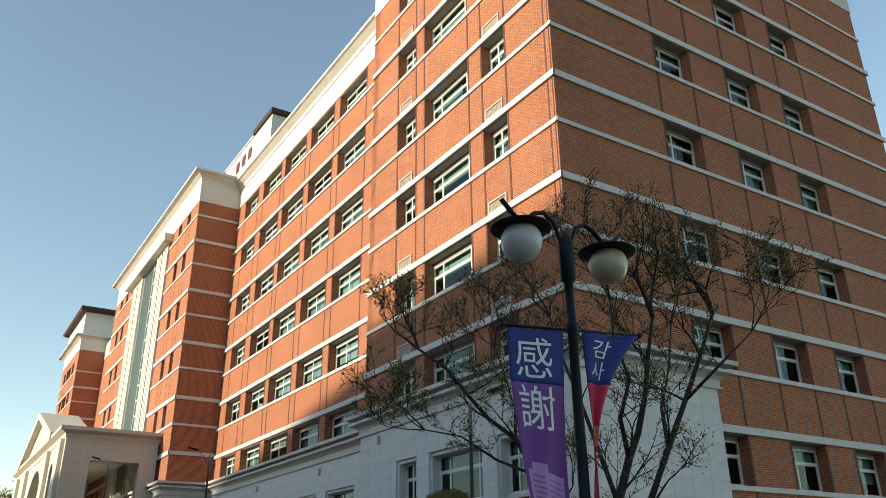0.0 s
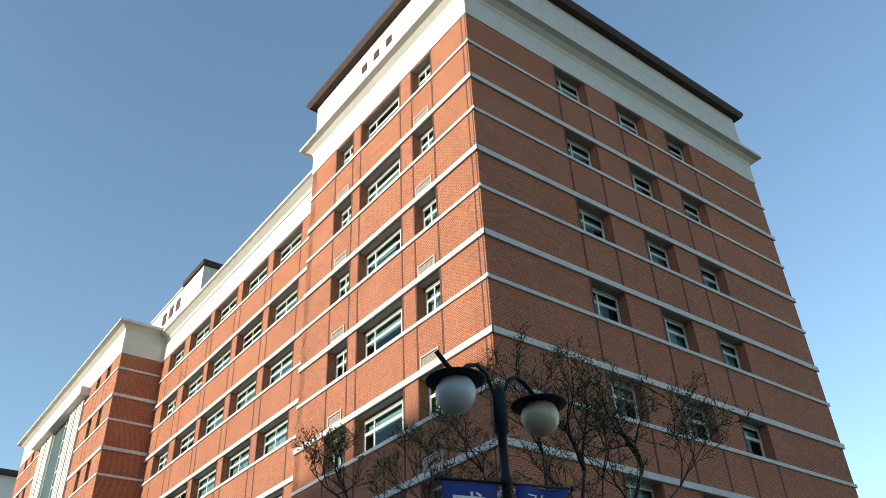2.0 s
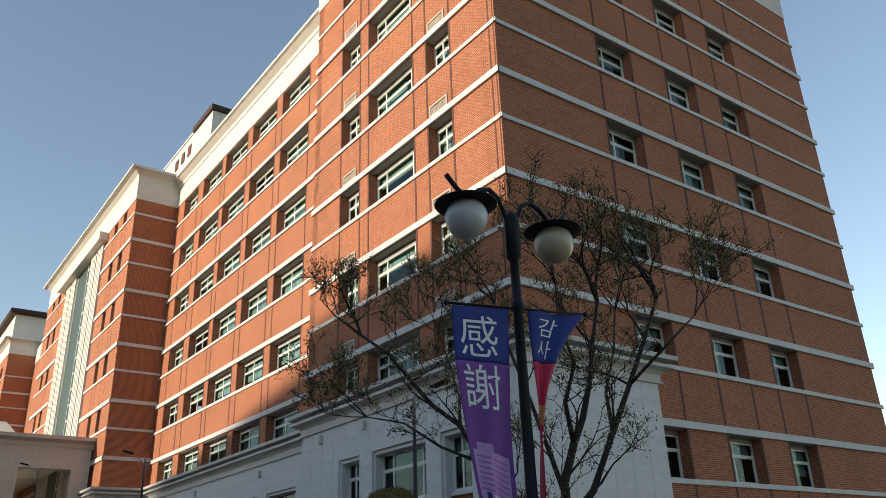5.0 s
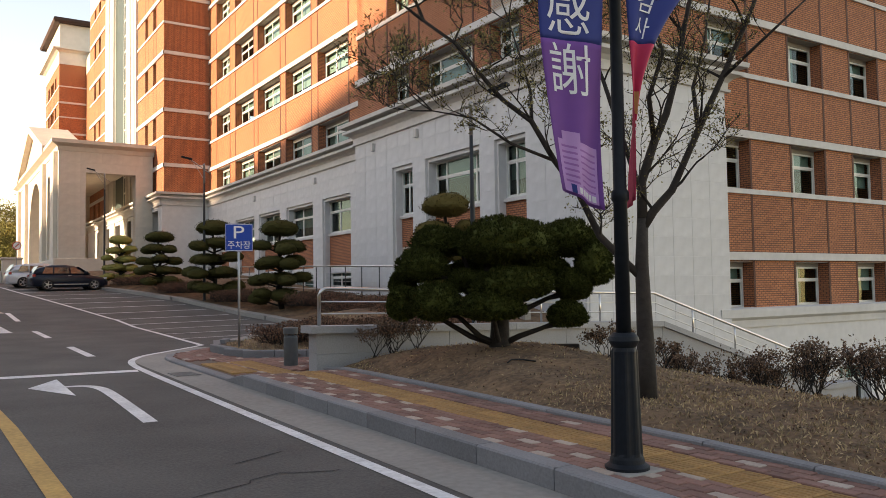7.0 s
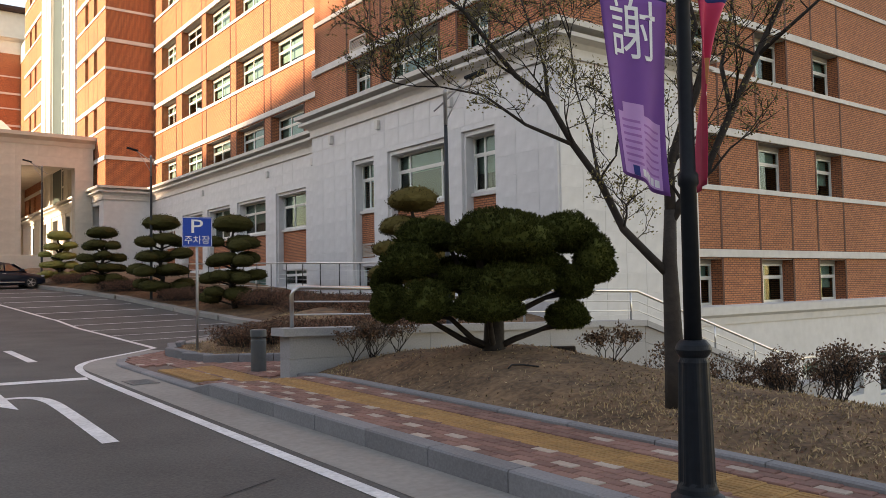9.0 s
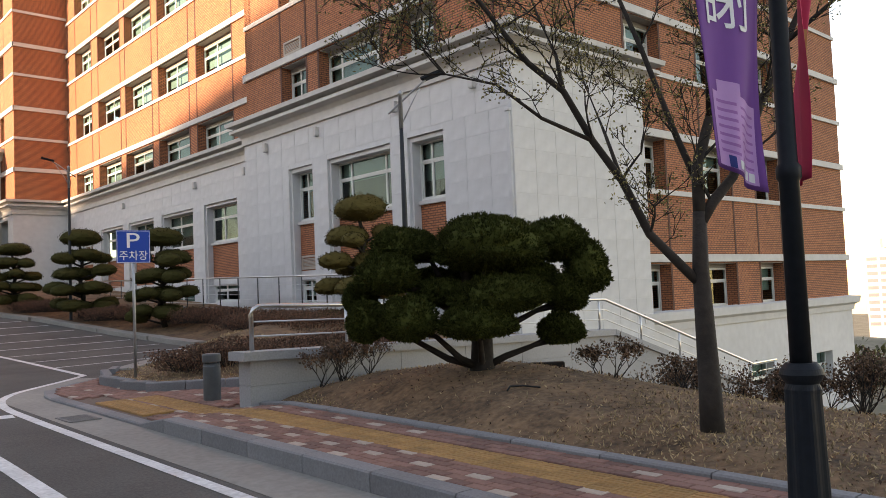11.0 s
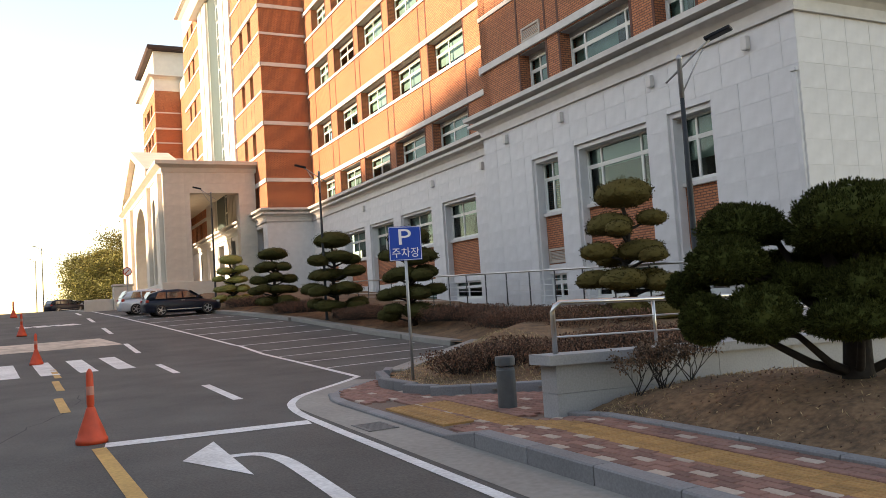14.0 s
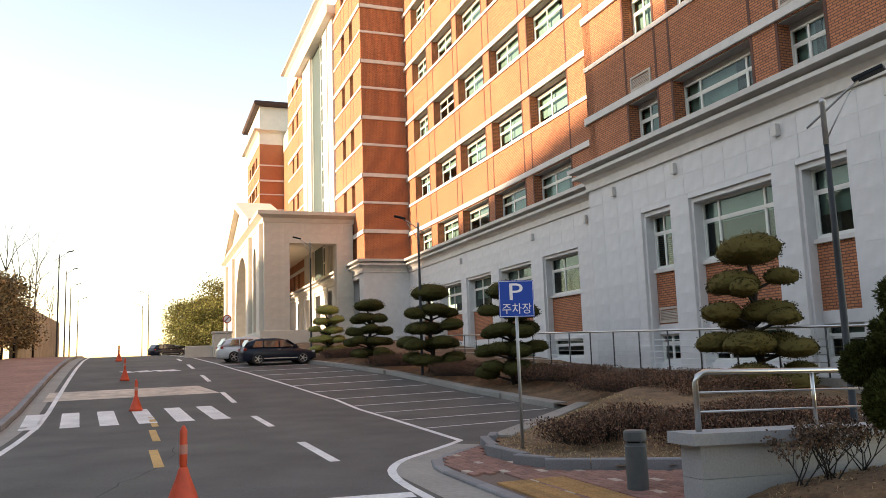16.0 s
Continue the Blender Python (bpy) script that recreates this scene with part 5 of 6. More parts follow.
def leggy_shrub(x, y, z, height, seed, label):
    """A deciduous shrub: forked bare stems from one root, with sparse leaves towards the tips."""
    r = random.Random(seed)
    gen = np.random.default_rng(seed)
    ob = thing("shrub", label, "shrub", pose(x, y, z - 0.02), "leggy shrubs on the slope")
    bm = bmesh.new()
    tips = []

    def stem(p, d, length, rad, level):
        q = p + (d + Vector((r.uniform(-0.2, 0.2), r.uniform(-0.2, 0.2), r.uniform(-0.1, 0.15)))).normalized() * length
        s = d.cross(Vector((r.uniform(-1, 1), r.uniform(-1, 1), 0.3))).normalized()
        u = d.cross(s).normalized()
        a = [bm.verts.new(p + (s * math.cos(k) + u * math.sin(k)) * rad) for k in (0, 2.09, 4.19)]
        b = [bm.verts.new(q + (s * math.cos(k) + u * math.sin(k)) * rad * 0.65) for k in (0, 2.09, 4.19)]
        for k in range(3):
            bm.faces.new((a[k], a[(k + 1) % 3], b[(k + 1) % 3], b[k]))
        tips.append((q, level))
        if level:
            for k in range(r.choice((2, 3))):
                w = Vector((r.uniform(-1, 1), r.uniform(-1, 1), r.uniform(-0.1, 0.9))).normalized()
                stem(q, (d + w * 0.8).normalized(), length * r.uniform(0.6, 0.9), rad * 0.62, level - 1)

    for k in range(r.choice((4, 5, 6))):
        a = r.uniform(0, 6.28)
        stem(Vector((r.uniform(-0.06, 0.06), r.uniform(-0.06, 0.06), 0)), Vector((math.cos(a) * 0.7, math.sin(a) * 0.7, 1)).normalized(), height * 0.34, 0.010, 3)
    part("branchwork", bm, BARK, ob, "thin dark forked stems")
    base = np.array([tuple(t[0]) for t in tips if t[1] < 2])
    n = 620
    p = base[gen.integers(0, len(base), n)] + gen.normal(0, 0.03, (n, 3))
    v, f = leaf_quads(p, np.tile([0.0, 0.0, 0.4], (n, 1)), 0.038, 0.012, gen, 0.9)
    me = quad_mesh("leaves", v.tolist(), f.tolist())
    part("crown", me, SHRUBLEAF, ob)
    return ob


rs = random.Random(31)
for i in range(36):
    u = i / 35
    sx, sy = -4.8 - 2.9 * u + rs.uniform(-0.45, 0.45), -6.2 - 8.6 * u + rs.uniform(-0.3, 0.3)
    leggy_shrub(sx, sy, south_bed(sx, sy), rs.uniform(0.52, 0.78), 700 + i, "dark red-brown leggy shrub with sparse leaves")
for i, (sx, sy) in enumerate(((-7.1, -7.9), (-7.5, -8.4), (-7.0, -9.0), (-6.3, -8.7), (-8.2, -15.2), (-7.9, -16.4))):
    leggy_shrub(sx, sy, south_bed(sx, sy), rs.uniform(0.4, 0.55), 760 + i, "small nearly bare brown shrub on the mulch")


hedge(-8.1, 0.2, 0.42, 12, 2.9, 1.1, 0.46, 6500, "low brown dormant hedge on the planted island", 1)
for i, (sx, sy) in enumerate(((-9.25, -4.85), (-8.85, -4.8), (-8.5, -4.9), (-9.0, -5.0))):
    leggy_shrub(sx, sy, south_bed(sx, sy), 0.62, 780 + i, "feathery bare brown shrub against the low wall")
hedge(-3.8, 5.0, 0.8, 80, 7.0, 2.4, 0.50, 20000, "long brown dormant hedge below the railing", 7)
hedge(-3.2, 11.0, 0.95, 90, 5.0, 1.4, 0.5, 9000, "long brown dormant hedge below the railing", 8)
hedge(-4.3, 16.8, 1.1, 97, 4.0, 1.2, 0.5, 6000, "brown dormant hedge between clipped trees", 9)
hedge(-5.2, 22.5, 1.5, 102, 4.0, 1.2, 0.5, 5000, "brown dormant hedge between clipped trees", 10)
hedge(-6.1, 28.3, 1.95, 105, 4.0, 1.2, 0.5, 5000, "brown dormant hedge between clipped trees", 11)
hedge(-6.0, -0.8, 0.45, 30, 4.6, 2.2, 0.48, 15000, "brown dormant hedge behind the steel rail", 12)

# a length of dark hose left on the mulch
hose = thing("garden_hose", "short dark rubber hose lying on the mulch", "hose")
part("hose", tube([(a, b, south_bed(a, b) + 0.012) for a, b in ((-8.98, -8.05), (-8.86, -7.98), (-8.72, -8.05), (-8.66, -8.25))], 0.010, 8), TYRE, hose, smooth=True)

# dry grass and fallen leaves on the beds
gen = np.random.default_rng(21)
n = 80000
gx, gy = gen.uniform(-9.8, -5.2, n), gen.uniform(-19, -4.6, n)
far_off = np.hypot(gx + 8.2, gy + 7.0) + 0.35 * np.sin(gx * 2.9 + gy * 1.3)
patch = 0.5 + 0.5 * np.sin(gx * 2.1 + 1.5 * np.sin(gy * 1.1)) * np.sin(gy * 1.7 + 0.8)
kept = gen.uniform(0, 1, n) < np.where(far_off < 2.2, 0.08, 0.25 + 0.75 * patch)
gx, gy = gx[kept], gy[kept]
n = len(gx)
gp = np.array([(a, b, south_bed(a, b) - 0.004) for a, b in zip(gx, gy)])
v, f = leaf_quads(gp, np.tile([0.0, 0.0, 0.5], (n, 1)), 0.05, 0.006, gen, 1.0)
me = quad_mesh("dry_grass", v.tolist(), f.tolist())
me.materials.append(material("straw", (0.38, 0.27, 0.15), 0.9, spread=0.35, grain=5.0, bump=0.0, island=1.0))
tagged(new("dry_grass", me), "short dry straw-coloured grass on the bed", "grass", kind="stuff")
n = 4000
gx, gy = gen.uniform(-9.8, -4.2, n), gen.uniform(-15, -4.5, n)
gp = np.array([(a, b, south_bed(a, b) + 0.008) for a, b in zip(gx, gy)])
v, f = leaf_quads(gp, np.tile([0.0, 0.0, 0.05], (n, 1)), 0.032, 0.009, gen, 0.5)
me = quad_mesh("fallen_leaves", v.tolist(), f.tolist())
me.materials.append(DRYLEAF)
tagged(new("fallen_leaves", me), "scattered dead brown leaves on the mulch", "leaves", kind="stuff")
n = 9000
gx, gy = gen.uniform(-10.1, -6.5, n), gen.uniform(-2.2, 4.5, n)
gp = np.array([(a, b, north_bed(a, b)) for a, b in zip(gx, gy) if a > (bay_x(b) + 0.2 if b > 2.2 else float(np.interp(b, [-2.3, -1.5, -0.95, 0.4, 1.25, 2.2], [-8.4, -9.7, -10.0, -10.05, -9.8, -9.3])))])
v, f = leaf_quads(gp, np.tile([0.0, 0.0, 0.7], (len(gp), 1)), 0.06, 0.006, gen, 0.9)
me = quad_mesh("dry_grass", v.tolist(), f.tolist())
me.materials.append(bpy.data.materials["straw"])
tagged(new("dry_grass", me), "short dry grass on the planted island", "grass", kind="stuff")

# ---- lamp post with two globes ----
IRON = material("painted_iron", (0.010, 0.014, 0.019), 0.55, spread=0.2, grain=20.0, bump=0.05, spec=0.18)
DIRTYGLOBE = material("yellowed_globe", (0.40, 0.35, 0.25), 0.25, spread=0.08, grain=3.0, bump=0.0)
GLOBE = material("milky_globe", (0.45, 0.47, 0.48), 0.25, spread=0.05, grain=3.0, bump=0.0)
lamp = thing("lamp_post", "dark fluted iron lamp post with two milky globes", "street lamp", pose(-11.05, -12.19, pav_z(-12.2)))


def lathe(profile, seg=20):
    bm = bmesh.new()
    rings = [[bm.verts.new((r * math.cos(2 * math.pi * j / seg), r * math.sin(2 * math.pi * j / seg), z)) for j in range(seg)] for r, z in profile]
    for A0, B0 in zip(rings, rings[1:]):
        for j in range(seg):
            bm.faces.new((A0[j], A0[(j + 1) % seg], B0[(j + 1) % seg], B0[j]))
    bm.faces.new(rings[0][::-1])
    bm.faces.new(rings[-1])
    bmesh.ops.recalc_face_normals(bm, faces=bm.faces)
    return bm


def fluted(profile):
    """An octagonal lathe with a shallow groove along each side of the shaft."""
    bm = lathe(profile, 40)
    for v in bm.verts:
        if 0.12 < v.co.z < 0.9:
            k = round(math.atan2(v.co.y, v.co.x) / (2 * math.pi) * 40) % 5
            f = (1.02, 0.99, 0.93, 0.93, 0.99)[k]
            v.co.x *= f
            v.co.y *= f
    return bm


part("footing", boxes((-0.2, 0.2, -0.2, 0.2, -0.06, 0.015), bevel=0.01), CONCRETE, lamp, "rough concrete footing")
part("base", fluted([(0.165, 0.0), (0.165, 0.035), (0.13, 0.06), (0.125, 0.09), (0.117, 0.11), (0.115, 0.13), (0.096, 0.86), (0.098, 0.88), (0.085, 0.91), (0.10, 0.93), (0.115, 0.96), (0.105, 0.99), (0.08, 1.02)]), IRON, lamp)
part("pole", lathe([(0.056, 0.98), (0.052, 2.0), (0.066, 2.02), (0.066, 2.08), (0.050, 2.1), (0.044, 3.700), (0.062, 3.720), (0.062, 3.780), (0.044, 3.800), (0.044, 4.200), (0.07, 4.220), (0.075, 4.600), (0.06, 4.650), (0.03, 4.700)], 16), IRON, lamp, smooth=True)
UX, UY = -0.96, 0.28
GX, GY = -1.0, -0.02
GLOBES = []
for s in (1, -1):
    ux, uy = GX * s, GY * s
    arm = [(ux * a, uy * a, h) for a, h in ((0.05, 4.300), (0.06, 4.600), (0.14, 4.800), (0.26, 4.870), (0.38, 4.830), (0.48, 4.740), (0.55, 4.710))] + [(ux * 0.65, uy * 0.65, 4.770), (ux * 0.77, uy * 0.77, 4.880)]
    part("arm", tube(arm, 0.024, 8), IRON, lamp, smooth=True)
    cx, cy = ux * 0.55, uy * 0.55
    part("shade", lathe([(0.03, 4.730), (0.07, 4.705), (0.16, 4.690), (0.21, 4.650), (0.29, 4.635), (0.285, 4.622), (0.18, 4.625), (0.0001, 4.640)], 24), IRON, lamp, m=pose(cx, cy, 0), smooth=True)
    bm = bmesh.new()
    bmesh.ops.create_uvsphere(bm, u_segments=24, v_segments=16, radius=0.195)
    part("globe", bm, GLOBE if s > 0 else DIRTYGLOBE, lamp, "milky acrylic globe" if s > 0 else "yellowed acrylic globe", m=pose(cx, cy, 4.495), smooth=True)
part("banner_arm", tube([(UX * 0.69, UY * 0.69, 3.730), (-UX * 0.69, -UY * 0.69, 3.730)], 0.013, 8), IRON, lamp, smooth=True)
for s in (1, -1):
    bm = bmesh.new()
    bmesh.ops.create_uvsphere(bm, u_segments=10, v_segments=8, radius=0.025)
    part("finial", bm, IRON, lamp, m=pose(UX * 0.69 * s, UY * 0.69 * s, 3.730), smooth=True)

# ---- banners ----
NAVY = material("banner_navy", (0.018, 0.040, 0.21), 0.75, spread=0.12, grain=3.0, bump=0.0)
PURPLE = material("banner_purple", (0.17, 0.055, 0.27), 0.75, spread=0.12, grain=3.0, bump=0.0)
LILAC = material("banner_lilac", (0.50, 0.28, 0.58), 0.75, spread=0.14, grain=5.0, bump=0.0)
PALELILAC = material("banner_pale_lilac", (0.34, 0.14, 0.42), 0.75, spread=0.10, grain=5.0, bump=0.0)
CRIMSON = material("banner_red", (0.52, 0.022, 0.075), 0.75, spread=0.12, grain=3.0, bump=0.0)
WHITE = material("print_white", (0.74, 0.75, 0.78), 0.7, spread=0.05, bump=0.0)
OCHRE = material("print_ochre", (0.50, 0.28, 0.10), 0.7, spread=0.1, bump=0.0)
LAMPZ = pav_z(-12.1)


def purple_at(s, v, lift=0.0):
    """s: 0 at the outer edge, 1 at the pole; v: 0 at the top, 1 at the foot."""
    outer = 0.64 - 0.20 * v ** 2
    inner = 0.10 + 0.02 * math.sin(v * 3)
    a = outer + (inner - outer) * s
    w = 0.07 * math.sin(2.2 * v + 3.0 * s) * v + 0.035 * math.sin(9 * s + 4 * v) * v - 0.10 * v * (1 - s)
    z = 3.71 - 1.72 * v + 0.10 * (1 - s) * v ** 2 - 0.05 * s * v
    nx, ny = -UY, UX
    return Vector((UX * a + nx * (w + lift), UY * a + ny * (w + lift), z + LAMPZ)) + Vector((-11.05, -12.19, 0))


def red_at(s, v, lift=0.0):
    """s: 0 at the pole, 1 at the outer edge."""
    outer = 0.13 + 0.53 * (1 - v) ** 3.2
    a = 0.09 + (outer - 0.09) * s
    w = 0.10 * math.sin(2.4 * v + 2 * s) * v + 0.03 * math.sin(8 * s + 3 * v)
    z = 3.71 - 1.7 * v - 0.05 * s * v
    nx, ny = -UY, UX
    return Vector((-UX * a + nx * (w + lift), -UY * a + ny * (w + lift), z + LAMPZ)) + Vector((-11.05, -12.19, 0))


def cloth(surface, v0, v1, lift=0.0, s0=0.0, s1=1.0, ns=18, nv=None):
    nv = nv or max(4, int((v1 - v0) * 40))
    verts = [tuple(surface(s0 + (s1 - s0) * i / ns, v0 + (v1 - v0) * j / nv, lift)) for j in range(nv + 1) for i in range(ns + 1)]
    faces = [(j * (ns + 1) + i, j * (ns + 1) + i + 1, (j + 1) * (ns + 1) + i + 1, (j + 1) * (ns + 1) + i) for j in range(nv) for i in range(ns)]
    me = quad_mesh("cloth", verts, faces)
    for p in me.polygons:
        p.use_smooth = True
    return me


def text_mesh(body, size):
    cu = bpy.data.curves.new("text", "FONT")
    cu.body, cu.size, cu.align_x, cu.align_y = body, size, "CENTER", "CENTER"
    cu.resolution_u = 3
    ob = bpy.data.objects.new("text", cu)
    scene.collection.objects.link(ob)
    bpy.context.view_layer.update()
    me = bpy.data.meshes.new_from_object(ob.evaluated_get(bpy.context.evaluated_depsgraph_get()))
    bpy.data.objects.remove(ob)
    return me


def printed(parent, surface, body, s, v, ds, dv, mat, name, flip=False):
    """Lettering laid on the cloth, centred at (s, v) and ds by dv large; a hair proud on the near face."""
    me = text_mesh(body, 1.0)
    if not me.vertices:
        return
    xs = [q.co.x for q in me.vertices]
    ys = [q.co.y for q in me.vertices]
    w, h = max(xs) - min(xs) or 1, max(ys) - min(ys) or 1
    cx, cy = (max(xs) + min(xs)) / 2, (max(ys) + min(ys)) / 2
    for q in me.vertices:
        q.co = surface(s + (q.co.x - cx) / w * ds, v - (q.co.y - cy) / h * dv, 0.006)
    me.materials.clear()
    me.materials.append(mat)
    part(name, me, None, parent)


def sew(ob, thick=0.002):
    md = ob.modifiers.new("thickness", "SOLIDIFY")
    md.thickness, md.offset = thick, 0
    return ob


banner = thing("banner", "navy and purple fabric banner twisted by the wind", "banner", group="street banners")
sew(part("navy_field", cloth(purple_at, 0.0, 0.29), NAVY, banner))
sew(part("purple_field", cloth(purple_at, 0.29, 1.0), PURPLE, banner, "purple cloth"))
printed(banner, purple_at, "感", 0.45, 0.155, 0.66, 0.215, WHITE, "lettering")
printed(banner, purple_at, "謝", 0.45, 0.415, 0.66, 0.225, WHITE, "lettering")
part("printed_building", cloth(purple_at, 0.74, 0.985, 0.004, 0.10, 0.92, 14), LILAC, banner, "pale printed building")
part("printed_tower", cloth(purple_at, 0.70, 0.74, 0.004, 0.20, 0.52, 8), LILAC, banner)
for j in range(7):
    v = 0.765 + j * 0.027
    part("printed_band", cloth(purple_at, v, v + 0.010, 0.0055, 0.16, 0.44, 10, 2), PALELILAC, banner)
    part("printed_band", cloth(purple_at, v + 0.006, v + 0.014, 0.0055, 0.50, 0.88, 10, 2), PALELILAC, banner)
part("crest", cloth(purple_at, 0.945, 0.985, 0.0065, 0.24, 0.34, 6, 4), NAVY, banner)
for s in (0.40, 0.50, 0.60, 0.70, 0.80):
    part("lettering_bar", cloth(purple_at, 0.95, 0.978, 0.0065, s, s + 0.075, 4, 3), WHITE, banner)
banner2 = thing("banner", "blue and crimson fabric banner wrapped towards the post", "banner", group="street banners")
sew(part("blue_field", cloth(red_at, 0.0, 0.28), NAVY, banner2))
sew(part("red_field", cloth(red_at, 0.28, 1.0), CRIMSON, banner2, "crimson cloth"))
printed(banner2, red_at, "감", 0.42, 0.085, 0.44, 0.10, WHITE, "lettering")
printed(banner2, red_at, "사", 0.42, 0.205, 0.46, 0.10, WHITE, "lettering")
part("printed_mark", cloth(red_at, 0.5, 0.6, 0.005, 0.3, 0.7, 6, 6), OCHRE, banner2)
for v in (0.63, 0.66, 0.69, 0.75):
    part("lettering_bar", cloth(red_at, v, v + 0.013, 0.005, 0.25, 0.8, 6, 2), WHITE, banner2)

# ---- parking sign ----
BLUE = material("sign_blue", (0.004, 0.060, 0.36), 0.5, spread=0.05, grain=4.0, bump=0.0, spec=0.2)
GREYSTEEL = material("galvanised_steel", (0.36, 0.37, 0.38), 0.45, 0.6, spread=0.1)
sign = thing("parking_sign", "square blue parking sign with white lettering on a steel post", "road sign", pose(-9.78, 0.42, road_z(0.4) + 0.2, 0, 0, -12) @ Matrix.Diagonal((0.9, 1, 1, 1)))
part("post", tube([(0, 0.03, -0.1), (0, 0.03, 2.6)], 0.03), GREYSTEEL, sign, smooth=True)
plate = part("plate", boxes((-0.325, 0.325, -0.015, 0.0, 2.0, 2.60), bevel=0.006), BLUE, sign)
part("border", boxes((-0.315, 0.315, -0.018, -0.0155, 2.582, 2.59), (-0.315, 0.315, -0.018, -0.0155, 2.01, 2.018), (-0.315, -0.307, -0.018, -0.0155, 2.018, 2.582), (0.307, 0.315, -0.018, -0.0155, 2.018, 2.582)), WHITE, plate)
for body, w, h, zc in (("P", 0.25, 0.27, 2.415), ("주차장", 0.54, 0.17, 2.14)):
    me = text_mesh(body, 1.0)
    if me.vertices:
        xs, ys = [q.co.x for q in me.vertices], [q.co.y for q in me.vertices]
        for q in me.vertices:
            q.co = Vector(((q.co.x - (max(xs) + min(xs)) / 2) / (max(xs) - min(xs)) * w, -0.019, zc + (q.co.y - (max(ys) + min(ys)) / 2) / (max(ys) - min(ys)) * h))
        me.materials.clear()
        me.materials.append(WHITE)
        part("lettering", me, None, plate)
for zc in (2.05, 2.45):
    part("clamp", boxes((-0.05, 0.05, 0.0, 0.07, zc, zc + 0.04), bevel=0.004), GREYSTEEL, sign)

# ---- bin ----
binn = thing("litter_bin", "dark grey cylindrical litter bin with a domed lid", "bin", pose(-10.04, -3.14, pav_z(-3.1)))
BINGREY = material("bin_grey", (0.075, 0.085, 0.09), 0.55, spread=0.12)
part("body", lathe([(0.125, 0.0), (0.125, 0.5), (0.118, 0.51), (0.118, 0.54)], 24), BINGREY, binn, smooth=False)
part("lid", lathe([(0.118, 0.56), (0.132, 0.565), (0.132, 0.66), (0.122, 0.68), (0.02, 0.69)], 24), BINGREY, binn)
for k in range(4):
    a = k * 1.571
    part("lid_support", boxes((-0.012, 0.012, -0.012, 0.012, 0.53, 0.58)), BINGREY, binn, m=pose(0.105 * math.cos(a), 0.105 * math.sin(a), 0))

# ---- lane posts ----
ORANGE = material("orange_plastic", (0.62, 0.065, 0.022), 0.55, spread=0.15, grain=8.0)


def lane_post(x, y):
    c = thing("lane_post", "orange-red plastic lane post on a conical base", "traffic cone", pose(x, y, road_z(y)), "lane posts")
    part("base", lathe([(0.19, 0.0), (0.19, 0.06), (0.175, 0.075), (0.15, 0.16), (0.085, 0.33), (0.055, 0.43), (0.045, 0.45)], 20), ORANGE, c, smooth=True)
    part("post", lathe([(0.042, 0.44), (0.04, 0.47), (0.046, 0.48), (0.043, 0.86), (0.03, 0.9), (0.012, 0.93)], 16), ORANGE, c, smooth=True)
    part("reflective_band", lathe([(0.047, 0.6), (0.0475, 0.61), (0.0475, 0.7), (0.047, 0.71)], 16), material("worn_reflector", (0.5, 0.2, 0.16), 0.4), c)
    return c


for x, y in ((-14.98, -1.2), (-15.72, 14.4), (-16.3, 24.1), (-17.0, 38.2)):
    lane_post(x, y)

# ---- street lamps ----
def street_lamp(x, y, z, h, az, label):
    s = thing("street_lamp", label, "street lamp", pose(x, y, z, 0, 0, az), "slim street lamps")
    part("pole", lathe([(0.09, 0.0), (0.09, 0.02), (0.06, 0.03), (0.055, h * 0.55), (0.04, h * 0.86)], 12), material("lamp_pole_dark", (0.025, 0.03, 0.034), 0.55, spec=0.25) if "lamp_pole_dark" not in bpy.data.materials else bpy.data.materials["lamp_pole_dark"], s, smooth=True)
    part("pole_top", lathe([(0.045, h * 0.86), (0.045, h - 0.06), (0.055, h - 0.05), (0.055, h), (0.02, h + 0.05)], 12), GREYSTEEL, s, "pale steel pole top", smooth=True)
    part("arm", tube([(-0.28, 0, h - 0.42), (0.0, 0, h - 0.22), (0.4, 0, h + 0.08), (0.58, 0, h + 0.19)], 0.022, 8), GREYSTEEL, s, smooth=True)
    part("brace", tube([(0.0, 0, h - 0.7), (0.2, 0, h - 0.35), (0.45, 0, h + 0.05)], 0.014, 8), GREYSTEEL, s, smooth=True)
    part("lamp_head", boxes((0.52, 1.0, -0.11, 0.11, -0.03, 0.035), bevel=0.015), IRON, s, m=Matrix.Translation((0, 0, h + 0.08)) @ pose(0, 0, 0, 0, -14, 0))
    return s


street_lamp(-4.9, -1.5, 0.4, 5.45, -62, "slim street lamp with a flat head beside the low wall")
street_lamp(-5.15, 19.0, 1.15, 6.1, 165, "slim street lamp with a flat head by the bay")
street_lamp(-6.9, 33.0, 2.1, 6.4, 170, "slim street lamp with a flat head by the portico")

# ---- fittings on the building ----
def wall_light(x, y, z, rz):
    w = thing("wall_light", "small pale box light on the stone base", "wall light", pose(x, y, z, 0, 0, rz), "facade lights")
    part("housing", boxes((-0.09, 0.09, -0.15, 0.0, -0.16, 0.16), bevel=0.015), BAND, w)
    part("diffuser", boxes((-0.07, 0.07, -0.13, -0.03, -0.175, -0.16)), GLOBE, w)


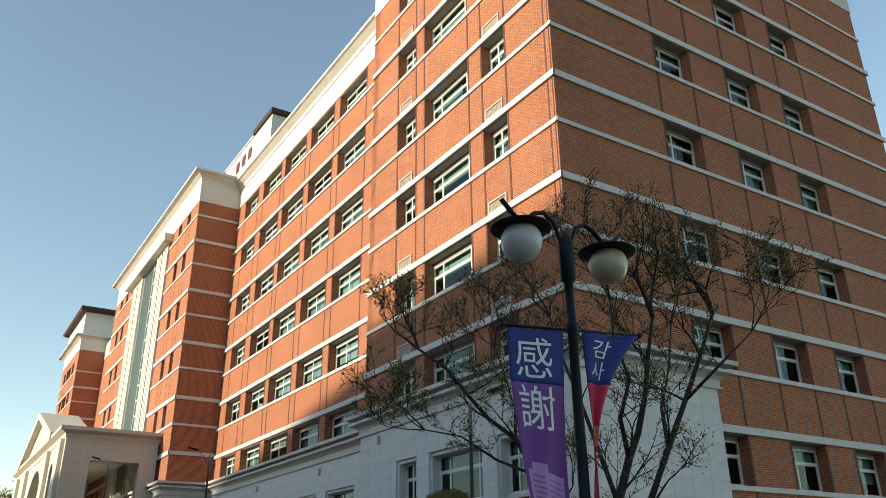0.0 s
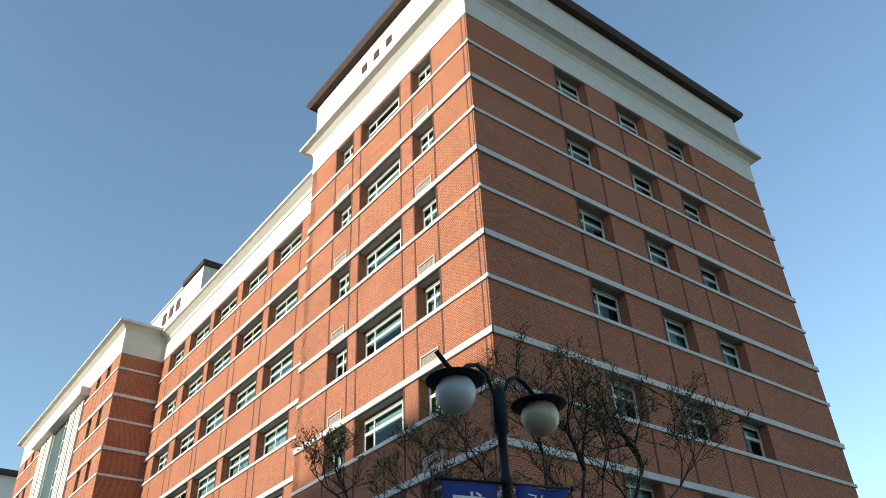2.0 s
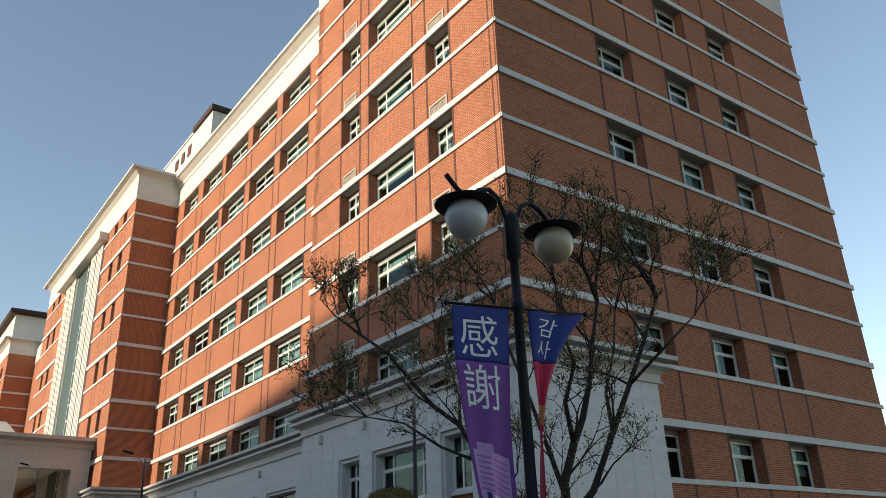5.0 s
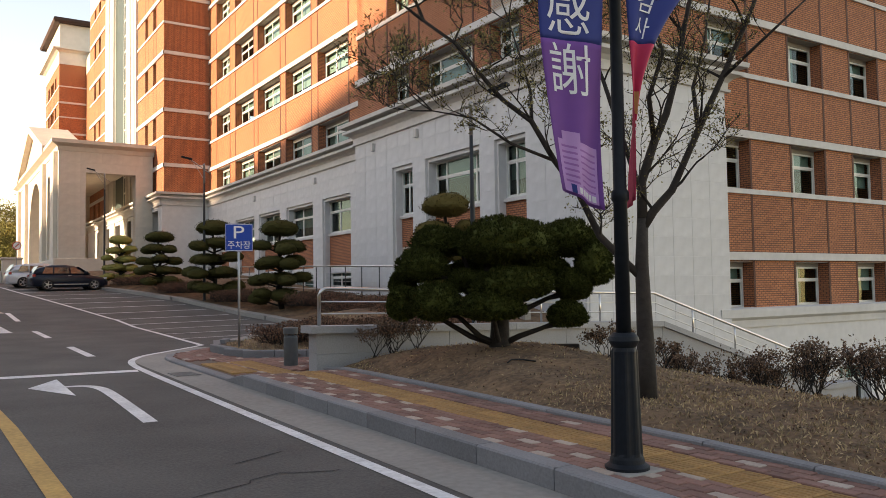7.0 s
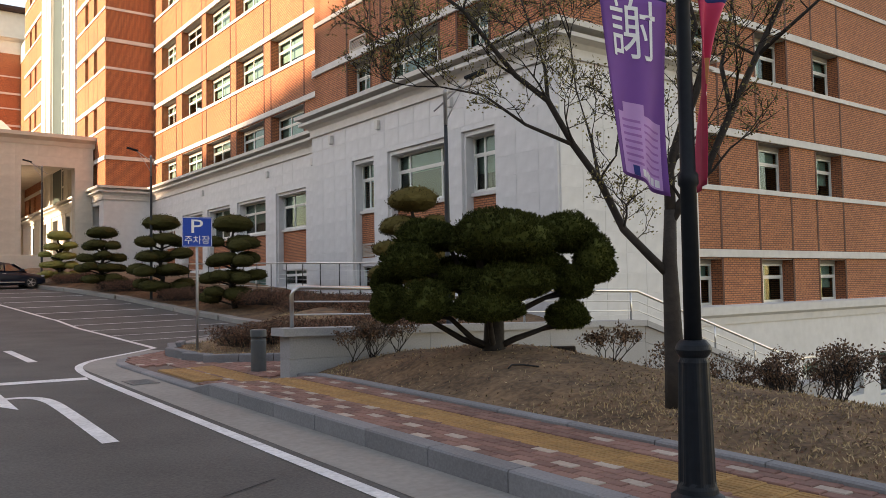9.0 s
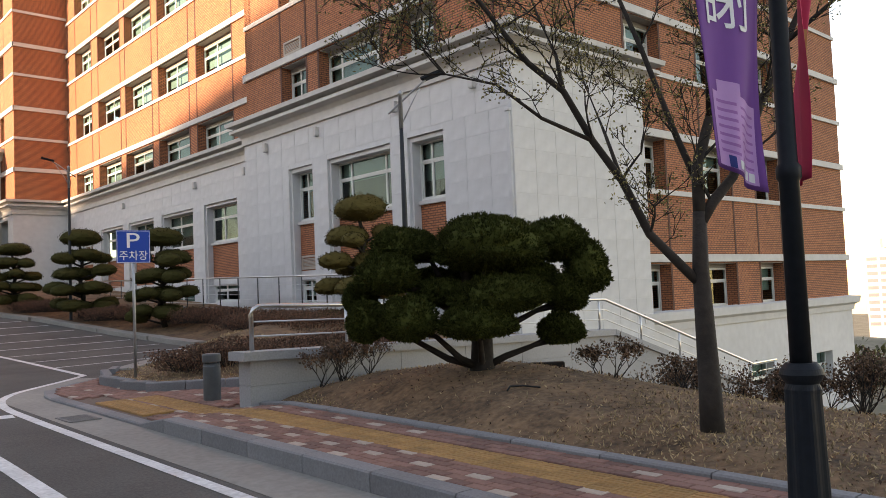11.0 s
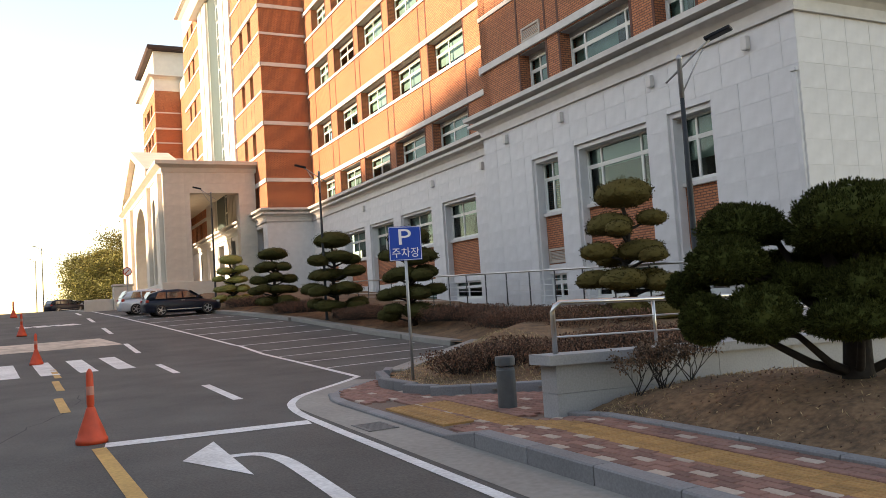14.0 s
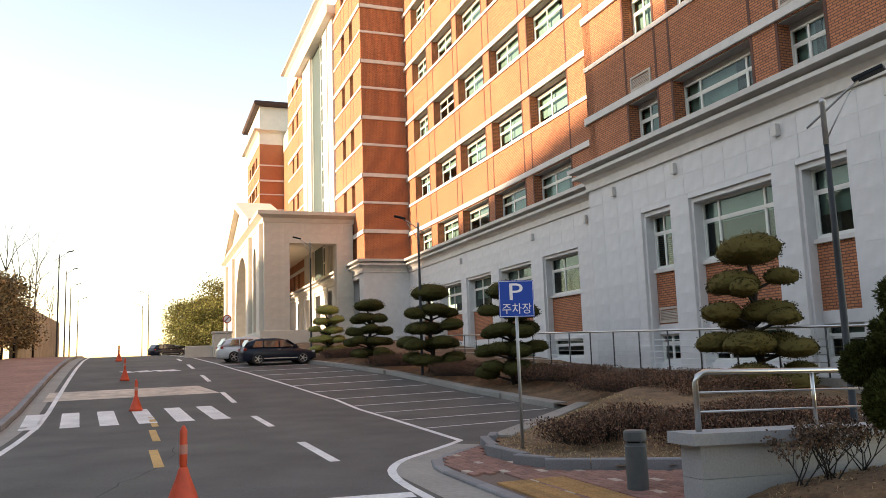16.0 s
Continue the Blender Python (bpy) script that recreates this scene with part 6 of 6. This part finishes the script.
for y in (1.05, 4.42, 8.73, 12.18):
    wall_light(-0.158, y, 7.35, -90)
for y in (16.9, 21.8, 31.0):
    wall_light(1.492, y, 7.25, -90)
pipe = thing("corner_conduit", "pale capped conduit running down the stone corner", "conduit", pose(-0.158, -0.30, 0))
part("cover", boxes((-0.07, 0.02, 0.03, 0.16, 0.5, 6.3), bevel=0.02), STONE, pipe)
part("cap", boxes((-0.10, 0.02, 0.01, 0.18, 6.3, 6.39), bevel=0.02), STONE, pipe)

# ---- cars ----
CARBLACK = material("black_car_paint", (0.008, 0.012, 0.024), 0.3, spread=0.05, bump=0.0, spec=0.3)
CARWHITE = material("silver_car_paint", (0.55, 0.57, 0.60), 0.25, 0.2, spread=0.04, bump=0.0)
RIM = material("alloy", (0.42, 0.42, 0.43), 0.35, 0.8)
CARGLASS = material("car_glass", (0.02, 0.025, 0.028), 0.06, spread=0.02, spec=0.9, bump=0.0)
RED = material("tail_light", (0.35, 0.012, 0.012), 0.3)


def loft(sections, seg=1):
    """A shell through closed cross-sections (lists of points)."""
    bm = bmesh.new()
    rings = [[bm.verts.new(p) for p in s] for s in sections]
    for A0, B0 in zip(rings, rings[1:]):
        k = len(A0)
        for j in range(k):
            bm.faces.new((A0[j], A0[(j + 1) % k], B0[(j + 1) % k], B0[j]))
    bm.faces.new(rings[0][::-1])
    bm.faces.new(rings[-1])
    bmesh.ops.recalc_face_normals(bm, faces=bm.faces)
    return bm


def car(x, y, rz, paint, label, pitch=0.0):
    c = thing("parked_car", label, "car", pose(x, y, road_z(y) + 0.0, 0, pitch, rz) @ Matrix.Scale(0.85, 4), "parked cars")

    def ring(px, half, lo, hi):
        return [(px, -half * 0.92, lo), (px, -half, lo + 0.12), (px, -half, hi - 0.2), (px, -half * 0.93, hi - 0.05), (px, -half * 0.6, hi), (px, half * 0.6, hi), (px, half * 0.93, hi - 0.05), (px, half, hi - 0.2), (px, half, lo + 0.12), (px, half * 0.92, lo)]

    body = part("body", loft([ring(-2.2, 0.72, 0.38, 0.82), ring(-2.1, 0.86, 0.24, 0.97), ring(-1.2, 0.92, 0.2, 1.0), ring(0.5, 0.93, 0.2, 0.98), ring(1.15, 0.92, 0.2, 0.94), ring(1.9, 0.86, 0.22, 0.80), ring(2.2, 0.7, 0.3, 0.64)]), paint, c, smooth=True)

    def cab(px, half, top_half, lo, hi):
        return [(px, -half, lo), (px, -top_half, hi - 0.06), (px, -top_half * 0.8, hi), (px, top_half * 0.8, hi), (px, top_half, hi - 0.06), (px, half, lo)]

    part("cabin", loft([cab(-2.12, 0.74, 0.6, 0.92, 1.02), cab(-1.75, 0.82, 0.64, 0.94, 1.38), cab(-1.2, 0.85, 0.66, 0.95, 1.52), cab(-0.3, 0.86, 0.66, 0.95, 1.56), cab(0.25, 0.86, 0.64, 0.95, 1.49), cab(1.2, 0.8, 0.6, 0.90, 0.98)]), paint, c, smooth=True)
    for s in (-1, 1):
        for a0, a1, b0, b1 in ((-1.65, -1.05, -1.45, -1.02), (-0.97, -0.1, -0.94, -0.12), (-0.02, 0.85, -0.04, 0.22)):
            g = bmesh.new()
            g.faces.new([g.verts.new(p) for p in ((a0, s * 0.845, 1.02), (a1, s * 0.845, 1.02), (b1, s * 0.70, 1.40), (b0, s * 0.70, 1.40))])
            r = bmesh.ops.extrude_face_region(g, geom=g.faces[:])
            for q in r["geom"]:
                if isinstance(q, bmesh.types.BMVert):
                    q.co.y += s * 0.012
            bmesh.ops.recalc_face_normals(g, faces=g.faces)
            part("side_window", g, CARGLASS, c)
        part("mirror", boxes((0.75, 0.95, s * 0.93 - 0.08, s * 0.93 + 0.08, 1.0, 1.15), bevel=0.03), paint, c)
        part("door_handle", boxes((-0.2, 0.0, s * 0.935 - 0.015, s * 0.935 + 0.015, 0.86, 0.89), bevel=0.006), RIM, c)
        part("sill_trim", boxes((-1.0, 1.0, s * 0.925 - 0.015, s * 0.925 + 0.015, 0.33, 0.38), bevel=0.006), RIM, c)
        part("tail_light", boxes((-2.17, -2.0, s * 0.74 - 0.12, s * 0.74 + 0.1, 0.82, 0.98), bevel=0.03), RED, c)
        part("headlight", boxes((1.95, 2.12, s * 0.68 - 0.14, s * 0.68 + 0.1, 0.66, 0.78), bevel=0.03), GLOBE, c)
        for px in (-1.35, 1.35):
            w = part("wheel", lathe([(0.26, -0.11), (0.33, -0.10), (0.345, 0.0), (0.33, 0.10), (0.26, 0.11)], 24), TYRE, c, m=pose(px, s * 0.82, 0.34, 90, 0, 0), smooth=True)
            rim = lathe([(0.05, -0.115), (0.10, -0.105), (0.22, -0.11), (0.235, -0.12), (0.235, 0.12), (0.22, 0.11), (0.1, 0.105), (0.05, 0.115)], 20)
            part("rim", rim, RIM, w)
            for k in range(5):
                part("spoke", boxes((0.03, 0.22, -0.025, 0.025, -0.122, 0.122), bevel=0.008), RIM, w, m=pose(0, 0, 0, 0, 0, 72 * k))
    part("windscreen", boxes((0, 0.012, -0.66, 0.66, 0, 0.86)), CARGLASS, c, m=pose(1.16, 0, 0.99, 0, -58, 0))
    part("rear_window", boxes((-0.012, 0, -0.62, 0.62, 0, 0.5)), CARGLASS, c, m=pose(-2.1, 0, 1.06, 0, 34, 0))
    return c


car(-9.2, 30.2, 5, CARBLACK, "dark navy hatchback parked across the bay", 0)
car(-10.1, 33.0, 6, CARWHITE, "silver white car parked behind the dark one", 0)
for i, (x, y) in enumerate(((-13.6, 76), (-12.9, 80), (-12.2, 84))):
    car(x, y, 30, (CARBLACK, CARWHITE, CARBLACK)[i], "small parked car far up the hill")
ns = thing("no_turn_sign", "round red-rimmed sign on a post", "road sign", pose(-11.05, 37.5, road_z(37.5), 0, 0, 8) @ Matrix.Scale(0.86, 4))
part("post", tube([(0, 0.03, 0), (0, 0.03, 3.0)], 0.035), GREYSTEEL, ns)
disc = part("plate", lathe([(0.3, -0.012), (0.3, 0.012)], 24), WHITE, ns, m=pose(0, 0, 2.7, 90, 0, 0))
bm = lathe([(0.30, 0.014), (0.30, 0.02), (0.24, 0.02), (0.24, 0.014)], 24)
part("rim", bm, RED, disc)
part("face", lathe([(0.235, 0.0205), (0.235, 0.0225)], 24), WHITE, disc)
part("bar", boxes((-0.2, 0.2, -0.03, 0.03, 0.0235, 0.027)), RED, disc, m=pose(0, 0, 0, 0, 0, 45))
gatepost = thing("stone_gate_wall", "pale stone gate pier with a low wall at the portico drive", "wall", pose(-12.2, 40.5, road_z(40)))
part("pier", boxes((0.55, 1.65, -0.5, 0.5, -0.2, 1.45), bevel=0.04), CREAM, gatepost)
part("pier_cap", boxes((0.48, 1.72, -0.57, 0.57, 1.45, 1.58), bevel=0.03), CREAM, gatepost)
part("low_wall", boxes((-1.1, 0.54, -0.3, 0.3, -0.3, 0.72), bevel=0.04), CREAM, gatepost)
part("low_wall", boxes((1.66, 4.2, -0.3, 0.3, -0.2, 1.0), bevel=0.04), CREAM, gatepost)

# ---- distance: trees up the hill, far lamps, left bank, city blocks ----
def far_tree(x, y, h, w, seed, mat, label):
    t = thing("hill_tree", label, "tree", pose(x, y, land_z(x, y) - 0.2), "trees up the hill")
    r = random.Random(seed)
    part("trunk", tube([(0, 0, 0), (0.1, 0, h * 0.35), (0, 0.1, h * 0.7)], [0.16, 0.12, 0.06], 8), BARK, t, smooth=True)
    gen = np.random.default_rng(seed)
    vs, fs, k = [], [], 0
    for i in range(18):
        c = np.array([r.uniform(-1, 1) * w * 0.40, r.uniform(-1, 1) * w * 0.40, h * r.uniform(0.28, 0.92)])
        m = 900
        p = c + gen.normal(0, 1, (m, 3)) * np.array([w * 0.13, w * 0.13, h * 0.055])
        v, f = leaf_quads(p, p - c + np.array([0, 0, 0.3]), 0.22, 0.07, gen, 0.8)
        vs.append(v)
        fs.append(f + k)
        k += len(v)
    me = quad_mesh("crown", np.vstack(vs).tolist(), np.vstack(fs).tolist())
    part("crown", me, mat, t)


for i in range(9):
    far_tree(-8.2 + rng.uniform(-1.6, 2.2) - i * 0.1, 78 + i * 5.0, 7.8 + rng.uniform(-1.5, 2.0), 6.5, 300 + i, FARGREEN, "leafy yellow-green tree beyond the portico")
for i in range(8):
    x, y = -23.5 - rng.uniform(0, 1.5) - i * 0.35, 48 + i * 6.5
    h = 8 + rng.uniform(-0.5, 1.5)
    branching_tree("bare_tree", "tall bare tree on the bank across the road", x, y, land_z(x, y) - 0.1, [
        ([(0, 0, 0), (0.05, 0, h * 0.25), (0, 0.1, h * 0.5), (0.1, 0, h * 0.75)], 0.1, 2, h * 0.2)], 400 + i, 0, BUD, 0.1, spread=0.45, group="bare bank trees", thin=0.012)
bank = thing("bank_wall", "weathered concrete retaining wall on the far bank", "wall", pose(-25.2, 62, road_z(62)))
part("wall", boxes((-0.3, 0.3, -4, 26, -0.5, 4.4), bevel=0.05), material("old_concrete", (0.26, 0.23, 0.18), 0.9, spread=0.25, grain=2.0), bank)
for i, (x, y) in enumerate(((-25.5, 46), (-27, 51), (-28.5, 56), (-29.0, 44), (-26.4, 58))):
    far_tree(x, y, 6.0, 4.5, 500 + i, SUNLITSCRUB, "brown scrubby tree on the bank")
for i, (x, y, az) in enumerate(((-21.6, 52, 0), (-22.2, 64, 0), (-23.0, 78, 0), (-23.6, 95, 0), (-15.5, 88, 180), (-16.3, 104, 180))):
    street_lamp(x, y, road_z(y), 7.5, az, "distant street lamp up the hill")
CITY = material("far_concrete", (0.40, 0.385, 0.37), 0.8, spread=0.06, grain=0.2, bump=0.0)
CITYWIN = material("far_windows", (0.13, 0.135, 0.15), 0.4, spread=0.1, bump=0.0)
for i in range(9):
    far_az, far_d = radians(71.4 + i * 0.8), 380 + (i % 3) * 70
    bx, by = -15 + far_d * math.sin(far_az), -12 + far_d * math.cos(far_az)
    hgt = 34 + (i * 7) % 13
    base = -22.0
    ap = thing("apartment_block", "pale distant apartment block in the valley", "building", pose(bx, by, base, 0, 0, -73 + (i % 3) * 8), "far apartments")
    part("wall", boxes((-5, 5, -5, 5, -40, hgt)), CITY, ap)
    for k in range(int(hgt // 3.2)):
        part("window_band", boxes((-4.4, -0.5, -5.05, -4.9, 2 + k * 3, 3.4 + k * 3), (0.5, 4.4, -5.05, -4.9, 2 + k * 3, 3.4 + k * 3)), CITYWIN, ap)
gen = np.random.default_rng(77)
vs, fs, k = [], [], 0
for i in range(160):
    x, y = 26 + gen.uniform(0, 60), gen.uniform(-14, 45)
    c = np.array([x, y, land_z(x, y) + gen.uniform(0.3, 1.6)])
    p = c + gen.normal(0, 1, (160, 3)) * np.array([1.2, 1.2, 0.6])
    v, f = leaf_quads(p, p - c + np.array([0, 0, 0.4]), 0.4, 0.12, gen, 0.8)
    vs.append(v)
    fs.append(f + k)
    k += len(v)
me = quad_mesh("scrub", np.vstack(vs).tolist(), np.vstack(fs).tolist())
me.materials.append(material("scrub_green", (0.12, 0.12, 0.045), 0.9, spread=0.35, grain=0.5, bump=0.0, island=0.9))
tagged(new("scrub", me), "green and brown scrub on the slope below", "bushes", kind="stuff")
# ---- stone facing slabs of the base ----
SLABS = {}


def slab_piece(w, h, mat):
    key = (round(w, 3), round(h, 3), mat.name)
    if key not in SLABS:
        g, e, d = 0.0035, 0.002, 0.008
        x0, x1, z0, z1 = g, w - g, g, h - g
        v = [(x0, 0, z0), (x1, 0, z0), (x1, 0, z1), (x0, 0, z1), (x0 + e, -d, z0 + e), (x1 - e, -d, z0 + e), (x1 - e, -d, z1 - e), (x0 + e, -d, z1 - e)]
        f = [(4, 5, 6, 7), (0, 1, 5, 4), (1, 2, 6, 5), (2, 3, 7, 6), (3, 0, 4, 7)]
        me = quad_mesh("stone_slab", v, f)
        me.materials.append(mat)
        SLABS[key] = me
    return SLABS[key]


def face_with_slabs(parent, length, z0, z1, holes, sw=0.92, sh=0.59, mat=STONE):
    rows_n = int(round((z1 - z0) / sh))
    sh = (z1 - z0) / rows_n
    for j in range(rows_n):
        lo, hi = z0 + j * sh, z0 + (j + 1) * sh
        spans = [(0.0, length)]
        for a, b, c, d in holes:
            if c < hi - 0.02 and d > lo + 0.02:
                spans = [s for u0, u1 in spans for s in ((u0, min(u1, a)), (max(u0, b), u1)) if s[1] - s[0] > 0.06]
        for u0, u1 in spans:
            x = u0
            while x < u1 - 0.05:
                off = sw
                w = min(off, u1 - x)
                if u1 - x - w < 0.3:
                    w = u1 - x
                part("stone_slab", slab_piece(w, hi - lo, mat), None, parent, m=pose(x, 0, lo))
                x += w


face_with_slabs(baseA, 14.2, -0.1, CORN - 0.93, CASE)
face_with_slabs(baseB, 6.02, -1.7, CORN - 0.93, [], sw=0.86)
face_with_slabs(bw, LW, 0.8, CORN - 0.93, caseW, sw=1.1)

# thin facing panels of the pavilion's attic
for i in range(17):
    for j in range(3):
        part("attic_panel", slab_piece(21.7 / 17, 0.98, PAINT), None, pavilion, m=pose(0.1 + i * 21.7 / 17, 0.018, 32.6 + j * 0.98))

face_with_slabs(side_wall, 6.3, PZ + 1.7, PT - 0.8, [(1.75, 5.1, 3.0, 10.1)], 1.4, 0.75, CREAM)

# ---- pavers of the near walk ----
def paver_mesh(name, w, d, mat, ribs=0):
    h, e = 0.014, 0.006
    g = 0.0025
    x0, x1, y0, y1 = g, w - g, g, d - g
    v = [(x0, y0, -0.02), (x1, y0, -0.02), (x1, y1, -0.02), (x0, y1, -0.02), (x0, y0, h - e), (x1, y0, h - e), (x1, y1, h - e), (x0, y1, h - e),
         (x0 + e, y0 + e, h), (x1 - e, y0 + e, h), (x1 - e, y1 - e, h), (x0 + e, y1 - e, h)]
    f = [(0, 1, 5, 4), (1, 2, 6, 5), (2, 3, 7, 6), (3, 0, 4, 7), (4, 5, 9, 8), (5, 6, 10, 9), (6, 7, 11, 10), (7, 4, 8, 11), (8, 9, 10, 11)]
    for i in range(ribs):
        a = x0 + (x1 - x0) * (i + 0.25) / ribs
        b = x0 + (x1 - x0) * (i + 0.75) / ribs
        k = len(v)
        v += [(a, y0 + 0.02, h), (b, y0 + 0.02, h), (b, y1 - 0.02, h), (a, y1 - 0.02, h), (a + 0.004, y0 + 0.025, h + 0.005), (b - 0.004, y0 + 0.025, h + 0.005), (b - 0.004, y1 - 0.025, h + 0.005), (a + 0.004, y1 - 0.025, h + 0.005)]
        f += [(k + 4, k + 5, k + 6, k + 7), (k, k + 1, k + 5, k + 4), (k + 1, k + 2, k + 6, k + 5), (k + 2, k + 3, k + 7, k + 6), (k + 3, k, k + 4, k + 7)]
    me = quad_mesh(name, v, f)
    me.materials.append(mat)
    return me


PW, PD = 0.112, 0.225
RUN = paver_mesh("paver", PW, PD, PAVER)
RUNC = paver_mesh("paver", PW, PD, CREAMPAVER)
TAC = paver_mesh("tactile_paver", 0.225, 0.225, TACTILE, 4)
rp = random.Random(9)
loose, joined = [], {"red": [], "cream": []}


def tactile_here(x, y):
    if y < -1.9 and -10.80 < x < -10.35:
        return True
    return -11.28 < x < -10.82 and -3.82 < y < -1.2


count = 0
row = 0
y = -19.0
while y < 2.0:
    pass_y = y
    x = -11.32
    i = 0
    while x < -8.2:
        yy = pass_y + (PD / 2 if i % 2 else 0.0)
        cx, cy = x + PW / 2, yy + PD / 2
        if inside(cx, cy) and not tactile_here(cx, cy):
            cream = (i % 2 == 0 and (row + i // 2) % 3 == 0 and rp.random() < 0.88) if cy < -4.2 else (i % 4 == 0 and (row + i // 4) % 4 == 0)
            m = pose(x, yy, pav_z(cy) + rp.uniform(-0.002, 0.002))
            if -10.6 < cy < -7.4 and count < 300:
                part("paver", RUNC if cream else RUN, None, pavement, m=m)
                count += 1
            else:
                joined["cream" if cream else "red"].append((x, yy, m.translation.z))
        x += PW
        i += 1
    y += PD
    row += 1
for key, src, mat in (("red", RUN, PAVER), ("cream", RUNC, CREAMPAVER)):
    base_v = np.array([tuple(q.co) for q in src.vertices])
    base_f = np.array([tuple(p.vertices) for p in src.polygons])
    offs = np.array(joined[key])
    v = (base_v[None] + offs[:, None]).reshape(-1, 3)
    f = (base_f[None] + (np.arange(len(offs)) * len(base_v))[:, None, None]).reshape(-1, 4)
    me = quad_mesh("pavers", v.tolist(), f.tolist())
    me.materials.append(mat)
    tagged(part("pavers", me, None, pavement), kind="stuff")
y = -19.0
while y < -2.0:
    for x in (-10.80, -10.575):
        part("tactile_paver", TAC, None, pavement, m=pose(x, y, pav_z(y + 0.11)))
    if -3.85 < y < -1.3:
        for x in (-11.28, -11.055):
            part("tactile_paver", TAC, None, pavement, m=pose(x, y, pav_z(y + 0.11)))
    y += 0.225
